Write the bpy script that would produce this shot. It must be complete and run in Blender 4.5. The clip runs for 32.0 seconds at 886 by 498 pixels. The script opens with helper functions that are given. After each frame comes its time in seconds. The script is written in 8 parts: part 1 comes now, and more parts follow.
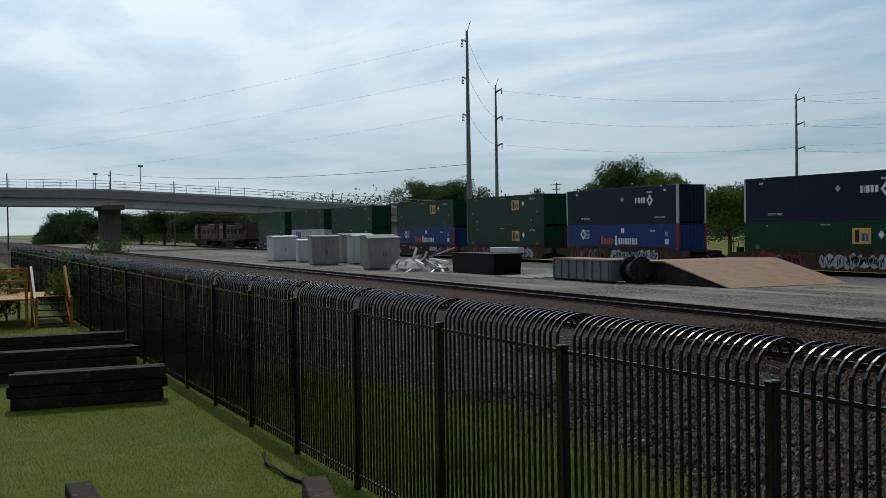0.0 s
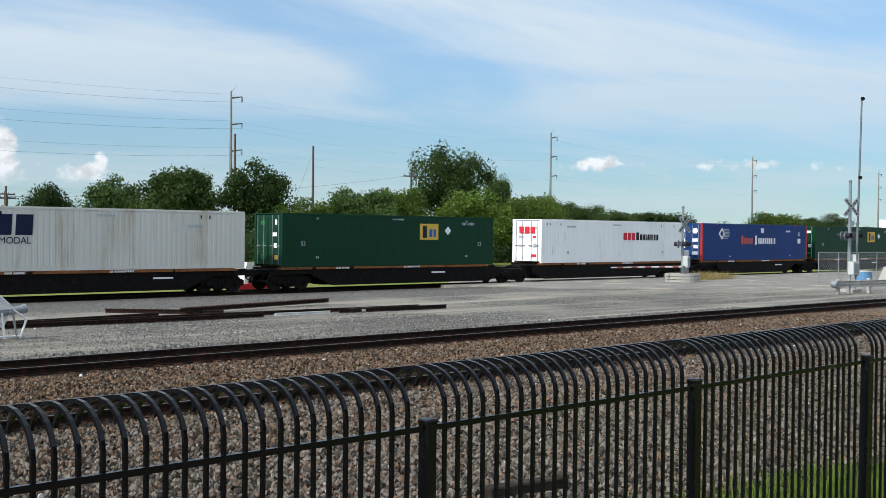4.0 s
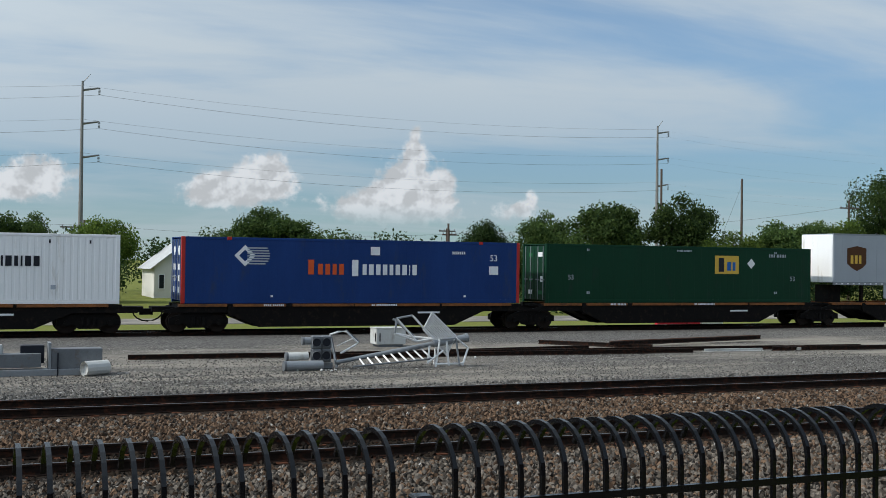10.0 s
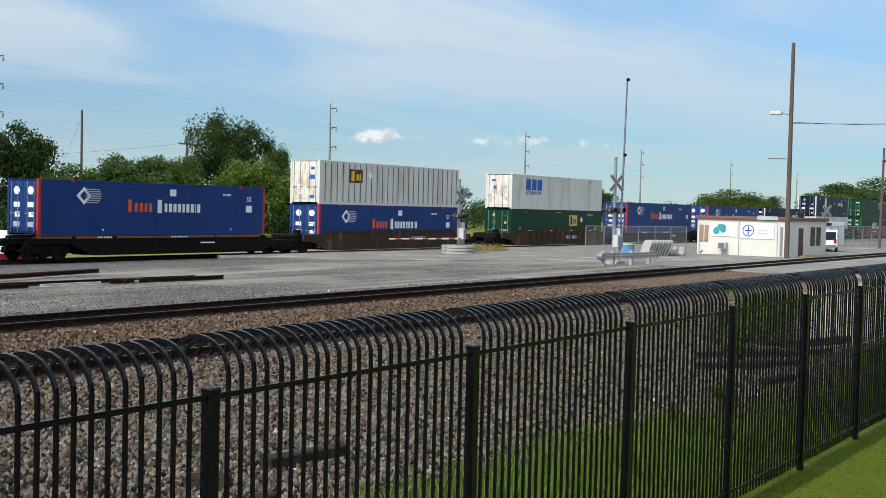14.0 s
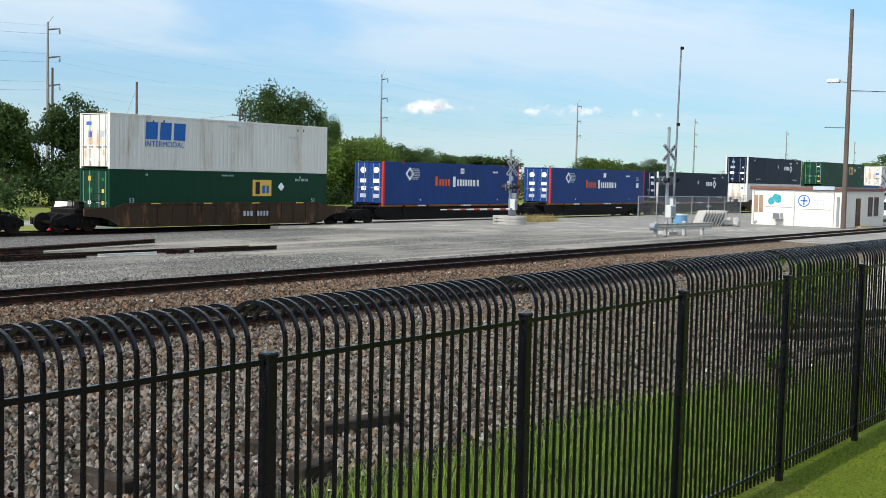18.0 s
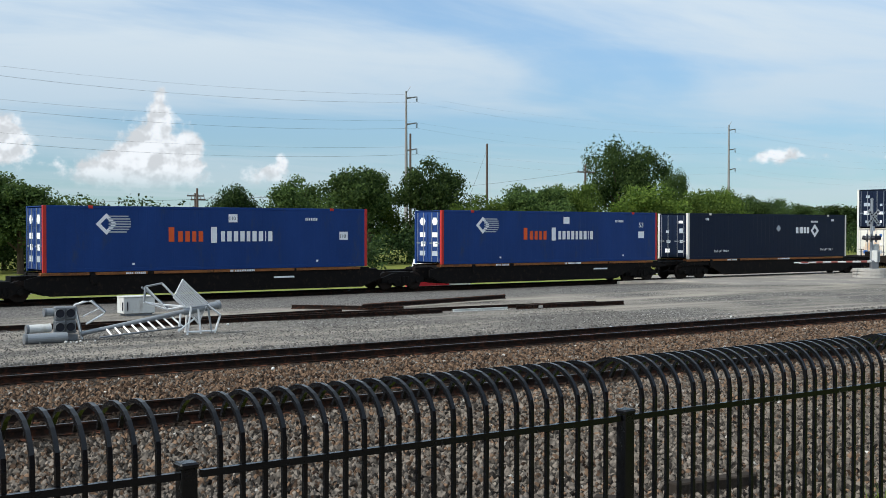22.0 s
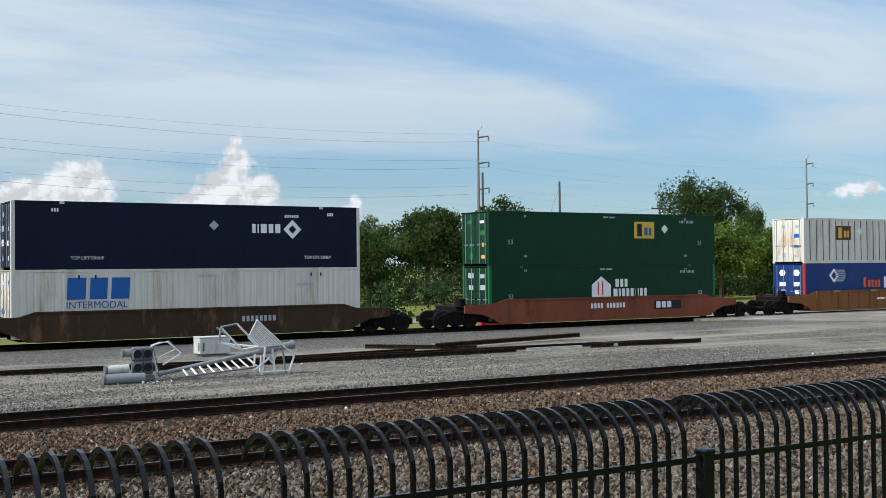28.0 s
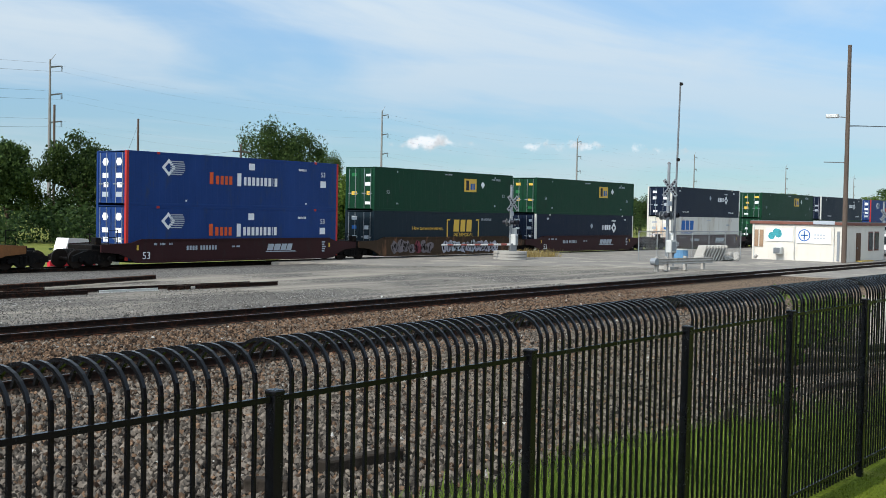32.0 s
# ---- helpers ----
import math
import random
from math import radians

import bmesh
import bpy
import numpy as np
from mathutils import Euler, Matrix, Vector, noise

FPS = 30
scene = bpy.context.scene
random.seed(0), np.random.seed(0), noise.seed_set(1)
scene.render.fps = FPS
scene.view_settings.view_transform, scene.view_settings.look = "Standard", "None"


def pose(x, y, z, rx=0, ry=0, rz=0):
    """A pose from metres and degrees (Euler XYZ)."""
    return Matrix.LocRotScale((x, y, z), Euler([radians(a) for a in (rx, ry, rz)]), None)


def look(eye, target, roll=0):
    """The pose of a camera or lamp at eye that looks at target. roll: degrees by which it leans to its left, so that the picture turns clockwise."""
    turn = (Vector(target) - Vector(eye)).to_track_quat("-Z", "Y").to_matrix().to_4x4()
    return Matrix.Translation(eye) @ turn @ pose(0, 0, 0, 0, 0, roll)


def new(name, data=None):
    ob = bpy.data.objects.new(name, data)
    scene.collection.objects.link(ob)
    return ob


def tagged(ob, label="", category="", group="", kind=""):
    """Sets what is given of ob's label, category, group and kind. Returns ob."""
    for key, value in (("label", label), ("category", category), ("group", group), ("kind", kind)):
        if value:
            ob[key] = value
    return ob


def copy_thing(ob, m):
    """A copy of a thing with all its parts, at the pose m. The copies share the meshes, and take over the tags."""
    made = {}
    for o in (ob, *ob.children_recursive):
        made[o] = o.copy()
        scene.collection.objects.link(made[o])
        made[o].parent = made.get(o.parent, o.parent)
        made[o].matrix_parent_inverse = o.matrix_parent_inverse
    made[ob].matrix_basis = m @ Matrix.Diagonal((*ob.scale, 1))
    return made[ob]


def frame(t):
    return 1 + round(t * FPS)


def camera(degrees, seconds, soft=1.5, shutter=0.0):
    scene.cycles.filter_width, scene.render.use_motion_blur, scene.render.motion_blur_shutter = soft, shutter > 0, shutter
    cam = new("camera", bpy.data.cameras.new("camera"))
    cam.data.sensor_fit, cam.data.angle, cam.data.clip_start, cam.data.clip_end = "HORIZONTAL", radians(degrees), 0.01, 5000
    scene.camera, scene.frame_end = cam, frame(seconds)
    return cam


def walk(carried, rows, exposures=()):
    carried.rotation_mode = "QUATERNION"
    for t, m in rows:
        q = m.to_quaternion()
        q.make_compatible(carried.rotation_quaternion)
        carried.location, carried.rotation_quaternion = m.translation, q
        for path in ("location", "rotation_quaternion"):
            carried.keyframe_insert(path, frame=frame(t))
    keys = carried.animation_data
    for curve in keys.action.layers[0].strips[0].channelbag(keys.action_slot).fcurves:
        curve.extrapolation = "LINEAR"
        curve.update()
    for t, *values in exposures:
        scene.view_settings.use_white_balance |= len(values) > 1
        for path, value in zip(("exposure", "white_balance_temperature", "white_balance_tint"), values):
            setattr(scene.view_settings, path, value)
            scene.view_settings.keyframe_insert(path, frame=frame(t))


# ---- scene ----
cam = camera(42.66, 32.0, soft=0.6)
PATH = [
    (0, pose(-0.086, -0.250, 2.982, 88.93, 0.89, 66.08)),
    (0.5, pose(-0.140, -0.136, 2.980, 89.86, 0.71, 54.03)),
    (1, pose(-0.114, -0.014, 2.973, 90.69, 1.05, 41.39)),
    (1.2, pose(-0.052, 0.026, 2.966, 90.48, 1.63, 34.50)),
    (1.6, pose(0.019, 0.082, 2.974, 90.17, 1.97, 22.30)),
    (2, pose(0.146, 0.071, 2.943, 89.24, 0.87, 10.22)),
    (2.5, pose(0.311, 0.129, 2.955, 88.57, 0.42, -6.05)),
    (3, pose(0.298, -0.013, 2.995, 89.84, -0.72, -24.13)),
    (3.5, pose(0.262, 0.039, 2.996, 88.95, -0.58, -41.45)),
    (5.5, pose(0.168, 0.054, 2.954, 89.36, -0.67, -45.47)),
    (6, pose(0.089, 0.019, 2.971, 89.29, -0.53, -38.25)),
    (6.5, pose(0.087, -0.001, 2.972, 88.69, -0.74, -35.07)),
    (7, pose(0.071, 0.001, 2.978, 89.26, -0.74, -36.91)),
    (7.5, pose(0.107, 0.093, 2.956, 90.25, 0.38, -24.36)),
    (8, pose(0.114, 0.119, 2.954, 91.71, 1.23, -10.46)),
    (8.5, pose(0.095, 0.047, 2.960, 93.08, 0.82, -4.57)),
    (9, pose(0.094, 0.041, 2.961, 92.74, -0.03, -4.50)),
    (9.5, pose(0.098, 0.054, 2.959, 92.77, -1.18, -12.20)),
    (10, pose(0.132, 0.136, 2.952, 90.71, -0.72, -22.55)),
    (10.5, pose(0.158, 0.062, 2.980, 90.57, -0.47, -36.00)),
    (11, pose(0.191, 0.043, 2.983, 90.35, -1.21, -48.60)),
    (11.5, pose(0.169, 0.025, 2.970, 89.55, -1.31, -54.56)),
    (12, pose(0.164, 0.027, 2.967, 88.42, -1.05, -55.64)),
    (12.5, pose(0.180, 0.028, 2.978, 88.47, -1.27, -56.30)),
    (13, pose(0.188, 0.036, 2.966, 88.45, -2.50, -57.78)),
    (13.5, pose(0.187, 0.052, 2.965, 87.46, -2.45, -57.34)),
    (14, pose(0.188, 0.050, 2.973, 87.93, -1.36, -54.92)),
    (14.5, pose(0.162, 0.033, 2.964, 87.75, -1.53, -54.84)),
    (16.5, pose(0.140, 0.031, 2.957, 86.78, -1.62, -53.19)),
    (17, pose(0.144, 0.036, 2.956, 86.80, -1.32, -53.07)),
    (17.5, pose(0.129, 0.027, 2.956, 86.51, -1.27, -52.57)),
    (18, pose(0.133, 0.023, 2.958, 86.40, -1.24, -52.34)),
    (18.5, pose(0.135, 0.028, 2.956, 86.27, -1.16, -52.37)),
    (19, pose(0.133, 0.033, 2.960, 86.47, -1.05, -52.01)),
    (19.5, pose(0.129, 0.046, 2.967, 87.96, -1.04, -51.41)),
    (20, pose(0.124, 0.047, 2.959, 89.20, -1.36, -47.16)),
    (20.5, pose(0.031, 0.018, 2.977, 89.29, -0.34, -37.29)),
    (21, pose(0.035, -0.015, 2.981, 89.43, -0.37, -35.20)),
    (21.5, pose(-0.001, -0.045, 2.984, 89.41, 0.02, -36.34)),
    (22, pose(0.003, -0.034, 2.983, 88.97, -0.06, -35.06)),
    (22.5, pose(0.020, -0.011, 2.980, 88.73, 0.06, -32.52)),
    (23, pose(0.031, -0.005, 2.979, 88.68, -0.08, -31.68)),
    (23.5, pose(0.034, 0.004, 2.978, 89.10, 0.03, -31.95)),
    (24, pose(0.032, -0.004, 2.979, 89.15, 0.32, -31.66)),
    (24.5, pose(0.036, 0.003, 2.978, 89.23, 0.47, -31.17)),
    (25, pose(0.028, -0.002, 2.979, 89.19, 0.31, -31.00)),
    (25.5, pose(0.029, 0.003, 2.978, 89.66, 0.68, -31.27)),
    (27.5, pose(0.104, 0.076, 2.959, 90.70, 0.54, -30.97)),
    (28, pose(0.103, 0.070, 2.959, 90.96, 0.53, -31.36)),
    (28.5, pose(0.102, 0.066, 2.960, 90.97, -0.94, -33.47)),
    (29, pose(0.098, 0.047, 2.961, 89.65, -0.78, -35.65)),
    (29.5, pose(0.090, 0.013, 2.971, 89.41, -1.40, -43.17)),
    (30, pose(0.089, -0.007, 2.978, 88.39, -1.50, -50.58)),
    (30.5, pose(0.093, 0.028, 2.964, 88.19, -1.81, -53.71)),
    (31, pose(0.085, 0.033, 2.972, 88.00, -0.90, -52.57)),
    (31.5, pose(0.096, 0.019, 2.971, 88.01, -1.14, -52.07)),
    (32, pose(0.098, 0.035, 2.967, 88.18, -1.10, -52.33)),
]
EXPOSURES = [(0.0, -1.2), (0.8, -1.05), (1.6, -0.65), (2.5, -0.2), (3.5, -0.1), (6.0, -0.17), (7.5, -0.25), (8.4, -0.55), (9.0, -0.6), (9.6, -0.57), (10.0, -0.52), (11.0, -0.26), (12.0, -0.27), (13.0, -0.2), (14.5, -0.17), (17.5, 0.09), (19.5, 0.06), (21.0, -0.08), (27.5, -0.2), (29.3, -0.2), (30.5, -0.12), (32.0, -0.1)]
walk(cam, PATH, EXPOSURES)

# ---- sky, sun ----
SUN_AZ, SUN_EL = -83.0, 43.0
world = bpy.data.worlds.new("sky")
scene.world = world
world.use_nodes = True
wt = world.node_tree
wt.nodes.clear()


def wmath(op, a, b):
    n = wt.nodes.new("ShaderNodeMath")
    n.operation = op
    for i, v in enumerate((a, b)):
        if isinstance(v, (int, float)):
            n.inputs[i].default_value = v
        elif v is not None:
            wt.links.new(v, n.inputs[i])
    return n.outputs[0]


sky = wt.nodes.new("ShaderNodeTexSky")
sky.sky_type = "NISHITA"
sky.sun_disc = False
sky.sun_elevation = radians(SUN_EL)
sky.sun_rotation = radians(SUN_AZ % 360)
sky.air_density, sky.dust_density, sky.ozone_density = 0.8, 0.0, 3.0
coord = wt.nodes.new("ShaderNodeTexCoord")
sep = wt.nodes.new("ShaderNodeSeparateXYZ")
wt.links.new(coord.outputs["Generated"], sep.inputs[0])
up = wmath("ADD", wmath("MAXIMUM", sep.outputs[2], 0.0), 0.06)
flat = wt.nodes.new("ShaderNodeCombineXYZ")
wt.links.new(wmath("DIVIDE", sep.outputs[0], up), flat.inputs[0])
wt.links.new(wmath("DIVIDE", sep.outputs[1], up), flat.inputs[1])
streak = wt.nodes.new("ShaderNodeMapping")
streak.inputs["Rotation"].default_value = (0, 0, radians(18))
streak.inputs["Scale"].default_value = (0.34, 0.52, 1)
streak.inputs["Location"].default_value = (2.3, 0.9, 0)
wt.links.new(flat.outputs[0], streak.inputs[0])
veil = wt.nodes.new("ShaderNodeTexNoise")
veil.inputs["Scale"].default_value = 0.85
veil.inputs["Detail"].default_value = 7
veil.inputs["Roughness"].default_value = 0.52
veil.inputs["Distortion"].default_value = 0.7
wt.links.new(streak.outputs[0], veil.inputs[0])
ramp = wt.nodes.new("ShaderNodeMapRange")
ramp.interpolation_type = "SMOOTHSTEP"
for k, v in (("From Min", 0.37), ("From Max", 0.60), ("To Min", 0.27), ("To Max", 1.0)):
    ramp.inputs[k].default_value = v
fibre_at = wt.nodes.new("ShaderNodeMapping")
fibre_at.inputs["Rotation"].default_value = (0, 0, radians(-24))
fibre_at.inputs["Scale"].default_value = (0.7, 1.5, 1)
wt.links.new(flat.outputs[0], fibre_at.inputs[0])
fibre = wt.nodes.new("ShaderNodeTexNoise")
fibre.inputs["Scale"].default_value = 0.9
fibre.inputs["Detail"].default_value = 8
fibre.inputs["Roughness"].default_value = 0.55
fibre.inputs["Distortion"].default_value = 1.3
wt.links.new(fibre_at.outputs[0], fibre.inputs[0])
wt.links.new(wmath("ADD", wmath("MULTIPLY", veil.outputs[0], 0.80), wmath("MULTIPLY", fibre.outputs[0], 0.20)), ramp.inputs[0])
low = wt.nodes.new("ShaderNodeMapRange")
low.interpolation_type = "SMOOTHSTEP"
for k, v in (("From Min", 0.05), ("From Max", 0.19), ("To Min", 0.45), ("To Max", 1.0)):
    low.inputs[k].default_value = v
wt.links.new(sep.outputs[2], low.inputs[0])
bg_sky = wt.nodes.new("ShaderNodeBackground")
haze = wt.nodes.new("ShaderNodeMapRange")
haze.interpolation_type = "SMOOTHSTEP"
for k, v in (("From Min", 0.0), ("From Max", 0.22), ("To Min", 0.080), ("To Max", 0.152)):
    haze.inputs[k].default_value = v
wt.links.new(sep.outputs[2], haze.inputs[0])
wt.links.new(haze.outputs[0], bg_sky.inputs[1])
tint = wt.nodes.new("ShaderNodeMix")
tint.data_type, tint.blend_type = "RGBA", "MULTIPLY"
tint.inputs[0].default_value = 1.0
tint.inputs[7].default_value = (0.72, 1.0, 1.075, 1)
wt.links.new(sky.outputs[0], tint.inputs[6])
wt.links.new(tint.outputs[2], bg_sky.inputs[0])
SUN_VEC = (math.sin(radians(SUN_AZ)) * math.cos(radians(SUN_EL)), math.cos(radians(SUN_AZ)) * math.cos(radians(SUN_EL)), math.sin(radians(SUN_EL)))
dot = wt.nodes.new("ShaderNodeVectorMath")
dot.operation = "DOT_PRODUCT"
dot.inputs[1].default_value = SUN_VEC
wt.links.new(coord.outputs["Generated"], dot.inputs[0])
towards = wmath("MAXIMUM", dot.outputs["Value"], 0.0)
forward = wmath("POWER", towards, 2.2)
# thin cloud glows towards the sun
bg_cloud = wt.nodes.new("ShaderNodeBackground")
bg_cloud.inputs[0].default_value = (0.755, 0.872, 0.965, 1)
dim = wt.nodes.new("ShaderNodeMapRange")
for k, v in (("From Min", 0.0), ("From Max", 0.2), ("To Min", 0.84), ("To Max", 1.0)):
    dim.inputs[k].default_value = v
wt.links.new(sep.outputs[2], dim.inputs[0])
wt.links.new(wmath("MULTIPLY", wmath("ADD", wmath("MULTIPLY", forward, 2.2), 1.0), dim.outputs[0]), bg_cloud.inputs[1])
mix = wt.nodes.new("ShaderNodeMixShader")
cover = wmath("MULTIPLY", ramp.outputs[0], low.outputs[0])
mist = wt.nodes.new("ShaderNodeMapRange")
mist.interpolation_type = "SMOOTHSTEP"
for k, v in (("From Min", 0.0), ("From Max", 0.20), ("To Min", 0.20), ("To Max", 0.0)):
    mist.inputs[k].default_value = v
wt.links.new(sep.outputs[2], mist.inputs[0])
cover = wmath("ADD", cover, mist.outputs[0])
cover = wmath("MINIMUM", wmath("ADD", cover, wmath("MULTIPLY", forward, 0.42)), 0.97)
wt.links.new(cover, mix.inputs[0])
wt.links.new(bg_sky.outputs[0], mix.inputs[1])
wt.links.new(bg_cloud.outputs[0], mix.inputs[2])
# heaped clouds low over the horizon: bearing in degrees, height at three kilometres, half widths, thickness
HEAPS = ((18.6, 142, 1.9, 40, 1), (21.6, 150, 1.7, 48, 1), (20.2, 205, 1.15, 58, 1), (21.1, 290, 0.55, 66, 1), (22.5, 218, 0.55, 42, 1), (12.7, 188, 2.2, 44, 1), (13.7, 240, 1.05, 48, 1), (11.0, 178, 1.1, 36, 1),
         (0.6, 176, 1.5, 30, 1), (2.9, 205, 1.5, 52, 1), (25.9, 140, 1.1, 26, 0.75), (26.9, 168, 0.4, 36, 0.6), (50.5, 178, 0.9, 17, 0.52), (51.6, 192, 0.7, 24, 0.58), (52.7, 184, 1.0, 15, 0.48), (56.8, 180, 1.6, 17, 0.42), (59.0, 184, 1.3, 18, 0.40), (63.2, 176, 2.2, 15, 0.45), (-12.0, 150, 1.6, 20, 0.8))
bearing = wmath("MULTIPLY", wmath("ARCTAN2", sep.outputs[0], sep.outputs[1]), 180 / math.pi)
reach = wmath("SQRT", wmath("ADD", wmath("MULTIPLY", sep.outputs[0], sep.outputs[0]), wmath("MULTIPLY", sep.outputs[1], sep.outputs[1])), None)
rise = wmath("MULTIPLY", wmath("DIVIDE", sep.outputs[2], reach), 3000.0)
total = None
for a0, z0, sa, sz, thick in HEAPS:
    da = wmath("MULTIPLY", wmath("SUBTRACT", bearing, a0), 1 / sa)
    dz = wmath("MULTIPLY", wmath("SUBTRACT", rise, z0), 1 / sz)
    q = wmath("ADD", wmath("MULTIPLY", da, da), wmath("MULTIPLY", dz, dz))
    gs = wmath("MULTIPLY", wmath("EXPONENT", wmath("MULTIPLY", q, -0.8), None), thick)
    total = gs if total is None else wmath("ADD", total, gs)
puff_at = wt.nodes.new("ShaderNodeCombineXYZ")
wt.links.new(wmath("MULTIPLY", bearing, 52 / 60), puff_at.inputs[0])
wt.links.new(wmath("MULTIPLY", rise, 1 / 60), puff_at.inputs[1])


def puff(shift, detail, size):
    off = wt.nodes.new("ShaderNodeVectorMath")
    off.operation = "ADD"
    off.inputs[1].default_value = shift
    wt.links.new(puff_at.outputs[0], off.inputs[0])
    n = wt.nodes.new("ShaderNodeTexNoise")
    n.inputs["Scale"].default_value, n.inputs["Detail"].default_value, n.inputs["Roughness"].default_value = size, detail, 0.55
    wt.links.new(off.outputs[0], n.inputs[0])
    return n.outputs[0]


heap = wt.nodes.new("ShaderNodeMapRange")
heap.interpolation_type = "SMOOTHSTEP"
for k, v in (("From Min", 0.30), ("From Max", 0.76)):
    heap.inputs[k].default_value = v
wt.links.new(wmath("ADD", total, wmath("MULTIPLY", wmath("SUBTRACT", puff((0, 0, 0), 8, 1.8), 0.5), 1.25)), heap.inputs[0])
relief = wt.nodes.new("ShaderNodeMapRange")
relief.interpolation_type = "SMOOTHSTEP"
for k, v in (("From Min", -0.15), ("From Max", 0.12), ("To Min", 0.70), ("To Max", 1.0)):
    relief.inputs[k].default_value = v
wt.links.new(wmath("SUBTRACT", puff((0, 0, 0), 3, 1.0), puff((-0.26, 0.30, 0), 3, 1.0)), relief.inputs[0])
bg_heap = wt.nodes.new("ShaderNodeBackground")
bg_heap.inputs[0].default_value = (0.90, 0.94, 0.985, 1)
wt.links.new(wmath("MULTIPLY", relief.outputs[0], 1.13), bg_heap.inputs[1])
# the flat feet of the heaps melt into the haze
foot = wt.nodes.new("ShaderNodeMapRange")
foot.interpolation_type = "SMOOTHSTEP"
for k, v in (("From Min", 85.0), ("From Max", 165.0), ("To Min", 0.12), ("To Max", 0.94)):
    foot.inputs[k].default_value = v
wt.links.new(rise, foot.inputs[0])
mix2 = wt.nodes.new("ShaderNodeMixShader")
wt.links.new(wmath("MULTIPLY", heap.outputs[0], foot.outputs[0]), mix2.inputs[0])
wt.links.new(mix.outputs[0], mix2.inputs[1])
wt.links.new(bg_heap.outputs[0], mix2.inputs[2])
wout = wt.nodes.new("ShaderNodeOutputWorld")
wt.links.new(mix2.outputs[0], wout.inputs[0])

sun_dir = Vector(SUN_VEC)
sun = new("sun", bpy.data.lights.new("sun", "SUN"))
sun.data.energy, sun.data.angle, sun.data.color = 4.1, radians(0.6), (1.0, 0.94, 0.84)
sun.matrix_world = look(sun_dir * 300, (0, 0, 0))

# ---- materials ----
MATS = {}


def mat(name, color, rough=0.6, metal=0.0, vary=0.25, scale=1.5, grain=30.0, bump=0.15, dirt=None, dirt_amount=0.3, spread=0.0, streak=1.0):
    """A painted, stony or metal surface: two sizes of variation, stains in a second colour, relief, and a shade of its own for each piece."""
    if name in MATS:
        return MATS[name]
    m = bpy.data.materials.new(name)
    m.use_nodes = True
    t = m.node_tree
    b = t.nodes["Principled BSDF"]
    b.inputs["Roughness"].default_value, b.inputs["Metallic"].default_value = rough, metal
    b.inputs["Specular IOR Level"].default_value = 0.12
    co = t.nodes.new("ShaderNodeTexCoord")
    mp = t.nodes.new("ShaderNodeMapping")
    mp.inputs["Scale"].default_value = (1, 1, 1 / streak)
    t.links.new(co.outputs["Object"], mp.inputs[0])
    big = t.nodes.new("ShaderNodeTexNoise")
    big.inputs["Scale"].default_value, big.inputs["Detail"].default_value, big.inputs["Roughness"].default_value = scale, 5, 0.65
    t.links.new(mp.outputs[0], big.inputs[0])
    fine = t.nodes.new("ShaderNodeTexNoise")
    fine.inputs["Scale"].default_value, fine.inputs["Detail"].default_value = grain, 3
    t.links.new(co.outputs["Object"], fine.inputs[0])
    r = t.nodes.new("ShaderNodeMapRange")
    r.inputs["From Min"].default_value, r.inputs["From Max"].default_value = 0.3, 0.7
    r.inputs["To Min"].default_value, r.inputs["To Max"].default_value = 1 - vary, 1 + vary
    mixn = t.nodes.new("ShaderNodeMath")
    mixn.operation = "MULTIPLY_ADD"
    t.links.new(fine.outputs[0], mixn.inputs[0])
    mixn.inputs[1].default_value = 0.35
    sh = t.nodes.new("ShaderNodeMath")
    sh.operation = "MULTIPLY_ADD"
    t.links.new(big.outputs[0], sh.inputs[0])
    sh.inputs[1].default_value, sh.inputs[2].default_value = 0.65, 0.0
    t.links.new(sh.outputs[0], mixn.inputs[2])
    t.links.new(mixn.outputs[0], r.inputs[0])
    val = r.outputs[0]
    if spread:
        info = t.nodes.new("ShaderNodeObjectInfo")
        rr = t.nodes.new("ShaderNodeMapRange")
        rr.inputs["To Min"].default_value, rr.inputs["To Max"].default_value = 1 - spread, 1 + spread
        t.links.new(info.outputs["Random"], rr.inputs[0])
        mm = t.nodes.new("ShaderNodeMath")
        mm.operation = "MULTIPLY"
        t.links.new(val, mm.inputs[0])
        t.links.new(rr.outputs[0], mm.inputs[1])
        val = mm.outputs[0]
    base = t.nodes.new("ShaderNodeMix")
    base.data_type, base.blend_type = "RGBA", "MULTIPLY"
    base.inputs[0].default_value = 1
    base.inputs[6].default_value = (*color, 1)
    t.links.new(val, base.inputs[7])
    col = base.outputs[2]
    if dirt:
        dn = t.nodes.new("ShaderNodeTexNoise")
        dn.inputs["Scale"].default_value, dn.inputs["Detail"].default_value, dn.inputs["Roughness"].default_value = scale * 1.7, 8, 0.7
        t.links.new(mp.outputs[0], dn.inputs[0])
        dr = t.nodes.new("ShaderNodeMapRange")
        dr.inputs["From Min"].default_value, dr.inputs["From Max"].default_value = 0.62 - 0.25 * dirt_amount, 0.72
        t.links.new(dn.outputs[0], dr.inputs[0])
        dm = t.nodes.new("ShaderNodeMix")
        dm.data_type = "RGBA"
        t.links.new(dr.outputs[0], dm.inputs[0])
        t.links.new(col, dm.inputs[6])
        dm.inputs[7].default_value = (*dirt, 1)
        col = dm.outputs[2]
    t.links.new(col, b.inputs["Base Color"])
    rv = t.nodes.new("ShaderNodeMapRange")
    rv.inputs["To Min"].default_value, rv.inputs["To Max"].default_value = max(0.05, rough - 0.12), min(1, rough + 0.15)
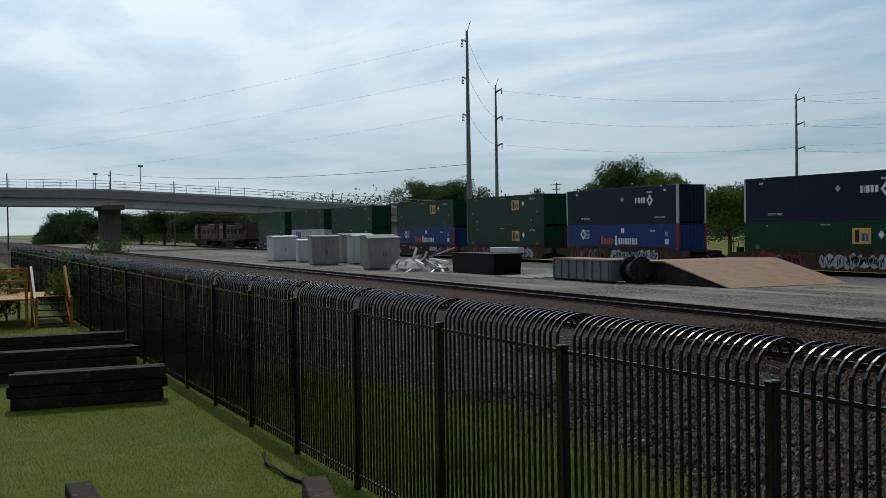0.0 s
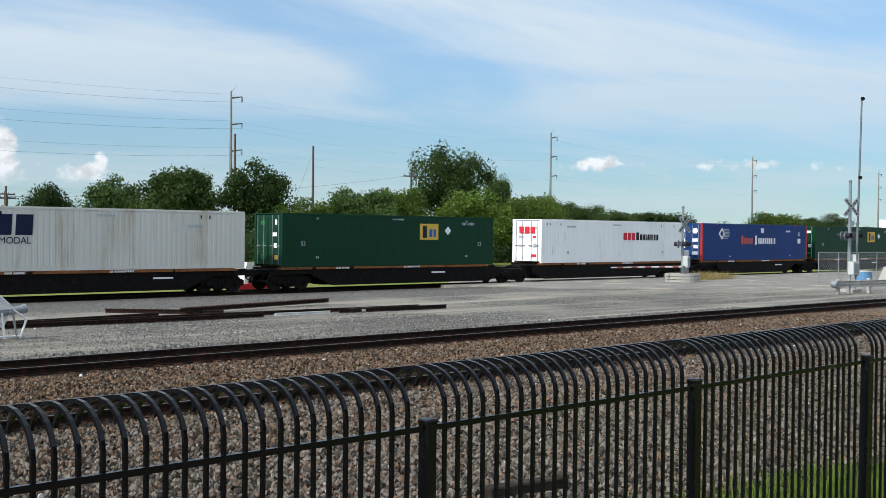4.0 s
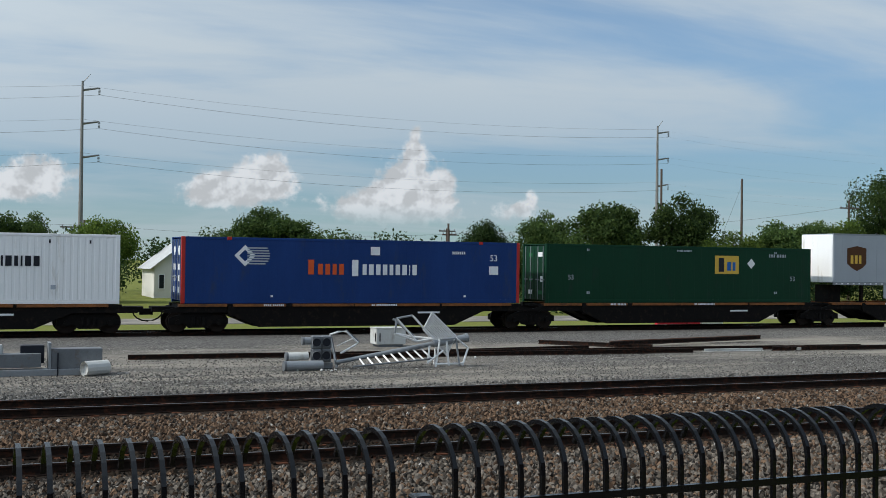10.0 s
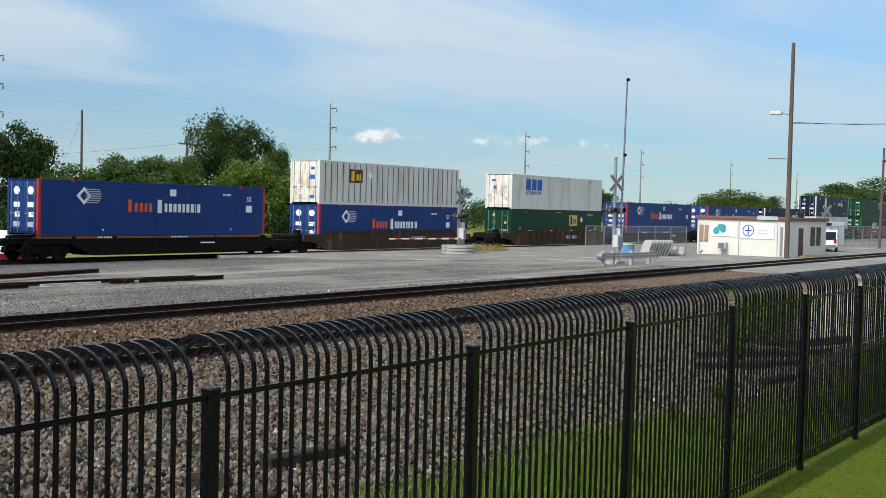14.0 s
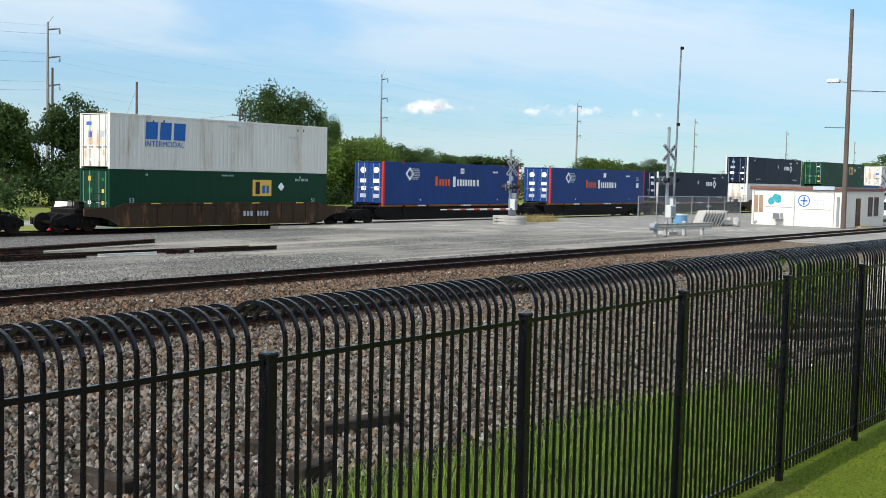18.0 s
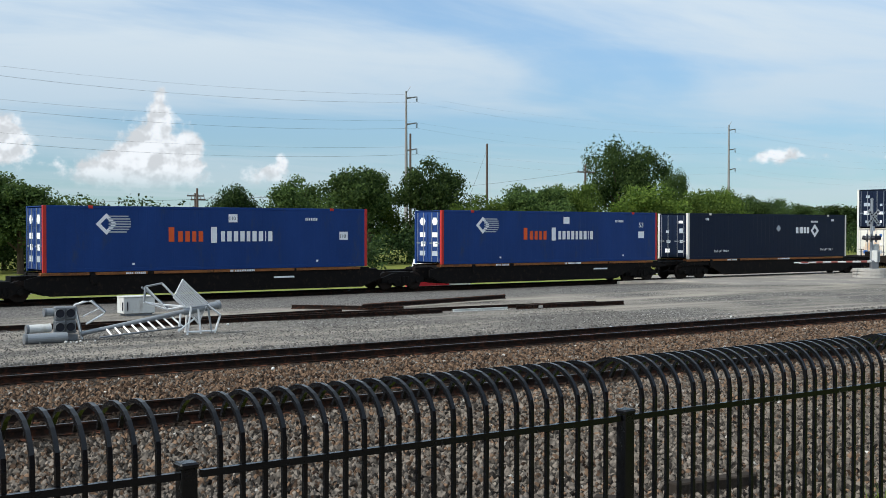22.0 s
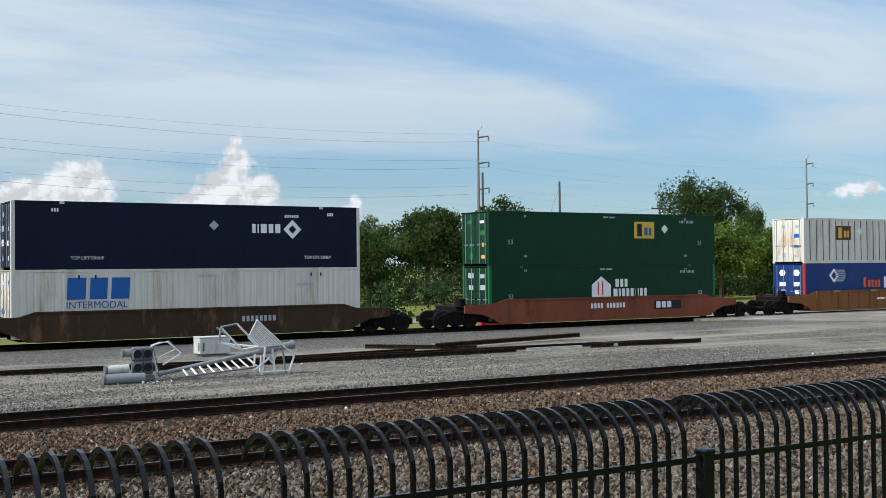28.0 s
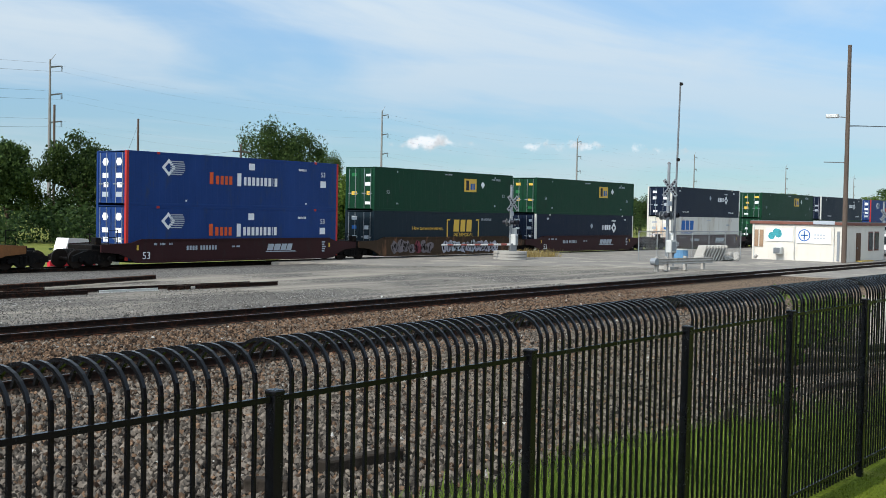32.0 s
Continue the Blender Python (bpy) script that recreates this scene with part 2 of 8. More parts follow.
    t.links.new(big.outputs[0], rv.inputs[0])
    t.links.new(rv.outputs[0], b.inputs["Roughness"])
    if bump:
        bp = t.nodes.new("ShaderNodeBump")
        bp.inputs["Strength"].default_value, bp.inputs["Distance"].default_value = bump, 0.02
        t.links.new(mixn.outputs[0], bp.inputs["Height"])
        t.links.new(bp.outputs[0], b.inputs["Normal"])
    MATS[name] = m
    return m


RUST = (0.16, 0.065, 0.03)
M_STEEL_BLACK = mat("black_powder_coat", (0.0040, 0.0044, 0.0056), 0.24, 0.0, 0.25, 3, 60, 0.05)
M_STEEL_BLACK.node_tree.nodes["Principled BSDF"].inputs["Specular IOR Level"].default_value = 0.42
M_RAIL = mat("rail_steel", (0.014, 0.0088, 0.0068), 0.7, 0.0, 0.35, 4, 50, 0.2, (0.075, 0.026, 0.013), 0.45)
M_RAIL_TOP = mat("rail_head", (0.12, 0.112, 0.108), 0.2, 1.0, 0.2, 3, 40, 0.03)
M_TIE = mat("creosoted_tie", (0.032, 0.023, 0.018), 0.9, 0.0, 0.4, 3, 45, 0.5, (0.12, 0.09, 0.07), 0.3, spread=0.3)
M_PLATE = mat("rusty_tie_plate", (0.10, 0.04, 0.023), 0.8, 0.3, 0.35, 8, 60, 0.2)
M_BLACK = mat("dirty_black_iron", (0.007, 0.0062, 0.006), 0.7, 0.2, 0.35, 2, 30, 0.2, (0.03, 0.02, 0.014), 0.35)
M_WHEEL = mat("wheel_steel", (0.028, 0.021, 0.018), 0.5, 0.5, 0.3, 4, 40, 0.1)
M_MAROON = mat("maroon_car_paint", (0.034, 0.012, 0.013), 0.55, 0.0, 0.25, 0.8, 25, 0.06, (0.03, 0.02, 0.02), 0.3, streak=3)
M_BROWNCAR = mat("weathered_brown_car_paint", (0.046, 0.029, 0.018), 0.65, 0.0, 0.3, 0.9, 20, 0.1, (0.19, 0.09, 0.05), 0.35, streak=3)
M_REDCAR = mat("faded_red_oxide_paint", (0.20, 0.062, 0.036), 0.65, 0.0, 0.3, 0.8, 20, 0.1, (0.10, 0.045, 0.03), 0.4, streak=3)
M_YELCAR = mat("faded_ochre_car_paint", (0.20, 0.088, 0.034), 0.65, 0.0, 0.3, 0.8, 20, 0.1, (0.12, 0.06, 0.03), 0.45, streak=3)
M_DECK = mat("rusty_orange_deck", (0.24, 0.095, 0.035), 0.7, 0.1, 0.4, 1.6, 25, 0.2, (0.06, 0.04, 0.03), 0.5)
M_GREEN = mat("dark_green_container_paint", (0.0050, 0.037, 0.0185), 0.42, 0.0, 0.12, 0.7, 20, 0.03, (0.012, 0.034, 0.022), 0.2, streak=3)
M_GREEN2 = mat("bright_green_container_paint", (0.02, 0.135, 0.05), 0.42, 0.0, 0.15, 0.7, 20, 0.03, streak=3)
M_BLUE = mat("royal_blue_container_paint", (0.012, 0.040, 0.155), 0.42, 0.0, 0.18, 0.7, 20, 0.03, (0.025, 0.045, 0.11), 0.25, streak=3)
M_NAVY = mat("navy_container_paint", (0.005, 0.0105, 0.027), 0.4, 0.0, 0.15, 0.7, 20, 0.03, streak=3)
M_TEAL = mat("dark_slate_container_paint", (0.009, 0.018, 0.027), 0.42, 0.0, 0.15, 0.7, 20, 0.03, streak=3)
M_WHITE = mat("white_container_paint", (0.80, 0.81, 0.82), 0.45, 0.0, 0.05, 0.8, 20, 0.03, (0.6, 0.58, 0.55), 0.12, streak=4)
M_CREAM = mat("stained_white_container_paint", (0.58, 0.565, 0.525), 0.5, 0.0, 0.10, 0.8, 20, 0.05, (0.40, 0.33, 0.25), 0.42, streak=6)
M_ORANGE = mat("orange_red_container_paint", (0.40, 0.043, 0.013), 0.45, 0.0, 0.12, 0.8, 20, 0.03, (0.3, 0.06, 0.03), 0.25, streak=3)
M_ORPOST = mat("orange_corner_post", (0.40, 0.036, 0.030), 0.45, 0.0, 0.15, 2, 20, 0.02)
M_SILVER = mat("silver_trailer_skin", (0.34, 0.37, 0.41), 0.35, 0.25, 0.08, 0.8, 20, 0.02)
M_GOLD = mat("gold_decal", (0.62, 0.40, 0.07), 0.45, 0, 0.08, 2, 20, 0)
M_WDECAL = mat("white_decal", (0.75, 0.76, 0.78), 0.45, 0, 0.08, 2, 20, 0)
M_GDECAL = mat("grey_decal", (0.36, 0.40, 0.45), 0.5, 0, 0.1, 2, 20, 0)
M_RDECAL = mat("red_decal", (0.55, 0.03, 0.05), 0.45, 0, 0.08, 2, 20, 0)
M_KDECAL = mat("black_decal", (0.02, 0.022, 0.03), 0.45, 0, 0.08, 2, 20, 0)
M_BDECAL = mat("blue_decal", (0.02, 0.11, 0.36), 0.45, 0, 0.08, 2, 20, 0)
M_NAVYDECAL = mat("navy_decal", (0.012, 0.018, 0.05), 0.45, 0, 0.08, 2, 20, 0)
M_ODECAL = mat("orange_decal", (0.62, 0.10, 0.03), 0.45, 0, 0.08, 2, 20, 0)
M_BRDECAL = mat("brown_decal", (0.08, 0.035, 0.015), 0.45, 0, 0.08, 2, 20, 0)
M_PINK = mat("pink_spray_paint", (0.16, 0.035, 0.05), 0.6, 0, 0.3, 3, 20, 0)
M_SPRAY = mat("pale_lilac_spray_paint", (0.33, 0.33, 0.39), 0.6, 0, 0.35, 3, 20, 0)
M_SPRAY_DIM = mat("worn_grey_spray_paint", (0.15, 0.13, 0.14), 0.65, 0, 0.4, 3, 20, 0)
M_GALV = mat("galvanised_steel", (0.25, 0.272, 0.295), 0.45, 0.4, 0.15, 2.5, 40, 0.05, (0.3, 0.3, 0.3), 0.3)
M_GALV_D = mat("dull_grey_steel", (0.15, 0.163, 0.178), 0.55, 0.25, 0.2, 2, 30, 0.08, (0.12, 0.09, 0.07), 0.3)
M_ALU = mat("bright_aluminium", (0.76, 0.765, 0.77), 0.42, 0.2, 0.1, 3, 40, 0.03)
M_CABWHITE = mat("weathered_white_cabinet", (0.52, 0.53, 0.52), 0.5, 0.1, 0.1, 1.5, 25, 0.04, (0.36, 0.34, 0.31), 0.3, streak=3)
M_CABGREY = mat("weathered_warm_grey_cabinet", (0.27, 0.26, 0.24), 0.6, 0, 0.15, 1.2, 25, 0.06, (0.17, 0.15, 0.13), 0.4, streak=3)
# stained concrete, its base colour darkened to paint the pier's shaded side
M_PIER_SHADED = mat("stained_shaded_pier_concrete", (0.13, 0.11, 0.09), 0.9, 0, 0.3, 0.3, 8, 0.2, (0.25, 0.23, 0.2), 0.3, streak=5)
M_PARAPET = mat("grey_parapet_concrete", (0.27, 0.265, 0.26), 0.85, 0, 0.12, 0.2, 6, 0.1, (0.2, 0.19, 0.18), 0.3, streak=3)
M_CONC = mat("concrete", (0.36, 0.345, 0.32), 0.85, 0, 0.2, 0.8, 25, 0.2, (0.2, 0.19, 0.18), 0.3, streak=2)
M_BRIDGE = mat("light_concrete", (0.50, 0.49, 0.48), 0.85, 0, 0.12, 0.15, 6, 0.1, (0.28, 0.27, 0.26), 0.3, streak=2)
M_WOODPOLE = mat("weathered_pole_wood", (0.105, 0.08, 0.066), 0.85, 0, 0.3, 2.0, 40, 0.3, (0.07, 0.05, 0.04), 0.3, streak=10)
M_STPOLE = mat("weathering_steel_pole", (0.22, 0.215, 0.21), 0.6, 0.3, 0.15, 0.6, 20, 0.05)
M_WIRE = mat("cable_dark", (0.10, 0.11, 0.12), 0.6, 0.3, 0.1, 1, 10, 0)
M_PLYWOOD = mat("tan_plywood", (0.30, 0.20, 0.13), 0.75, 0, 0.18, 1.2, 30, 0.1, (0.2, 0.14, 0.1), 0.4)
M_OLDWOOD = mat("dark_timber", (0.024, 0.019, 0.015), 0.9, 0, 0.4, 2, 40, 0.5, (0.07, 0.057, 0.047), 0.35)
M_DECKWOOD = mat("orange_stained_wood", (0.42, 0.17, 0.03), 0.6, 0, 0.2, 3, 40, 0.15, (0.25, 0.10, 0.03), 0.3)
M_CONE = mat("traffic_cone_orange", (0.75, 0.10, 0.02), 0.5, 0, 0.1, 3, 20, 0.02)
M_SHED = mat("off_white_shed_wall", (0.62, 0.59, 0.535), 0.6, 0, 0.06, 0.8, 20, 0.05, (0.55, 0.5, 0.44), 0.2, streak=3)
M_SHEDROOF = mat("red_brown_fascia", (0.17, 0.075, 0.058), 0.6, 0, 0.15, 1, 20, 0.05)
M_WBLDG = mat("white_metal_siding", (0.55, 0.565, 0.58), 0.5, 0, 0.05, 0.6, 20, 0.03)
M_ROOFGREY = mat("pale_grey_roof", (0.45, 0.46, 0.47), 0.6, 0, 0.15, 0.6, 20, 0.1)
M_HOUSE = mat("white_clapboard", (0.66, 0.65, 0.61), 0.6, 0, 0.08, 0.8, 20, 0.05, streak=2)
M_TAN = mat("tan_siding", (0.40, 0.31, 0.22), 0.7, 0, 0.12, 0.8, 20, 0.05)
M_GLASS_D = mat("dark_window_glass", (0.02, 0.025, 0.03), 0.12, 0, 0.2, 1, 5, 0)
M_VAN = mat("white_van_paint", (0.72, 0.73, 0.75), 0.25, 0, 0.04, 1, 10, 0)
M_TYRE = mat("tyre_rubber", (0.022, 0.022, 0.022), 0.8, 0, 0.2, 4, 40, 0.1)
M_LENS = mat("red_signal_lens", (0.28, 0.012, 0.016), 0.2, 0, 0.1, 4, 20, 0)
M_LENS_LIT = mat("lit_red_lens", (0.5, 0.012, 0.016), 0.2, 0, 0.1, 4, 20, 0)
M_LENS_LIT.node_tree.nodes["Principled BSDF"].inputs["Emission Color"].default_value = (1.0, 0.05, 0.04, 1)
M_LENS_LIT.node_tree.nodes["Principled BSDF"].inputs["Emission Strength"].default_value = 1.2
M_BARREL = mat("blue_plastic_drum", (0.10, 0.22, 0.37), 0.4, 0, 0.1, 3, 20, 0.02)
M_ASPHALT = mat("dusty_asphalt", (0.19, 0.178, 0.162), 0.9, 0, 0.3, 0.22, 9, 0.3, (0.40, 0.36, 0.30), 0.42)
M_LOCO = mat("grimy_rose_brown_engine_paint", (0.085, 0.05, 0.042), 0.6, 0, 0.3, 0.7, 15, 0.05, (0.05, 0.035, 0.03), 0.4)
M_CHAIN = mat("chain_link_grey", (0.30, 0.31, 0.32), 0.5, 0.5, 0.1, 3, 30, 0)
M_BARK = mat("tree_bark", (0.085, 0.062, 0.045), 0.9, 0, 0.3, 2, 20, 0.4)
M_MESHPANEL = mat("white_grating", (0.74, 0.75, 0.76), 0.5, 0.2, 0.15, 3, 60, 0.3)
M_RUSTDOOR = mat("rust_stained_white_door", (0.62, 0.60, 0.54), 0.55, 0, 0.1, 0.9, 20, 0.05, (0.42, 0.19, 0.06), 0.4, streak=3)
M_YELLOW = mat("worn_yellow_kerb_paint", (0.5, 0.36, 0.10), 0.8, 0, 0.3, 2, 20, 0.1, (0.3, 0.28, 0.24), 0.5)


# ---- building blocks ----
def bm_new():
    return bmesh.new()


def add_box(bm, x0, x1, y0, y1, z0, z1, bevel=0.0):
    vs = [bm.verts.new(p) for p in ((x0, y0, z0), (x1, y0, z0), (x1, y1, z0), (x0, y1, z0), (x0, y0, z1), (x1, y0, z1), (x1, y1, z1), (x0, y1, z1))]
    fs = [bm.faces.new([vs[i] for i in f]) for f in ((0, 3, 2, 1), (4, 5, 6, 7), (0, 1, 5, 4), (1, 2, 6, 5), (2, 3, 7, 6), (3, 0, 4, 7))]
    if bevel:
        es = list({e for f in fs for e in f.edges})
        bmesh.ops.bevel(bm, geom=es, offset=bevel, segments=1, affect="EDGES")
    return vs


def add_prism(bm, pts, axis, a, b):
    """Extrudes a closed outline (pairs) along an axis from a to b."""
    def at(p, v):
        return {"x": (v, p[0], p[1]), "y": (p[0], v, p[1]), "z": (p[0], p[1], v)}[axis]
    A = [bm.verts.new(at(p, a)) for p in pts]
    B = [bm.verts.new(at(p, b)) for p in pts]
    n = len(pts)
    bm.faces.new(A[::-1])
    bm.faces.new(B)
    for i in range(n):
        bm.faces.new((A[i], A[(i + 1) % n], B[(i + 1) % n], B[i]))


def add_tube(bm, p, q, r0, r1=None, n=8, caps=True):
    p, q = Vector(p), Vector(q)
    r1 = r0 if r1 is None else r1
    d = (q - p).normalized()
    u = d.orthogonal().normalized()
    v = d.cross(u)
    A = [bm.verts.new(p + (u * math.cos(k) + v * math.sin(k)) * r0) for k in (2 * math.pi * i / n for i in range(n))]
    B = [bm.verts.new(q + (u * math.cos(k) + v * math.sin(k)) * r1) for k in (2 * math.pi * i / n for i in range(n))]
    for i in range(n):
        bm.faces.new((A[i], A[(i + 1) % n], B[(i + 1) % n], B[i]))
    if caps:
        bm.faces.new(A[::-1])
        bm.faces.new(B)


def add_path(bm, pts, r, n=6):
    """A bent tube through the points."""
    pts = [Vector(p) for p in pts]
    rings = []
    up = Vector((1, 0, 0))
    for i, p in enumerate(pts):
        d = (pts[min(i + 1, len(pts) - 1)] - pts[max(i - 1, 0)]).normalized()
        u = up - d * up.dot(d)
        u = u.normalized() if u.length > 0.05 else d.orthogonal().normalized()
        v = d.cross(u)
        rings.append([bm.verts.new(p + (u * math.cos(k) + v * math.sin(k)) * r) for k in (2 * math.pi * (j + 0.5) / n for j in range(n))])
    for A, B in zip(rings, rings[1:]):
        for j in range(n):
            bm.faces.new((A[j], A[(j + 1) % n], B[(j + 1) % n], B[j]))
    bm.faces.new(rings[0][::-1])
    bm.faces.new(rings[-1])


def mesh_of(name, bm, material, smooth=False):
    bmesh.ops.recalc_face_normals(bm, faces=bm.faces)
    me = bpy.data.meshes.new(name)
    bm.to_mesh(me)
    bm.free()
    for m in (material if isinstance(material, (list, tuple)) else [material]):
        me.materials.append(m)
    if smooth:
        for p in me.polygons:
            p.use_smooth = True
    return me


def part(name, bm, material, parent=None, label="", smooth=False, at=None):
    ob = new(name, bm if isinstance(bm, bpy.types.Mesh) else mesh_of(name, bm, material, smooth))
    if parent is not None:
        ob.parent = parent
    if at is not None:
        ob.matrix_basis = at
    if label:
        tagged(ob, label)
    return ob


def thing(name, label, category, m=None, group="", kind=""):
    ob = tagged(new(name), label, category, group, kind)
    if m is not None:
        ob.matrix_basis = m
    return ob


def box_part(name, dims, material, parent, label="", bevel=0.0, at=None):
    bm = bm_new()
    add_box(bm, *dims, bevel=bevel)
    return part(name, bm, material, parent, label, at=at)


TEXTS = {}


def text_mesh(body, size, material):
    key = (body, size, material.name)
    if key not in TEXTS:
        c = bpy.data.curves.new("lettering", "FONT")
        c.body, c.size, c.extrude = body, size, 0.004
        ob = bpy.data.objects.new("lettering", c)
        scene.collection.objects.link(ob)
        me = bpy.data.meshes.new_from_object(ob.evaluated_get(bpy.context.evaluated_depsgraph_get()))
        bpy.data.objects.remove(ob)
        me.materials.clear()
        me.materials.append(material)
        TEXTS[key] = me
    return TEXTS[key]


def word(parent, x, z, widths, h, material, y=-0.005, name="lettering", slant=0.0, gap=0.22):
    """A row of plain upright bars, one for each character, that stands on z and begins at x, on a face towards -y."""
    small = name == "stencil"
    bm = bm_new() if small else None
    cx = x
    for w in widths:
        if w < 0:
            cx += -w * h
            continue
        a, b = cx + 0.09 * h, cx + max(0.12, w - 0.06) * h
        s = slant * h
        if not small:
            bm = bm_new()
        add_prism(bm, [(a, z), (b, z), (b + s, z + h), (a + s, z + h)], "y", y - 0.006, y + 0.002)
        if not small:
            part(name, bm, material, parent)
        cx = b + gap * h
    if small:
        tagged(part(name, bm, material, parent), kind="stuff")
    return cx

# ---- ground ----
LAWN, BALLAST, YARD, FAR_BED, FIELD = -0.12, -0.14, -0.14, -0.36, -0.55
RAIL_NEAR, RAIL_FAR = 0.04, -0.18


def ground_height(y):
    return float(np.interp(y, [-50, 6.6, 8.0, 15.6, 16.0, 26.2, 27.0, 46.5, 48.6, 53.4, 56, 62], [LAWN, LAWN, BALLAST - 0.06, BALLAST - 0.02, BALLAST, BALLAST, YARD, YARD, FAR_BED, FAR_BED, FIELD, FIELD]))


def ground_material():
    m = bpy.data.materials.new("ground_grass_and_gravel")
    m.use_nodes = True
    t = m.node_tree
    b = t.nodes["Principled BSDF"]
    b.inputs["Roughness"].default_value = 0.95
    b.inputs["Specular IOR Level"].default_value = 0.1
    co = t.nodes.new("ShaderNodeTexCoord")
    sp = t.nodes.new("ShaderNodeSeparateXYZ")
    t.links.new(co.outputs["Object"], sp.inputs[0])

    def noise(scale, detail=4, rough=0.6):
        n = t.nodes.new("ShaderNodeTexNoise")
        n.inputs["Scale"].default_value, n.inputs["Detail"].default_value, n.inputs["Roughness"].default_value = scale, detail, rough
        t.links.new(co.outputs["Object"], n.inputs[0])
        return n

    def calc(op, a, bb, c=None):
        n = t.nodes.new("ShaderNodeMath")
        n.operation = op
        for i, v in enumerate((a, bb, c)):
            if v is None:
                continue
            if isinstance(v, (int, float)):
                n.inputs[i].default_value = v
            else:
                t.links.new(v, n.inputs[i])
        return n.outputs[0]

    def rng(v, a, bb, c=0.0, d=1.0, smooth=False):
        n = t.nodes.new("ShaderNodeMapRange")
        if smooth:
            n.interpolation_type = "SMOOTHSTEP"
        for i, q in zip((1, 2, 3, 4), (a, bb, c, d)):
            n.inputs[i].default_value = q
        t.links.new(v, n.inputs[0])
        return n.outputs[0]

    def blend(f, a, bb, kind="MIX"):
        n = t.nodes.new("ShaderNodeMix")
        n.data_type, n.blend_type = "RGBA", kind
        for i, v in ((0, f), (6, a), (7, bb)):
            if isinstance(v, tuple):
                n.inputs[i].default_value = (*v, 1)
            elif isinstance(v, (int, float)):
                n.inputs[i].default_value = v
            else:
                t.links.new(v, n.inputs[i])
        return n.outputs[2]

    wob = calc("MULTIPLY_ADD", noise(0.7, 5).outputs[0], 2.4, -1.2)
    yy = calc("ADD", sp.outputs[1], wob)
    # stones: one shade for each
    vor = t.nodes.new("ShaderNodeTexVoronoi")
    vor.inputs["Scale"].default_value = 15
    t.links.new(co.outputs["Object"], vor.inputs[0])
    shade = t.nodes.new("ShaderNodeSeparateColor")
    t.links.new(vor.outputs["Color"], shade.inputs[0])
    vor2 = t.nodes.new("ShaderNodeTexVoronoi")
    vor2.inputs["Scale"].default_value = 19
    t.links.new(co.outputs["Object"], vor2.inputs[0])
    shade2 = t.nodes.new("ShaderNodeSeparateColor")
    t.links.new(vor2.outputs["Color"], shade2.inputs[0])
    # near-black, so that the gaps between loose stones carry painted shade
    ballast = blend(calc("POWER", shade.outputs[0], 1.4), (0.004, 0.0035, 0.003), (0.06, 0.051, 0.042))
    ballast = blend(rng(shade.outputs[1], 0.97, 0.99), ballast, (0.25, 0.24, 0.22))
    rusty = blend(calc("POWER", shade.outputs[0], 1.3), (0.010, 0.0055, 0.0035), (0.10, 0.058, 0.035))
    # rust brown between and beside the two near tracks
    dist = calc("MINIMUM", calc("ABSOLUTE", calc("SUBTRACT", sp.outputs[1], 20.7), 0), calc("ABSOLUTE", calc("SUBTRACT", sp.outputs[1], 22.3), 0))
    near_rust = calc("MULTIPLY", rng(dist, 3.4, 0.8, 0, 1, True), rng(noise(0.5, 4).outputs[0], 0.36, 0.56))
    ballast = blend(calc("MULTIPLY", near_rust, 0.9), ballast, rusty)
    ballast = blend(rng(sp.outputs[0], 36, 44), ballast, blend(shade.outputs[0], (0.03, 0.022, 0.016), (0.23, 0.165, 0.115)))
    # darker stones along the two near tracks
    track_off = calc("MINIMUM", calc("ABSOLUTE", calc("SUBTRACT", sp.outputs[1], 17.95), 0), calc("ABSOLUTE", calc("SUBTRACT", sp.outputs[1], 24.2), 0))
    ballast = blend(calc("MULTIPLY", rng(track_off, 1.5, 0.9), 0.85), ballast, blend(shade.outputs[0], (0.004, 0.0035, 0.003), (0.04, 0.03, 0.023)))
    yard = blend(calc("POWER", shade2.outputs[0], 1.25), (0.030, 0.0285, 0.026), (0.205, 0.194, 0.179))
    yard = blend(rng(shade.outputs[2], 0.80, 0.9, 0, 0.75), yard, (0.04, 0.038, 0.036))
    yard = blend(rng(shade2.outputs[1], 0.94, 0.97, 0, 0.8), yard, (0.5, 0.49, 0.47))
    yard = blend(rng(noise(0.16, 6).outputs[0], 0.44, 0.64, 0, 0.8), yard, (0.212, 0.194, 0.169))
    # dusty wheel ruts that run along the yard
    rut = t.nodes.new("ShaderNodeMapping")
    rut.inputs["Scale"].default_value = (0.07, 0.9, 1)
    t.links.new(co.outputs["Object"], rut.inputs[0])
    rn = t.nodes.new("ShaderNodeTexNoise")
    rn.inputs["Scale"].default_value, rn.inputs["Detail"].default_value = 0.8, 6
    t.links.new(rut.outputs[0], rn.inputs[0])
    yard = blend(rng(rn.outputs[0], 0.52, 0.66, 0, 0.75), yard, (0.285, 0.258, 0.218))
    yard = blend(rng(rn.outputs[0], 0.42, 0.32, 0, 0.55), yard, (0.10, 0.093, 0.088))
    yard = blend(rng(noise(0.9, 5).outputs[0], 0.60, 0.72, 0, 0.5), yard, (0.08, 0.075, 0.07))
    farbed = blend(shade2.outputs[0], (0.018, 0.017, 0.016), (0.15, 0.14, 0.13))
    gn = noise(1.1, 6, 0.7)
    gf = noise(38, 3)
    grass = blend(gn.outputs[0], (0.050, 0.082, 0.005), (0.115, 0.140, 0.015))
    grass = blend(rng(noise(0.5, 5).outputs[0], 0.56, 0.72, 0, 0.65), grass, (0.16, 0.15, 0.045))
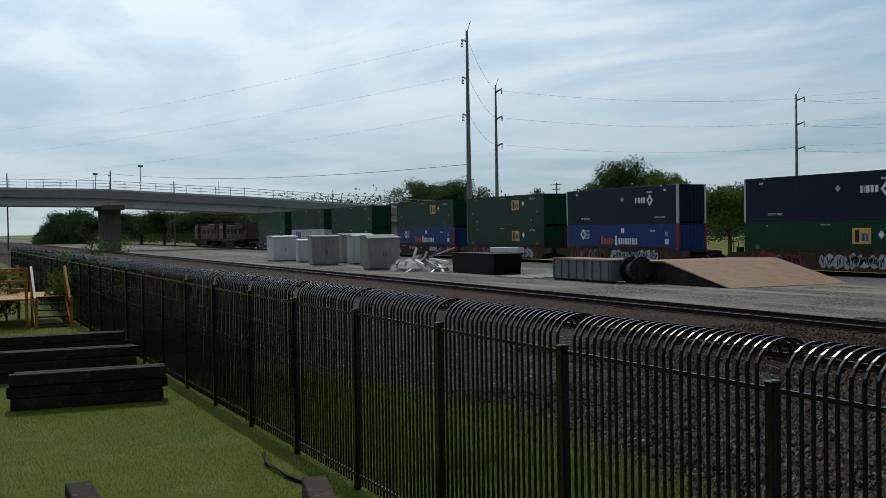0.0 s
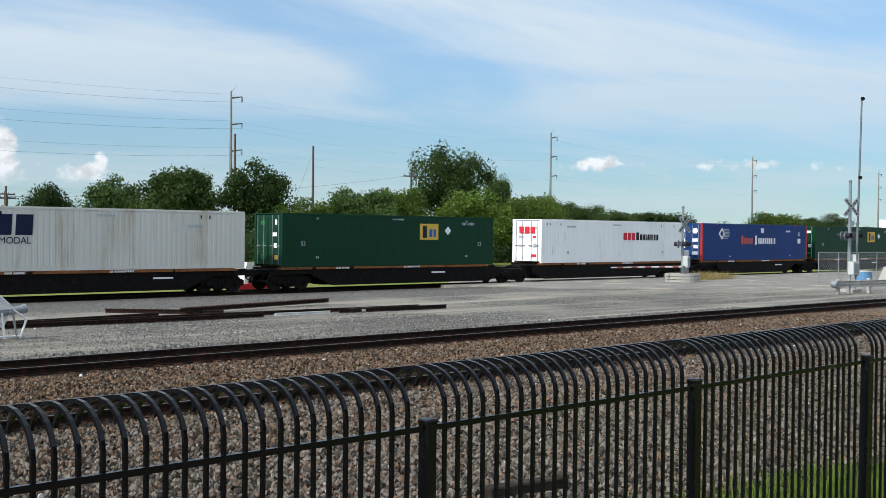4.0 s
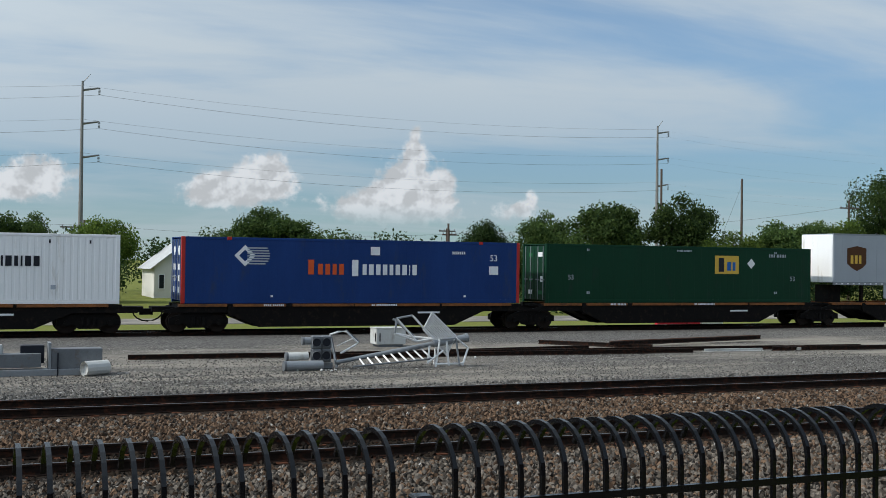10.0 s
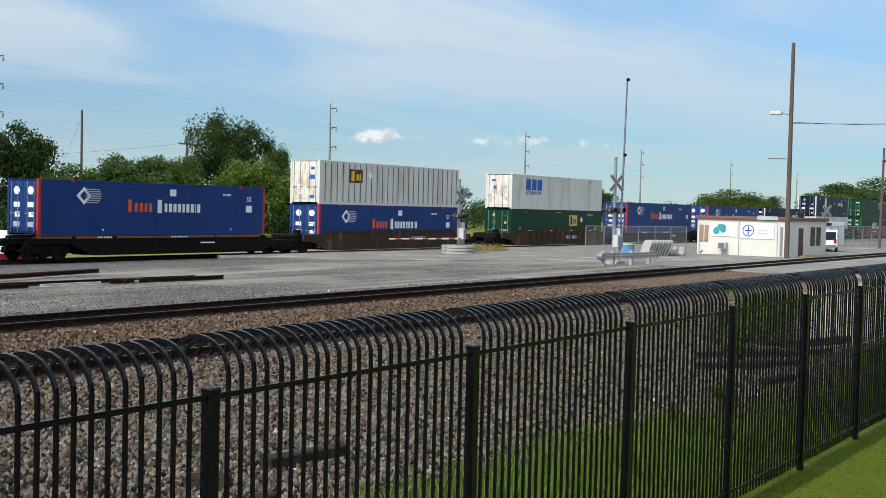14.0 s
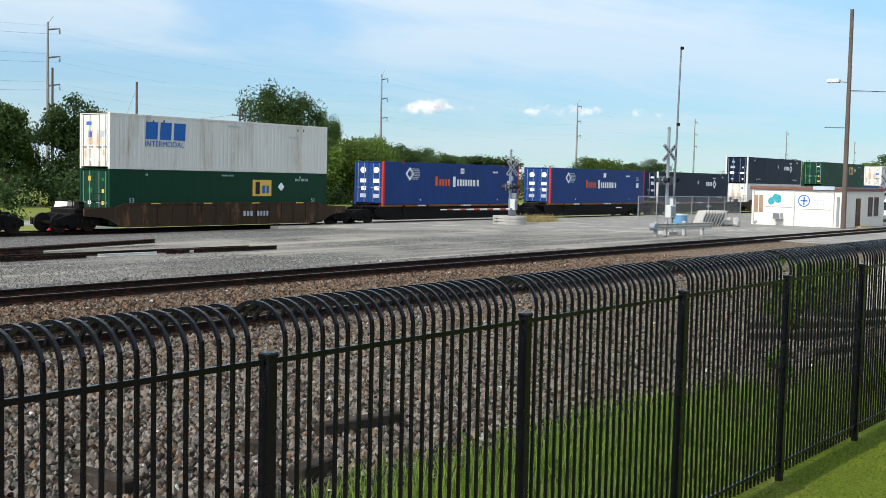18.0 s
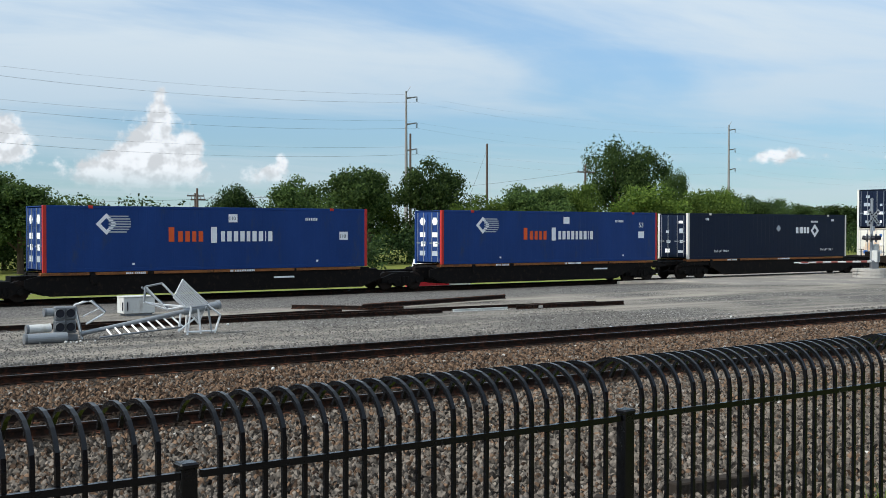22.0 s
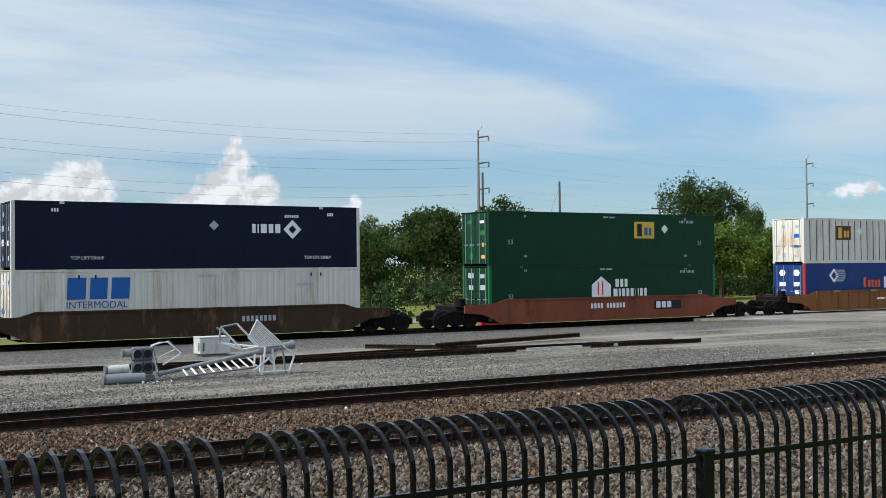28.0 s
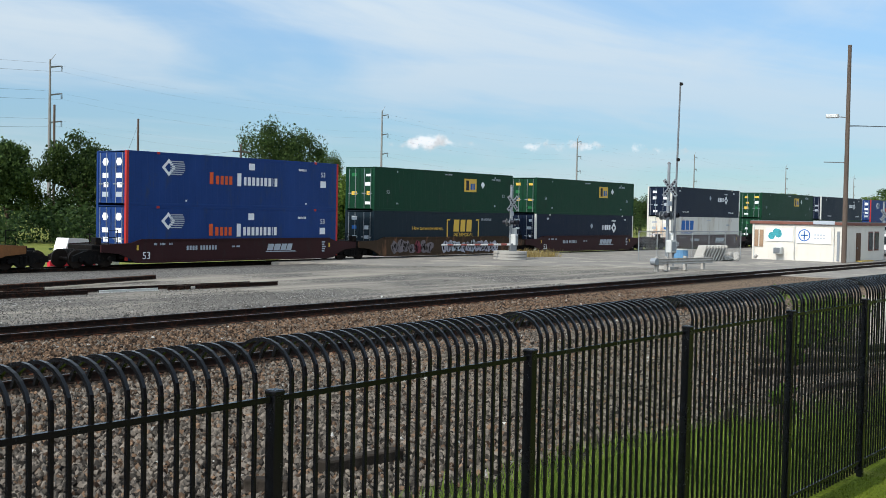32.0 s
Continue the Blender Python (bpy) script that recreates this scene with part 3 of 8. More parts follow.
    grass = blend(1.0, grass, rng(gf.outputs[0], 0.3, 0.7, 0.55, 1.4), "MULTIPLY")
    field = blend(noise(0.08, 5).outputs[0], (0.10, 0.13, 0.025), (0.20, 0.205, 0.055))
    # unseen brown ground under the camera, added to keep green reflections off the fence
    bare = calc("MULTIPLY", rng(calc("ABSOLUTE", calc("ADD", sp.outputs[0], wob), 0), 10.5, 9.5), rng(sp.outputs[1], 4.6, 4.2))
    grass = blend(bare, grass, (0.10, 0.085, 0.065))
    edge = calc("MULTIPLY_ADD", rng(sp.outputs[0], -18, 22, -18, 22), 0.09, calc("MULTIPLY_ADD", wob, -0.5, yy))
    edge = calc("ADD", edge, calc("ADD", rng(sp.outputs[0], -17, -34, 0.0, 2.0), rng(sp.outputs[0], 4, -4, 0.0, 1.5)))
    edge = calc("ADD", edge, rng(sp.outputs[0], 14, 18, 0.0, 1.3))
    c = blend(rng(edge, 7.4, 8.0), grass, ballast)
    bank = calc("MULTIPLY_ADD", sp.outputs[0], -0.316, calc("MULTIPLY_ADD", wob, 0.4, sp.outputs[1]))
    dusty = calc("MULTIPLY", rng(calc("MULTIPLY_ADD", wob, 1.2, sp.outputs[0]), 26.6, 28.4), calc("MULTIPLY", rng(yy, 7.2, 7.9), calc("MULTIPLY", rng(yy, 15.5, 14.0), rng(bank, 0.1, -0.5))))
    c = blend(dusty, c, blend(shade2.outputs[0], (0.33, 0.30, 0.26), (0.52, 0.475, 0.42)))
    c = blend(rng(calc("MULTIPLY_ADD", wob, -0.5, yy), 25.3, 25.8), c, yard)
    c = blend(calc("MULTIPLY", rng(calc("ABSOLUTE", calc("SUBTRACT", yy, 37.8), 0), 2.6, 0.8, 0, 0.6, True), rng(noise(0.35, 4).outputs[0], 0.40, 0.56)), c, (0.28, 0.255, 0.216))
    c = blend(calc("MULTIPLY", rng(yy, 40.4, 41.8, 0, 0.9), rng(sp.outputs[0], 52, 47)), c, blend(shade2.outputs[0], (0.03, 0.029, 0.028), (0.19, 0.182, 0.172)))
    c = blend(rng(yy, 44.4, 45.6), c, farbed)
    c = blend(rng(yy, 54.0, 55.4), c, field)
    t.links.new(c, b.inputs["Base Color"])
    rough_h = calc("MULTIPLY", calc("SUBTRACT", 1.0, vor.outputs["Distance"]), rng(edge, 7.4, 8.0))
    rough_h = calc("MULTIPLY", rough_h, rng(sp.outputs[1], 26.4, 27.2, 1.0, 0.3))
    hh = calc("ADD", calc("MULTIPLY", rough_h, 0.8), calc("MULTIPLY", gf.outputs[0], 0.5))
    bp = t.nodes.new("ShaderNodeBump")
    bp.inputs["Strength"].default_value, bp.inputs["Distance"].default_value = 0.9, 0.05
    t.links.new(hh, bp.inputs["Height"])
    t.links.new(bp.outputs[0], b.inputs["Normal"])
    return m


def build_ground():
    xs = [-4200, -900, -400, -200, -100] + list(range(-60, 101, 4)) + [130, 200, 400, 900, 4200]
    ys = [-4200, -600, -100, -40, -20, -10, -5, 0, 2, 4, 5, 6, 6.6, 7.2, 8, 10, 12, 14, 15.6, 16, 18, 20, 22, 24, 26.2, 27, 30, 34, 38, 42, 46.5, 48.6, 51, 53.4, 56, 62, 90, 150, 400, 1200, 4200]
    vs = []
    for y in ys:
        for x in xs:
            n = noise.noise((x * 0.21, y * 0.33, 0)) * 0.03 if -70 < x < 110 and 4 < y < 47 else 0
            vs.append((x, y, ground_height(y) + n))
    k = len(xs)
    fs = [(j * k + i, j * k + i + 1, (j + 1) * k + i + 1, (j + 1) * k + i) for j in range(len(ys) - 1) for i in range(k - 1)]
    me = bpy.data.meshes.new("ground")
    me.from_pydata(vs, [], fs)
    me.materials.append(ground_material())
    tagged(new("ground", me), "lawn, brown ballast and grey gravel railway yard", "ground", kind="structure")


build_ground()


def grass_edge(x):
    """Where the weeds behind the fence give way to ballast."""
    return np.interp(x, [-34, -24, -17, -12, -6, -1, 4, 8, 14, 18, 26], [5.6, 6.8, 8.9, 8.2, 7.2, 6.2, 6.4, 7.8, 7.7, 6.2, 5.4])


def stone_field():
    """Loose ballast stones on the bed in front of the near tracks."""
    rnd = np.random.RandomState(5)
    base = np.array([(1, 0, -0.3), (-0.3, 0.9, -0.35), (-0.55, -0.85, -0.3), (0.15, 0.1, 0.85), (0.6, 0.6, 0.45), (-0.6, 0.1, 0.55)])
    tri = np.array([(0, 4, 3), (4, 1, 3), (1, 5, 3), (5, 2, 3), (2, 0, 3), (0, 1, 4), (1, 2, 5)])
    zones = ((-20, 27, 6.0, 13.0, 92000), (27, 40, 9.5, 16.6, 14000), (-26, 27, 13.0, 16.6, 48000), (-28, 44, 19.3, 22.9, 46000), (-28, 44, 25.2, 27.0, 14000), (-22, 40, 16.6, 19.4, 15000), (-22, 30, 27.0, 31.5, 20000), (-20, 30, 31.5, 37.0, 10000))
    V, F, mats = [], [], []
    n0 = 0
    for x0, x1, y0, y1, n in zones:
        c = np.c_[rnd.uniform(x0, x1, n), rnd.uniform(y0, y1, n)]
        s = rnd.uniform(0.024, 0.060, n) * (0.5 if y0 >= 27 and y1 > 30 else 1.0)
        if x0 == 27:
            lie = c[:, 1] - 0.316 * c[:, 0] > rnd.normal(0.2, 0.4, n)
            c, s = c[lie], s[lie]
            n = len(c)
        if y0 < 8:
            lie = c[:, 1] > 0.3 + grass_edge(c[:, 0]) + rnd.normal(0, 0.35, n)
            c, s = c[lie], s[lie]
            n = len(c)
        a = rnd.uniform(0, 6.28, n)
        P = base[None] * s[:, None, None] * rnd.uniform(0.7, 1.3, (n, 6, 3))
        X = P[:, :, 0] * np.cos(a)[:, None] - P[:, :, 1] * np.sin(a)[:, None] + c[:, :1]
        Y = P[:, :, 0] * np.sin(a)[:, None] + P[:, :, 1] * np.cos(a)[:, None] + c[:, 1:]
        gz = np.array([ground_height(y) for y in c[:, 1]])
        Z = P[:, :, 2] + (gz + s * 0.25)[:, None]
        V.append(np.stack([X, Y, Z], 2).reshape(-1, 3))
        F.append((tri[None] + (np.arange(n) * 6)[:, None, None]).reshape(-1, 3) + n0)
        pale = rnd.rand(n)
        rust = rnd.rand(n) < (0.14 if y0 < 13 else 0.3 if y0 < 16 else 0.0 if y0 > 25 else 0.75)
        mats.append(np.repeat(np.where((np.abs(c[:, 1] - 17.95) < 1.15) | (np.abs(c[:, 1] - 24.2) < 1.2), 4, np.where(pale > 0.9955, 2, np.where(rust, 1, 3 if y0 > 25 else 0))), 7))
        n0 += n * 6
    V, F, mats = np.concatenate(V), np.concatenate(F), np.concatenate(mats)
    me = bpy.data.meshes.new("ballast_stones")
    me.vertices.add(len(V))
    me.vertices.foreach_set("co", V.ravel())
    me.loops.add(len(F) * 3)
    me.loops.foreach_set("vertex_index", F.ravel())
    me.polygons.add(len(F))
    me.polygons.foreach_set("loop_start", np.arange(len(F)) * 3)
    me.polygons.foreach_set("material_index", mats.astype(np.int32))
    me.update()
    me.shade_flat()

    def stone(name, lo, hi):
        m = bpy.data.materials.new(name)
        m.use_nodes = True
        t = m.node_tree
        geo = t.nodes.new("ShaderNodeNewGeometry")
        mx = t.nodes.new("ShaderNodeMix")
        mx.data_type = "RGBA"
        mx.inputs[6].default_value, mx.inputs[7].default_value = (*lo, 1), (*hi, 1)
        t.links.new(geo.outputs["Random Per Island"], mx.inputs[0])
        nz = t.nodes.new("ShaderNodeTexNoise")
        nz.inputs["Scale"].default_value = 60
        ml = t.nodes.new("ShaderNodeMix")
        ml.data_type, ml.blend_type = "RGBA", "MULTIPLY"
        ml.inputs[0].default_value = 0.6
        t.links.new(mx.outputs[2], ml.inputs[6])
        t.links.new(nz.outputs[0], ml.inputs[7])
        t.links.new(ml.outputs[2], t.nodes["Principled BSDF"].inputs["Base Color"])
        t.nodes["Principled BSDF"].inputs["Roughness"].default_value = 0.9
        t.nodes["Principled BSDF"].inputs["Specular IOR Level"].default_value = 0.1
        return m
    me.materials.append(stone("grey_stone", (0.010, 0.0085, 0.0075), (0.27, 0.232, 0.195)))
    me.materials.append(stone("rusty_stone", (0.018, 0.011, 0.008), (0.255, 0.165, 0.108)))
    me.materials.append(stone("pale_stone", (0.35, 0.34, 0.32), (0.6, 0.59, 0.56)))
    DARK_STONE = stone("dark_track_stone", (0.006, 0.005, 0.0045), (0.06, 0.042, 0.03))
    me.materials.append(stone("yard_stone", (0.07, 0.066, 0.062), (0.27, 0.258, 0.242)))
    me.materials.append(DARK_STONE)
    tagged(new("ballast_stones", me), "loose grey and rust-brown crushed track ballast", "ballast", kind="stuff")


stone_field()


# unseen wall behind the camera, added to darken reflections in the fence
bm = bm_new()
add_box(bm, -70, 70, -10.4, -10.0, LAWN - 0.2, 7.0)
tagged(part("wall_south", bm, mat("dark_reflection_wall", (0.09, 0.055, 0.042), 0.9, 0, 0.25, 0.5, 12, 0.2)), "unseen plain dark wall added to darken reflections in the fence", "wall", kind="structure")

# ---- tracks ----
def rail_outline(y, top):
    return [(y - 0.07, top - 0.17), (y + 0.07, top - 0.17), (y + 0.07, top - 0.155), (y + 0.012, top - 0.135), (y + 0.012, top - 0.045), (y + 0.036, top - 0.035), (y + 0.036, top - 0.006), (y + 0.026, top),
            (y - 0.026, top), (y - 0.036, top - 0.006), (y - 0.036, top - 0.035), (y - 0.012, top - 0.045), (y - 0.012, top - 0.135), (y - 0.07, top - 0.155)]


def add_rail(parent, yc, top, x0, x1, polished=True):
    bm = bm_new()
    add_prism(bm, rail_outline(yc, top), "x", x0, x1)
    r = part("rail", bm, M_RAIL, parent)
    if polished:
        bm = bm_new()
        arc = [radians(a) for a in range(-70, 71, 20)]
        add_prism(bm, [(yc + 0.034 * math.sin(a) / math.sin(radians(70)), top + 0.003 - (1 - math.cos(a)) * 0.014) for a in arc], "x", x0, x1)
        part("running_surface", bm, M_RAIL_TOP, r, "worn crowned rail head", smooth=True)
    return r


def tie_meshes():
    bm = bm_new()
    add_box(bm, -0.115, 0.115, -1.3, 1.3, -0.18, 0.0, bevel=0.008)
    tie = mesh_of("tie", bm, M_TIE)
    bm = bm_new()
    add_box(bm, -0.09, 0.09, -0.19, 0.19, 0.0, 0.018)
    plate = mesh_of("tie_plate", bm, M_PLATE)
    return tie, plate


TIE, PLATE = tie_meshes()


def build_track(label, yc, top, x0, x1, near0, near1, step=0.53):
    tr = thing("railway_track", label, "railway track", group="railway tracks")
    for s in (-0.75, 0.75):
        add_rail(tr, yc + s, top, x0, x1)
    rnd = random.Random(int(yc * 10))
    bm = bm_new()
    x = x0
    while x < x1:
        dy, dz = rnd.uniform(-0.05, 0.05), rnd.uniform(-0.012, 0.006)
        if near0 < x < near1:
            o = part("tie", TIE, None, tr, at=pose(x, yc + dy, top - 0.185 + dz, 0, 0, rnd.uniform(-1, 1)))
            for s in (-0.75, 0.75):
                part("tie_plate", PLATE, None, o, at=pose(0, s - dy, 0))
        else:
            add_box(bm, x - 0.115, x + 0.115, yc - 1.3, yc + 1.3, top - 0.34, top - 0.185)
        x += step
    tagged(part("far_ties", bm, M_TIE, tr), kind="stuff")
    return tr


build_track("rusty steel track on dark wooden ties in brown ballast", 17.95, RAIL_NEAR, -420, 420, -22, 46)
build_track("worn steel track on dark ties along the gravel yard", 24.2, RAIL_NEAR, -420, 420, -30, 50)
build_track("main line track under the moving container train", 50.95, RAIL_FAR, -420, 420, -40, -39)

# ---- the train ----
YF = 49.35           # plane of the container sides that face the yard
CW, CH, CL = 2.59, 2.896, 16.15
YC = YF + CW / 2
SEAM, SPINE = 3.04, 1.07
SPEED = 11.1
DRIFT = ((0, 0.1), (2, 0.1), (3.5, 0.1), (6, 0.0), (9, -0.05), (11, 0.0), (13, -0.05), (15.5, -0.05), (17.5, 0.0), (19, 0.25), (21, 0.55), (23, 0.9), (25.5, 1.45), (28, 2.05), (29.3, 2.35), (30.5, 2.6), (32, 2.9))
MOVERS = []          # (thing, place along the train)


def corrugated_side(bm, x0, x1, y, z0, z1, depth, pitch, flat_share=0.55, sign=1):
    """A side wall with upright ribs; depth goes inwards."""
    n = max(1, int((x1 - x0) / pitch))
    p = (x1 - x0) / n
    pts = []
    for i in range(n):
        a = x0 + i * p
        w = p * flat_share
        s = p * 0.12
        pts += [(a, 0), (a + w, 0), (a + w + s, depth), (a + p - s, depth)]
    pts.append((x1, 0))
    lo = [bm.verts.new((x, y + sign * d, z0)) for x, d in pts]
    hi = [bm.verts.new((x, y + sign * d, z1)) for x, d in pts]
    for i in range(len(pts) - 1):
        bm.faces.new((lo[i], lo[i + 1], hi[i + 1], hi[i]))


SIDES = {}


def container_meshes(ribs, paint, post_paint):
    key = (ribs, paint.name, post_paint.name)
    if key in SIDES:
        return SIDES[key]
    L, W, Hh = CL, CW, CH
    out = {}
    for nm, y, sg in (("near", 0, 1), ("far", W, -1)):
        bm = bm_new()
        if ribs == "smooth":
            corrugated_side(bm, 0.16, L - 0.16, y + sg * 0.012, 0.16, Hh - 0.12, 0.012, 0.40, 0.9, sg)
        elif ribs == "fine":
            corrugated_side(bm, 0.16, L - 0.16, y + sg * 0.012, 0.16, Hh - 0.12, 0.014, 0.28, 0.5, sg)
        else:
            corrugated_side(bm, 0.16, L - 0.16, y + sg * 0.012, 0.16, Hh - 0.12, 0.06, 0.61, 0.80, sg)
        out["side_" + nm] = mesh_of("side_wall", bm, paint)
    bm = bm_new()
    add_box(bm, 0.05, L - 0.05, 0.06, W - 0.06, Hh - 0.05, Hh - 0.012)
    out["roof"] = mesh_of("roof", bm, paint)
    for nm, (y0, y1) in (("near", (0, 0.09)), ("far", (W - 0.09, W))):
        bm = bm_new()
        add_box(bm, 0.16, L - 0.16, y0, y1, Hh - 0.12, Hh, bevel=0.01)
        out["top_" + nm] = mesh_of("top_rail", bm, paint)
        bm = bm_new()
        add_box(bm, 0.16, L - 0.16, y0, y1, 0.0, 0.16, bevel=0.01)
        out["low_" + nm] = mesh_of("bottom_rail", bm, paint)
    bm = bm_new()
    add_box(bm, 0, 0.16, 0, 0.16, 0, Hh, bevel=0.012)
    out["post"] = mesh_of("corner_post", bm, post_paint)
    out["rear_post"] = out["post"].copy()
    out["rear_post"].materials[0] = paint if post_paint is M_ORPOST else post_paint
    bm = bm_new()
    add_box(bm, -0.02, 0.18, -0.012, 0.06, Hh - 0.12, Hh + 0.01, bevel=0.01)
    out["casting"] = mesh_of("lifting_pad", bm, post_paint)
    bm = bm_new()
    add_box(bm, 0.03, 0.07, 0.16, W / 2 - 0.01, 0.12, Hh - 0.1)
    for k in range(3):
        z = 0.35 + k * 0.82
        add_box(bm, 0.012, 0.031, 0.22, W / 2 - 0.07, z, z + 0.70)
    out["door"] = mesh_of("door", bm, M_RUSTDOOR if paint is M_CREAM else paint)
    bm = bm_new()
    add_tube(bm, (0.0, 0.34, 0.14), (0.0, 0.34, Hh - 0.12), 0.022, n=6)
    add_box(bm, -0.012, 0.02, 0.24, 0.56, 1.1, 1.16)
    out["bars"] = mesh_of("lock_bar", bm, M_GALV)
    bm = bm_new()
    corrugated_side(bm, 0.16, W - 0.16, 0, 0.12, Hh - 0.1, 0.03, 0.3)
    bmesh.ops.rotate(bm, verts=bm.verts, cent=(0, 0, 0), matrix=Matrix.Rotation(radians(90), 3, "Z"))
    bmesh.ops.translate(bm, verts=bm.verts, vec=(L - 0.03, 0, 0))
    out["front"] = mesh_of("front_wall", bm, paint)
    bm = bm_new()
    add_box(bm, 0.1, L - 0.1, 0.1, W - 0.1, 0.1, 0.14)
    out["floor"] = mesh_of("floor_plate", bm, M_BLACK)
    SIDES[key] = out
    return out


def text_on(parent, body, x, z, size, material, y=-0.004):
    return tagged(part("lettering", text_mesh(body, size, material), None, parent, at=pose(x, y, z, 90, 0, 0)), kind="stuff")


def panel(parent, name, x0, x1, z0, z1, material, y=-0.004, label=""):
    bm = bm_new()
    add_box(bm, x0, x1, y - 0.004, y + 0.002, z0, z1)
    return part(name, bm, material, parent, label)


def diamond(parent, x, z, r, material, name="diamond_placard", y=-0.004, hole=0.0):
    bm = bm_new()
    if hole:
        o = [(x - r, z), (x, z - r), (x + r, z), (x, z + r)]
        i = [(x - hole, z), (x, z - hole), (x + hole, z), (x, z + hole)]
        for k in range(4):
            j = (k + 1) % 4
            add_prism(bm, [o[k], o[j], i[j], i[k]], "y", y - 0.005, y + 0.002)
    else:
        add_prism(bm, [(x - r, z), (x, z - r), (x + r, z), (x, z + r)], "y", y - 0.005, y + 0.002)
    return part(name, bm, material, parent)


def end_stickers(parent, seed, paints):
    rnd = random.Random(seed)
    for y0 in (0.30, 1.45):
        for k in range(4):
            z = 0.4 + k * 0.62
            if rnd.random() < 0.8:
                bm = bm_new()
                add_box(bm, 0.002, 0.010, y0 + rnd.uniform(0.05, 0.2), y0 + rnd.uniform(0.35, 0.6), z, z + rnd.uniform(0.14, 0.3))
                part("placard", bm, rnd.choice(paints), parent)


def marks_small(c, paint, seed):
    """The small unreadable stencils that every box carries."""
    rnd = random.Random(seed)
    word(c, 13.35, 2.40, [0.5] * 4 + [-0.5] + [0.5] * 6, 0.16, paint, name="stencil")
    word(c, 7.4 + rnd.uniform(-0.4, 0.6), 2.62, [0.7] * 5 + [-0.5] + [0.7] * 6, 0.09, paint, name="stencil")
    for x in (2.25, 13.7):
        word(c, x, 2.58, [0.6, 0.6], 0.11, paint, name="stencil")
        word(c, x, 0.45, [0.7, 0.7], 0.12, paint, name="stencil")


def logo_gold(c, x=9.9, big=1.0, dz=0.0, plate=M_GOLD, bars=(M_KDECAL, M_BDECAL)):
    p = panel(c, "logo_panel", x, x + 1.5 * big, 1.5 + dz, 1.5 + dz + 0.95 * big, plate, label="logo panel with plain bars")
    word(c, x + 0.16, 1.61 + dz, [0.62], 0.72 * big, bars[0], y=-0.009, name="logo_mark")
    word(c, x + 0.72, 1.67 + dz, [0.7, 0.55], 0.45 * big, bars[1], y=-0.009, name="logo_mark", gap=0.12)
    diamond(c, x + 2.3, 2.05 + dz, 0.26, M_WDECAL)


def logo_stack(c, plates=False):
    bm = bm_new()
    for k in range(7):
        z = 1.72 + k * 0.115
        h = math.sqrt(max(0.02, 0.46 ** 2 - (z - 2.1) ** 2))
        add_prism(bm, [(2.95 - 0.1, z), (2.95 + h + 0.45, z), (2.95 + h + 0.45, z + 0.06), (2.95 - 0.1, z + 0.06)], "y", -0.010, -0.002)
    part("logo_mark", bm, M_GDECAL, c)
    diamond(c, 2.75, 2.1, 0.47, M_WDECAL, "logo_ring", hole=0.26)
    e = word(c, 5.55, 1.3, [0.55], 0.66, M_ODECAL)
    e = word(c, e, 1.3, [0.62, 0.6, 0.55, 0.6], 0.48, M_ODECAL, gap=0.16)
    e = word(c, e + 0.25, 1.24, [0.55], 0.74, M_WDECAL)
    word(c, e, 1.3, [0.55, 0.62, 0.6, 0.6, 0.52, 0.6, 0.62, 0.24, 0.6], 0.48, M_WDECAL, gap=0.15)
    panel(c, "white_placard", 8.55, 9.0, 2.2, 2.58, M_WDECAL)
    if plates:
        for x, z in ((8.55, 2.3), (14.53, 1.45)):
            text_on(c, "110", x, z, 0.24, M_KDECAL, y=-0.014)
    else:
        text_on(c, "53", 14.55, 2.0, 0.42, M_WDECAL)
    panel(c, "white_placard", 14.52, 15.0, 1.35, 1.75, M_WDECAL)
    word(c, 12.6, 2.3, [0.6] * 7, 0.13, M_WDECAL, name="stencil")
    for x in (3.9, 13.2):
        word(c, x, 0.28, [1.4], 0.09, M_WDECAL, name="stencil")


def logo_ring_bars(c):
    diamond(c, 8.75, 1.95, 0.23, M_GDECAL)
    word(c, 10.55, 1.62, [0.55, 0.3, 0.85, 0.7, 0.75], 0.42, M_WDECAL, gap=0.14)
    diamond(c, 12.6, 1.8, 0.45, M_WDECAL, "logo_ring", hole=0.2)
    text_on(c, "TOP LIFT ONLY", 2.4, 0.42, 0.2, M_WDECAL)
    text_on(c, "TOP LIFT ONLY", 13.2, 0.42, 0.2, M_WDECAL)
    for x in (1.6, 14.4):
        word(c, x, 2.45, [0.6, 0.6, 0.6], 0.15, M_WDECAL, name="stencil")
    word(c, 12.2, 2.35, [0.55] * 8, 0.13, M_WDECAL, name="stencil")


def logo_blue(c, paint=M_BDECAL):
    word(c, 2.15, 1.62, [1.0, 0.95, 1.0], 0.92, paint, gap=0.10, slant=0.05)
    text_on(c, "INTERMODAL", 2.2, 1.24, 0.42, paint)
    word(c, 8.0, 2.52, [0.6] * 12, 0.1, M_GDECAL, name="stencil")
    word(c, 12.8, 2.05, [0.6] * 8, 0.14, M_GDECAL, name="stencil")
    for x in (2.7, 3.4, 13.5, 14.0):
        word(c, x, 2.5, [0.6], 0.16, M_KDECAL, name="stencil")


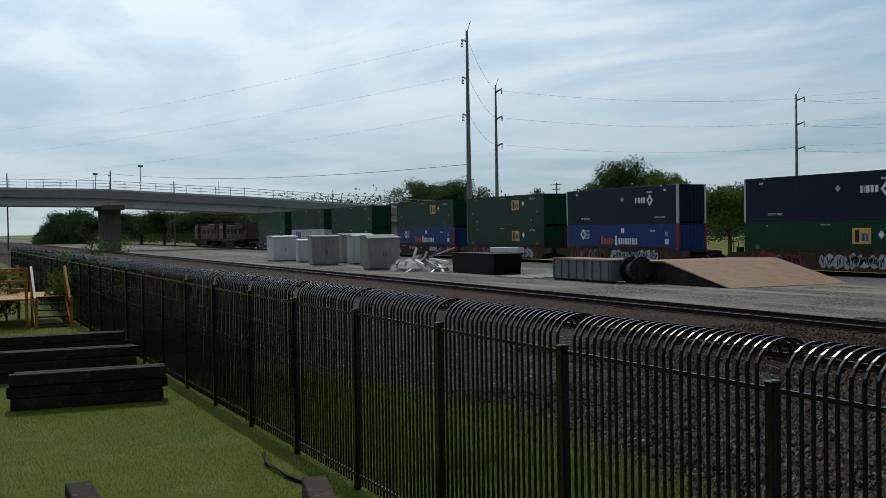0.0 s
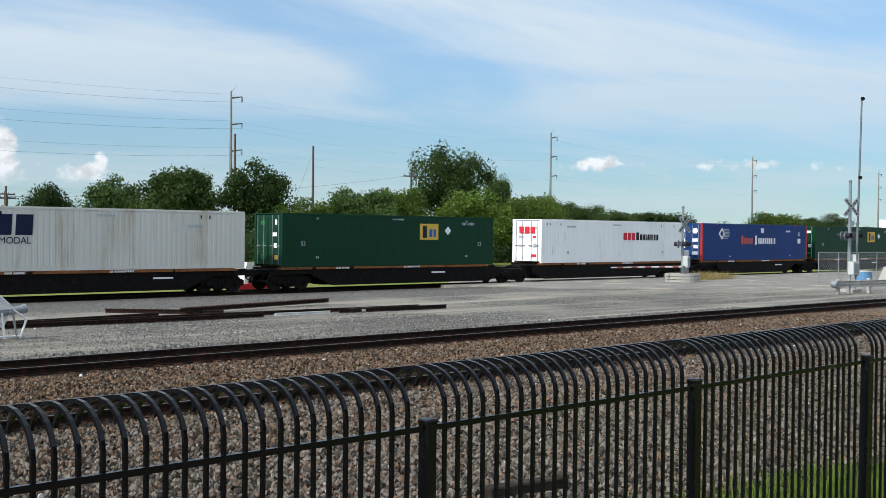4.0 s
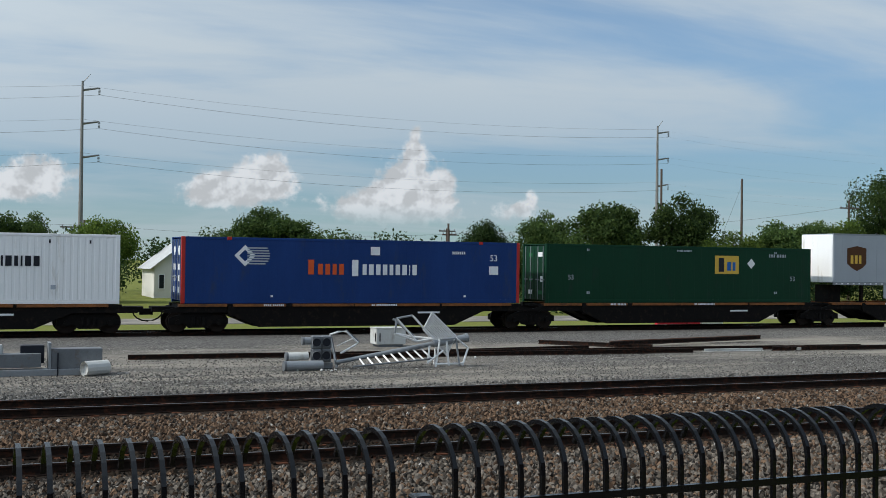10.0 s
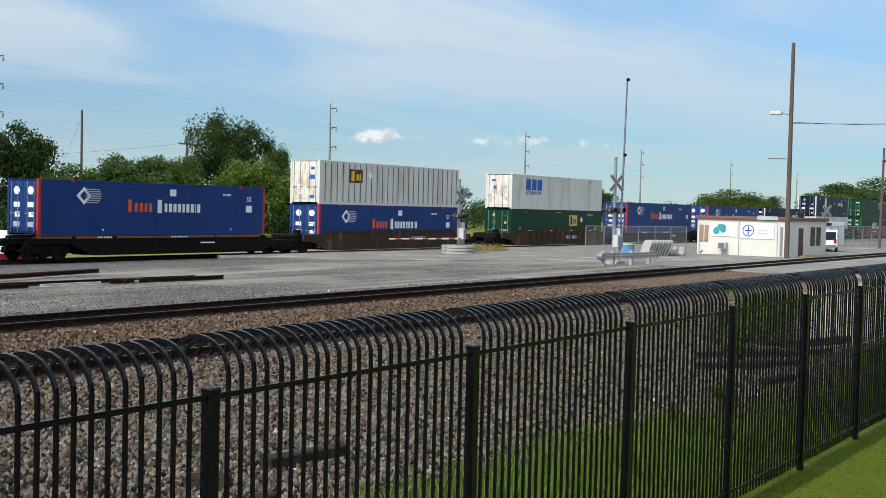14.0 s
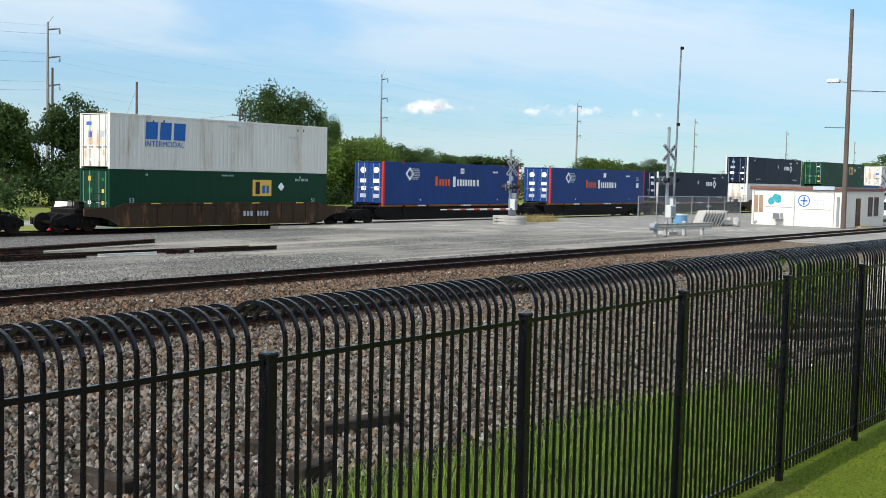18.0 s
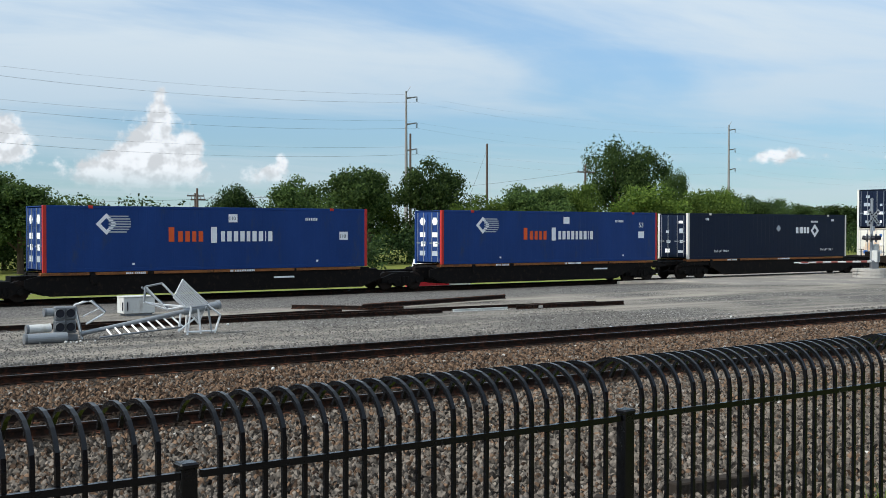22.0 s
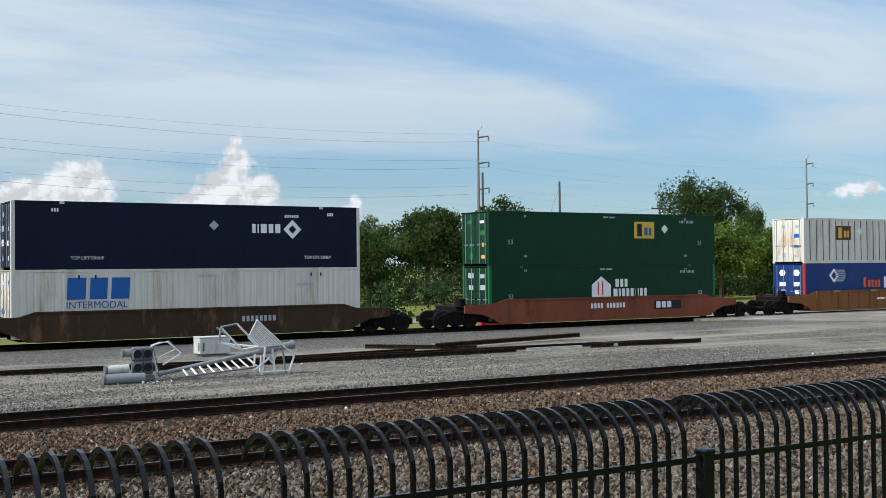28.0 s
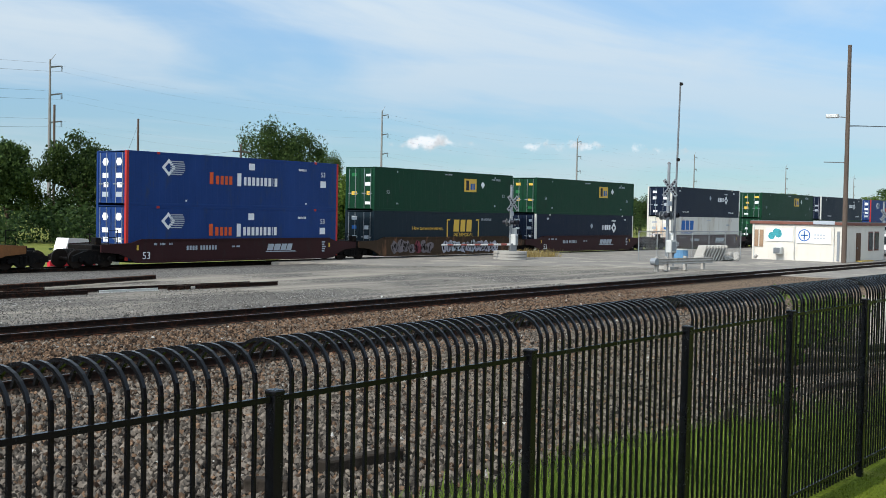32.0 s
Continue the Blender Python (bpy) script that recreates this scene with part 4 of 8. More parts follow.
def logo_brackets(c):
    for x, s in ((7.95, 1), (11.75, -1)):
        bm = bm_new()
        add_box(bm, x - 0.06, x + 0.06, -0.010, -0.002, 1.0, 2.4)
        for z in (1.0, 2.3):
            add_box(bm, min(x, x + s * 0.32), max(x, x + s * 0.32), -0.010, -0.002, z, z + 0.1)
        part("logo_bracket", bm, M_GOLD, c)
    word(c, 8.6, 1.5, [0.9, 0.8, 0.86], 0.86, M_GOLD, gap=0.12, slant=0.06)
    text_on(c, "INTERMODAL", 8.72, 1.15, 0.38, M_GOLD)
    bm = bm_new()
    for x in (8.4, 8.8, 10.8, 11.2):
        add_tube(bm, (x, -0.010, 0.84), (x, -0.001, 0.84), 0.15, n=12)
    part("logo_mark", bm, M_GOLD, c)
    text_on(c, "How tomorrow moves,", 4.0, 1.62, 0.36, M_GOLD)
    word(c, 9.3, 0.60, [0.5] * 9, 0.14, M_GDECAL, name="stencil")
    word(c, 12.1, 2.3, [0.4, 0.4, -0.4] + [0.55] * 8, 0.18, M_GDECAL, name="stencil")
    for x in (0.9, 2.2, 13.4, 14.8):
        panel(c, "grey_placard", x, x + 0.3, 0.6, 0.85, M_GDECAL)


def logo_redblack(c):
    e = word(c, 8.75, 1.55, [0.95, 0.8, 0.9], 0.52, M_RDECAL, gap=0.1)
    e = word(c, e + 0.05, 1.55, [0.72], 0.56, M_KDECAL, gap=0.1)
    word(c, e + 0.02, 1.55, [0.85, 0.8, 0.32, 0.72, 0.5, 0.32, 0.7, 0.7], 0.42, M_KDECAL, gap=0.14)
    word(c, 7.6, 2.55, [0.6] * 12, 0.1, M_GDECAL, name="stencil")
    word(c, 2.6, 2.36, [0.5] * 9, 0.15, M_GDECAL, name="stencil")
    for x in (0.5, 0.8, 1.9, 13.3, 14.9):
        word(c, x, 2.5, [0.6], 0.15, M_KDECAL, name="stencil")
    for x in (2.6, 13.4):
        panel(c, "small_stencil", x, x + 0.2, 0.6, 0.78, M_GDECAL)


def logo_house(c, x=6.45, z=1.5, paint=M_WDECAL, peak=False):
    bm = bm_new()
    if peak:
        add_prism(bm, [(x, z - 0.55), (x + 1.35, z - 0.55), (x + 1.35, z + 0.25), (x + 0.67, z + 0.72), (x, z + 0.25)], "y", -0.010, -0.002)
    else:
        add_prism(bm, [(x + 0.62 + 0.68 * math.sin(k * math.pi / 3), z + 0.1 + 0.68 * math.cos(k * math.pi / 3)) for k in range(6)], "y", -0.010, -0.002)
    part("logo_badge", bm, M_WDECAL, c)
    word(c, x + 0.34, z - 0.32, [0.25, 0.25], 0.76, M_RDECAL, y=-0.014, gap=0.22, name="logo_mark")
    word(c, x + 1.65, z + 0.12, [0.7, 0.62, 0.62], 0.44, paint, gap=0.16)
    word(c, x + 1.5, z - 0.42, [0.8, 0.45, 0.65, 0.62, 0.65] + ([0.2, -0.2, 0.3, 0.6, 0.6] if peak else []), 0.44, paint, gap=0.14)


KINDS = {
    "gold": (M_GREEN, M_GREEN, "smooth", logo_gold, "dark green fifty-three foot container with a gold logo panel"),
    "goldmid": (M_GREEN, M_GREEN, "smooth", lambda c: logo_gold(c, x=7.3, dz=-0.28), "dark green fifty-three foot container with a gold logo panel"),
    "darkletter": (M_CREAM, M_CREAM, "fine", lambda c: logo_blue(c, M_NAVYDECAL), "stained white corrugated container with a dark navy logo"),
    "green": (M_GREEN, M_GREEN, "smooth", None, "dark green fifty-three foot container"),
    "house": (M_GREEN, M_GREEN, "smooth", logo_house, "dark green container with a white badge and lettering bars"),
    "peak": (M_GREEN, M_GREEN2, "smooth", lambda c: logo_house(c, 6.8, 1.55, peak=True), "green container with a white peaked badge"),
    "orange": (M_ORANGE, M_ORANGE, "fine", lambda c: logo_house(c, 6.15, 1.55, peak=True), "orange-red container with a white peaked badge"),
    "stack": (M_BLUE, M_ORPOST, "smooth", logo_stack, "royal blue container with orange corner posts and white lettering bars"),
    "stackplates": (M_BLUE, M_ORPOST, "smooth", lambda c: logo_stack(c, True), "royal blue container with orange corner posts and white lettering bars"),
    "ring": (M_NAVY, M_CREAM, "smooth", logo_ring_bars, "navy container with white corner posts and a diamond ring logo"),
    "blueletter": (M_CREAM, M_CREAM, "fine", logo_blue, "stained white corrugated container with a blue logo"),
    "bracket": (M_TEAL, M_TEAL, "smooth", logo_brackets, "dark slate container with a bracketed yellow logo"),
    "redblack": (M_WHITE, M_WHITE, "fine", logo_redblack, "white container with red and black lettering bars"),
    "whitegold": (M_CREAM, M_CREAM, "wide", lambda c: logo_gold(c, x=3.0, big=0.95, plate=M_BRDECAL, bars=(M_GOLD, M_GOLD)), "dirty white ribbed container with a small gold logo"),
}
NUMBERED = [0]
# dark grey strips that draw the upright lines on wide-ribbed sides
bm = bm_new()
add_box(bm, -0.03, 0.03, -0.012, 0.02, 0.18, CH - 0.14, bevel=0.006)
WIDE_RIB = mesh_of("rib", bm, mat("dark_grey_rib", (0.10, 0.095, 0.09), 0.6, 0, 0.3, 2, 20, 0.05))


def container(kind, s, z):
    paint, post_paint, ribs, logo, label = KINDS[kind]
    ms = container_meshes(ribs, paint, post_paint)
    NUMBERED[0] += 1
    seed = NUMBERED[0]
    c = thing("shipping_container", label, "shipping container", pose(s, YF, z), group="containers on the train")
    part("side_wall", ms["side_near"], None, c)
    part("side_wall", ms["side_far"], None, c)
    part("roof", ms["roof"], None, c)
    part("floor_plate", ms["floor"], None, c)
    part("front_wall", ms["front"], None, c)
    for k in ("top_near", "top_far", "low_near", "low_far"):
        part(k.split("_")[0] + "_rail", ms[k], None, c)
    for x in (0, CL - 0.16):
        for y in (0, CW - 0.16):
            part("corner_post", ms["rear_post"] if x == 0 and y > 0 else ms["post"], None, c, at=pose(x, y, 0))
    for x in (1.98, CL - 2.14):
        part("lifting_pad", ms["casting"], None, c, at=pose(x, 0, 0))
    for k, m in enumerate((Matrix.Identity(4), Matrix.Translation((0, CW, 0)) @ Matrix.Diagonal((1, -1, 1, 1)))):
        d = part("door", ms["door"], None, c, at=m)
        part("lock_bar", ms["bars"], None, d)
        part("lock_bar", ms["bars"], None, d, at=pose(0, 0.56, 0))
    if logo:
        logo(c)
    if ribs == "wide":
        for k in range(26):
            part("rib", WIDE_RIB, None, c, at=pose(0.55 + k * 0.61, 0, 0))
    if kind in ("gold", "goldmid", "green", "house", "peak", "orange"):
        marks_small(c, M_GDECAL, seed)
        text_on(c, "53", 1.2, 1.15, 0.34, M_GDECAL)
        text_on(c, "53", 14.75, 1.15, 0.34, M_GDECAL)
    if kind.startswith("stack"):
        for y0 in (0.34, 1.5):
            bm = bm_new()
            add_prism(bm, [(y0 + 0.3 + 0.27 * math.cos(a), 2.3 + 0.23 * math.sin(a)) for a in (math.pi * j / 3 for j in range(6))], "x", 0.0, 0.010)
            part("placard", bm, M_WDECAL, c)
            for z, w in ((1.45, 0.5), (0.95, 0.4), (0.45, 0.52)):
                bm = bm_new()
                add_box(bm, 0.0, 0.010, y0 + 0.05, y0 + 0.05 + w, z, z + 0.26)
                part("placard", bm, M_WDECAL if z > 0.5 else M_GDECAL, c)
    else:
        end_stickers(c, seed, {"gold": [M_GOLD, M_WDECAL, M_GREEN2, M_GREEN2], "green": [M_WDECAL, M_GREEN2], "ring": [M_WDECAL, M_GDECAL], "redblack": [M_RDECAL, M_GDECAL]}.get(kind, [M_GDECAL, M_WDECAL, M_BDECAL]))
    if kind == "redblack":
        bm = bm_new()
        for k in range(3):
            add_box(bm, -0.03, -0.022, 1.95 - k * 0.5 - 0.4, 1.95 - k * 0.5, 1.95, 2.4)
        part("logo_mark", bm, M_RDECAL, c)
    MOVERS.append((c, s))
    return c


def truck_meshes():
    bm = bm_new()
    for y in (-1.02, 1.02):
        add_prism(bm, [(-1.28, 0.34), (-0.62, 0.36), (-0.42, 0.20), (0.42, 0.20), (0.62, 0.36), (1.28, 0.34), (1.28, 0.62), (0.62, 0.84), (-0.62, 0.84), (-1.28, 0.62)], "y", y - 0.09, y + 0.09)
        for x in (-0.24, 0, 0.24):
            add_tube(bm, (x, y * 1.08, 0.32), (x, y * 1.08, 0.66), 0.085, n=8)
        for x in (-0.87, 0.87):
            add_tube(bm, (x, y * 1.04, 0.44), (x, y * 1.2, 0.44), 0.13, n=10)
    add_box(bm, -0.45, 0.45, -1.1, 1.1, 0.45, 0.92, bevel=0.03)
    for x in (-0.45, 0.45):
        add_box(bm, x - 0.06, x + 0.06, -0.95, 0.95, 0.26, 0.40)
    frame_me = mesh_of("bogie_frame", bm, M_BLACK)
    bm = bm_new()
    for y0, y1, r in ((-0.80, -0.67, 0.455), (-0.67, -0.64, 0.48), (0.67, 0.80, 0.455), (0.64, 0.67, 0.48)):
        add_tube(bm, (0, y0, 0), (0, y1, 0), r, n=24)
    add_tube(bm, (0, -1.0, 0), (0, 1.0, 0), 0.08, n=8)
    wheel = mesh_of("wheelset", bm, M_WHEEL)
    return frame_me, wheel


TRUCK, WHEELS = truck_meshes()


def add_truck(car, x):
    t = part("bogie", TRUCK, None, car, at=pose(x, CW / 2, RAIL_FAR - 0.0))
    for dx in (-0.87, 0.87):
        part("wheelset", WHEELS, None, t, at=pose(dx, 0, 0.455))


def well_meshes(paint, ribbed):
    out = {}
    Lw = CL
    for nm, y0, y1 in (("near", -0.13, -0.03), ("far", CW + 0.03, CW + 0.13)):
        bm = bm_new()
        add_prism(bm, [(-1.6, 0.62), (-0.5, 0.52), (0.1, 0.30), (0.6, 0.02), (Lw - 0.6, 0.02), (Lw - 0.1, 0.30), (Lw + 0.5, 0.52), (Lw + 1.6, 0.62), (Lw + 1.6, 1.0), (Lw - 0.3, 1.08), (Lw - 0.9, 1.27), (0.9, 1.27), (0.3, 1.08), (-1.6, 1.0)], "y", y0, y1)
        s = -1 if nm == "near" else 1
        ye = y0 if nm == "near" else y1
        add_box(bm, 0.9, Lw - 0.9, min(ye, ye + s * 0.05), max(ye, ye + s * 0.05), 1.20, 1.285)
        add_box(bm, 0.9, Lw - 0.9, min(ye, ye + s * 0.05), max(ye, ye + s * 0.05), 0.0, 0.09)
        if ribbed:
            k = 0.9
            while k < Lw - 0.8:
                add_box(bm, k, k + 0.09, min(ye, ye + s * 0.06), max(ye, ye + s * 0.06), 0.09, 1.20)
                k += 1.02
        out["side_" + nm] = mesh_of("well_side", bm, paint)
    bm = bm_new()
    add_box(bm, -1.9, 0.35, 0.25, CW - 0.25, 0.66, 0.98, bevel=0.03)
    add_box(bm, -1.2, 0.2, -0.10, CW + 0.10, 0.86, 1.02, bevel=0.01)
    add_box(bm, -0.35, 0.15, 0.1, CW - 0.1, 0.25, 0.9)
    add_box(bm, -2.2, -0.3, 0.6, CW - 0.6, 0.40, 0.70)
    out["end"] = mesh_of("end_platform", bm, M_BLACK)
    bm = bm_new()
    add_box(bm, 0.3, Lw - 0.3, 0.02, CW - 0.02, 0.04, 0.12)
    out["floor"] = mesh_of("well_floor", bm, M_BLACK)
    bm = bm_new()
    for x in (-1.1, -0.55):
        add_tube(bm, (x, -0.05, 1.0), (x, -0.05, 1.75), 0.018, n=5)
    add_tube(bm, (-1.1, -0.05, 1.75), (-0.55, -0.05, 1.75), 0.018, n=5)
    add_tube(bm, (-1.1, -0.05, 1.38), (-0.55, -0.05, 1.38), 0.018, n=5)
    out["rail"] = mesh_of("handrail", bm, M_BLACK)
    bm = bm_new()
    add_box(bm, -1.5, -1.15, 0.5, 0.9, 1.0, 1.35, bevel=0.02)
    out["valve"] = mesh_of("brake_valve", bm, M_BLACK)
    bm = bm_new()
    add_tube(bm, (-1.3, 1.3, 1.0), (-1.3, 1.3, 1.5), 0.03, n=6)
    add_tube(bm, (-1.3, 1.05, 1.5), (-1.3, 1.55, 1.5), 0.025, n=6)
    out["brake"] = mesh_of("hand_brake", bm, M_BLACK)
    bm = bm_new()
    add_tube(bm, (0, CW / 2, 0.72), (1.0, CW / 2, 0.72), 0.13, n=8)
    add_path(bm, [(0.1, 0.8, 0.7), (0.35, 0.8, 0.34), (0.7, 0.8, 0.30), (1.0, 0.8, 0.7)], 0.035)
    out["coupler"] = mesh_of("coupler", bm, M_BLACK)
    return out


WELLS = {}
CAR_PAINT = {"maroon": (M_MAROON, False, "maroon double-stack well car with white markings"), "brown": (M_BROWNCAR, True, "weathered brown ribbed well car"), "red": (M_REDCAR, False, "faded red-brown well car"),
             "yellow": (M_YELCAR, True, "faded ochre ribbed well car"), "dull": (M_BROWNCAR, False, "grimy brown well car with spray paint"), "spine": (M_BLACK, False, "dark spine car with rusty orange deck edges")}


def graffiti(car, seed):
    """Swollen spray-painted shapes crossed by dark strokes on the side of a well car."""
    rnd = random.Random(seed)
    for x, end, paints in ((1.6, 5.8, (M_SPRAY_DIM, M_SPRAY_DIM, M_PINK)), (7.2, 13.4, (M_SPRAY, M_GDECAL, M_SPRAY))):
        while x < end:
            w, h, z0 = rnd.uniform(0.55, 0.95), rnd.uniform(0.72, 0.98), 0.10 + rnd.uniform(0, 0.10)
            cx, cz, lean = x + w / 2, z0 + h / 2, rnd.uniform(-0.25, 0.3)
            bm = bm_new()
            ring = [(a, rnd.uniform(0.78, 1.18)) for a in (2 * math.pi * k / 11 for k in range(11))]
            add_prism(bm, [(cx + r * math.cos(a) * w * 0.55 + lean * r * math.sin(a) * h * 0.5, cz + r * math.sin(a) * h * 0.5) for a, r in ring], "y", -0.142, -0.132)
            blob = part("spray_paint", bm, rnd.choice(paints), car)
            bm = bm_new()
            for k in range(4):
                bx, bz, sl = cx + rnd.uniform(-0.34, 0.30) * w, cz + rnd.uniform(-0.40, 0.05) * h, rnd.uniform(-0.22, 0.22)
                t, u = rnd.uniform(0.05, 0.09), rnd.uniform(0.25, 0.5) * h
                add_prism(bm, [(bx, bz), (bx + t, bz), (bx + t + sl, bz + u), (bx + sl, bz + u)], "y", -0.147 - 0.001 * k, -0.142)
            part("stroke", bm, M_BLACK, blob)
            x += w * 0.86


def well_car(style, s, left_truck, right_truck, seed):
    paint, ribbed, label = CAR_PAINT[style]
    if style not in WELLS:
        WELLS[style] = well_meshes(paint, ribbed)
    ms = WELLS[style]
    car = thing("well_car", label, "railway car", pose(s, YF, 0), group="cars of the train")
    part("well_side", ms["side_near"], None, car)
    part("well_side", ms["side_far"], None, car)
    part("well_floor", ms["floor"], None, car)
    flip = Matrix.Translation((CL, CW, 0)) @ Matrix.Rotation(math.pi, 4, "Z")
    part("end_platform", ms["end"], None, car)
    part("end_platform", ms["end"], None, car, at=flip)
    part("handrail", ms["rail"], None, car)
    part("brake_valve", ms["valve"], None, car)
    part("hand_brake", ms["brake"], None, car)
    part("handrail", ms["rail"], None, car, at=Matrix.Translation((CL, 0, 0)) @ Matrix.Diagonal((-1, 1, 1, 1)))
    for x in left_truck + right_truck:
        add_truck(car, x)
    for x in right_truck:
        part("coupler", ms["coupler"], None, car, at=pose(CL + 1.9, 0, 0))
    if style == "maroon":
        word(car, 9.9, 0.56, [1.35, 1.45, 1.25, 1.2], 0.38, M_GDECAL, y=-0.136, slant=0.35, gap=0.1)
        bm = bm_new()
        add_prism(bm, [(9.8, 0.46), (12.4, 0.46), (12.2, 0.52), (9.9, 0.52)], "y", -0.142, -0.132)
        part("logo_stripe", bm, M_GDECAL, car)
        word(car, 3.9, 0.66, [0.7] * 4 + [-0.6] + [0.7] * 6, 0.24, M_GDECAL, y=-0.136, name="stencil")
        text_on(car, "53", 0.95, 0.22, 0.55, M_WDECAL, y=-0.14)
        word(car, 1.7, 0.95, [0.5] * 3 + [-1.5] + [0.6] * 4 + [-2] + [0.5] * 3, 0.12, M_GDECAL, y=-0.136, name="stencil")
        for k in range(5):
            word(car, 14.6, 0.42 + k * 0.14, [3.2 + (k * 7 % 3) * 0.8], 0.07, M_GDECAL, y=-0.136, name="stencil")
        word(car, 7.2, 0.78, [2.6, -1, 3.0], 0.09, M_GDECAL, y=-0.136, name="stencil")
        for x in (0.6, 15.2):
            panel(car, "reflector", x, x + 0.12, 0.7, 0.95, M_GOLD, y=-0.136)
    elif style == "red":
        word(car, 6.6, 0.66, [0.7] * 4 + [-0.7] + [0.7] * 6, 0.27, M_WDECAL, y=-0.136, name="stencil")
        panel(car, "logo_plate", 11.2, 13.3, 0.5, 1.0, M_KDECAL, y=-0.136)
        word(car, 11.35, 0.58, [1.0, 1.0, 1.0], 0.36, M_WDECAL, y=-0.142, gap=0.2)
        text_on(car, "53", 2.3, 0.4, 0.45, M_PLATE, y=-0.14)
    elif style in ("brown", "yellow"):
        word(car, 9.0, 0.5, [0.8, 0.8, 0.8, -1, 0.7, 0.7, 0.7, 0.7], 0.28, M_GDECAL, y=-0.20, name="stencil")
        for k in range(4):
            panel(car, "reflector", 2.5 + k * 3.6, 3.1 + k * 3.6, 1.215, 1.275, M_GOLD, y=-0.186)
    else:
        word(car, 10.0, 0.6, [0.7] * 8, 0.25, M_GDECAL, y=-0.136, name="stencil")
    if style == "dull":
        graffiti(car, seed)
    MOVERS.append((car, s))


def spine_meshes():
    out = {}
    for left in (False, True):
        for right in (False, True):
            # a sill stays shallow where a bogie stands under the load's end
            a0, a1 = (1.9, 3.4) if left else (-0.75, 0.3)
            b0, b1 = (CL - 1.9, CL - 3.4) if right else (CL + 0.75, CL - 0.3)
            za, zb = (0.68 if left else 0.42), (0.68 if right else 0.42)
            bm = bm_new()
            add_prism(bm, [(-1.1, za), (a0, za), (a1, 0.03), (b1, 0.03), (b0, zb), (CL + 1.1, zb), (CL + 1.1, 0.92), (-1.1, 0.92)], "y", CW / 2 - 0.45, CW / 2 + 0.45)
            out["beam", left, right] = mesh_of("spine_beam", bm, M_BLACK)
            bm = bm_new()
            add_prism(bm, [(-0.76, 0.78), (-0.76, za), (a0, za), (a1, 0.04), (b1, 0.04), (b0, zb), (CL + 0.76, zb), (CL + 0.76, 0.78), (CL + 0.1, 0.93), (-0.1, 0.93)], "y", 0.02, 0.09)
            out["skirt", left, right] = mesh_of("side_sill", bm, M_BLACK)
    bm = bm_new()
    x = -0.1
    rnd = random.Random(3)
    while x < CL - 0.6:
        w = rnd.uniform(1.6, 3.6)
        add_box(bm, x, min(x + w, CL + 0.1), -0.06, 0.30, 0.935, 1.055, bevel=0.008)
        x += w + rnd.uniform(0.02, 0.5)
    out["deck"] = mesh_of("deck_edge", bm, M_DECK)
    bm = bm_new()
    add_box(bm, -0.1, CL + 0.1, 0.0, 0.28, 0.90, 1.04)
    out["ledge"] = mesh_of("deck_ledge", bm, M_BLACK)
    bm = bm_new()
    add_box(bm, -0.12, 0.12, 0.02, CW - 0.02, 0.86, 1.0)
    out["arms"] = mesh_of("cross_arm", bm, M_BLACK)
    bm = bm_new()
    add_tube(bm, (2.2, -0.05, 0.78), (2.2, 0.1, 0.78), 0.2, n=12)
    add_box(bm, 2.05, 2.35, -0.03, 0.1, 0.5, 0.95, bevel=0.02)
    out["brake"] = mesh_of("brake_wheel", bm, M_BLACK)
    return out


SPINE_ME = spine_meshes()


def spine_car(s, left_truck, right_truck, left, right, gap):
    car = thing("spine_car", CAR_PAINT["spine"][2], "railway car", pose(s, YF, 0), group="cars of the train")
    part("spine_beam", SPINE_ME["beam", left, right], None, car)
    flip = Matrix.Translation((CL, CW, 0)) @ Matrix.Rotation(math.pi, 4, "Z")
    for k, m in enumerate((Matrix.Identity(4), flip)):
        part("side_sill", SPINE_ME["skirt", left, right] if k == 0 else SPINE_ME["skirt", right, left], None, car, at=m)
        part("deck_edge", SPINE_ME["deck"], None, car, "rust-orange deck edge", at=m)
        part("deck_ledge", SPINE_ME["ledge"], None, car, at=m)
    for x in (0.1, 2.0, 6.0, 10.0, 14.0, CL - 0.2):
        part("cross_arm", SPINE_ME["arms"], None, car, at=pose(x, 0, 0))
    part("brake_wheel", SPINE_ME["brake"], None, car)
    for x in left_truck + right_truck:
        add_truck(car, x)
    if gap > 2.2:
        box_part("drawbar", (CL + 1.0, CL + gap - 1.0, CW / 2 - 0.14, CW / 2 + 0.14, 0.55, 0.82), M_BLACK, car)
    if gap < 3.2 and right:
        bm = bm_new()
        add_path(bm, [(CL + gap * 0.5 + 0.62 * math.cos(a), CW / 2 - 0.5, 0.72 + 0.42 * math.sin(a)) for a in (math.pi + math.pi * k / 8 for k in range(9))], 0.035, 6)
        part("brake_hose", bm, M_BLACK, car)
    word(car, 3.6, 0.95, [0.8] * 4 + [-0.6] + [0.8] * 6, 0.09, M_WDECAL, y=-0.068, name="stencil")
    word(car, 8.6, 0.95, [0.8] * 2 + [-0.6] + [0.8] * 12, 0.09, M_WDECAL, y=-0.068, name="stencil")
    bm = bm_new()
    add_box(bm, 10.9, 12.0, 0.0, 0.012, 0.60, 0.68)
    part("marker_plate", bm, M_WDECAL, car)
    MOVERS.append((car, s))


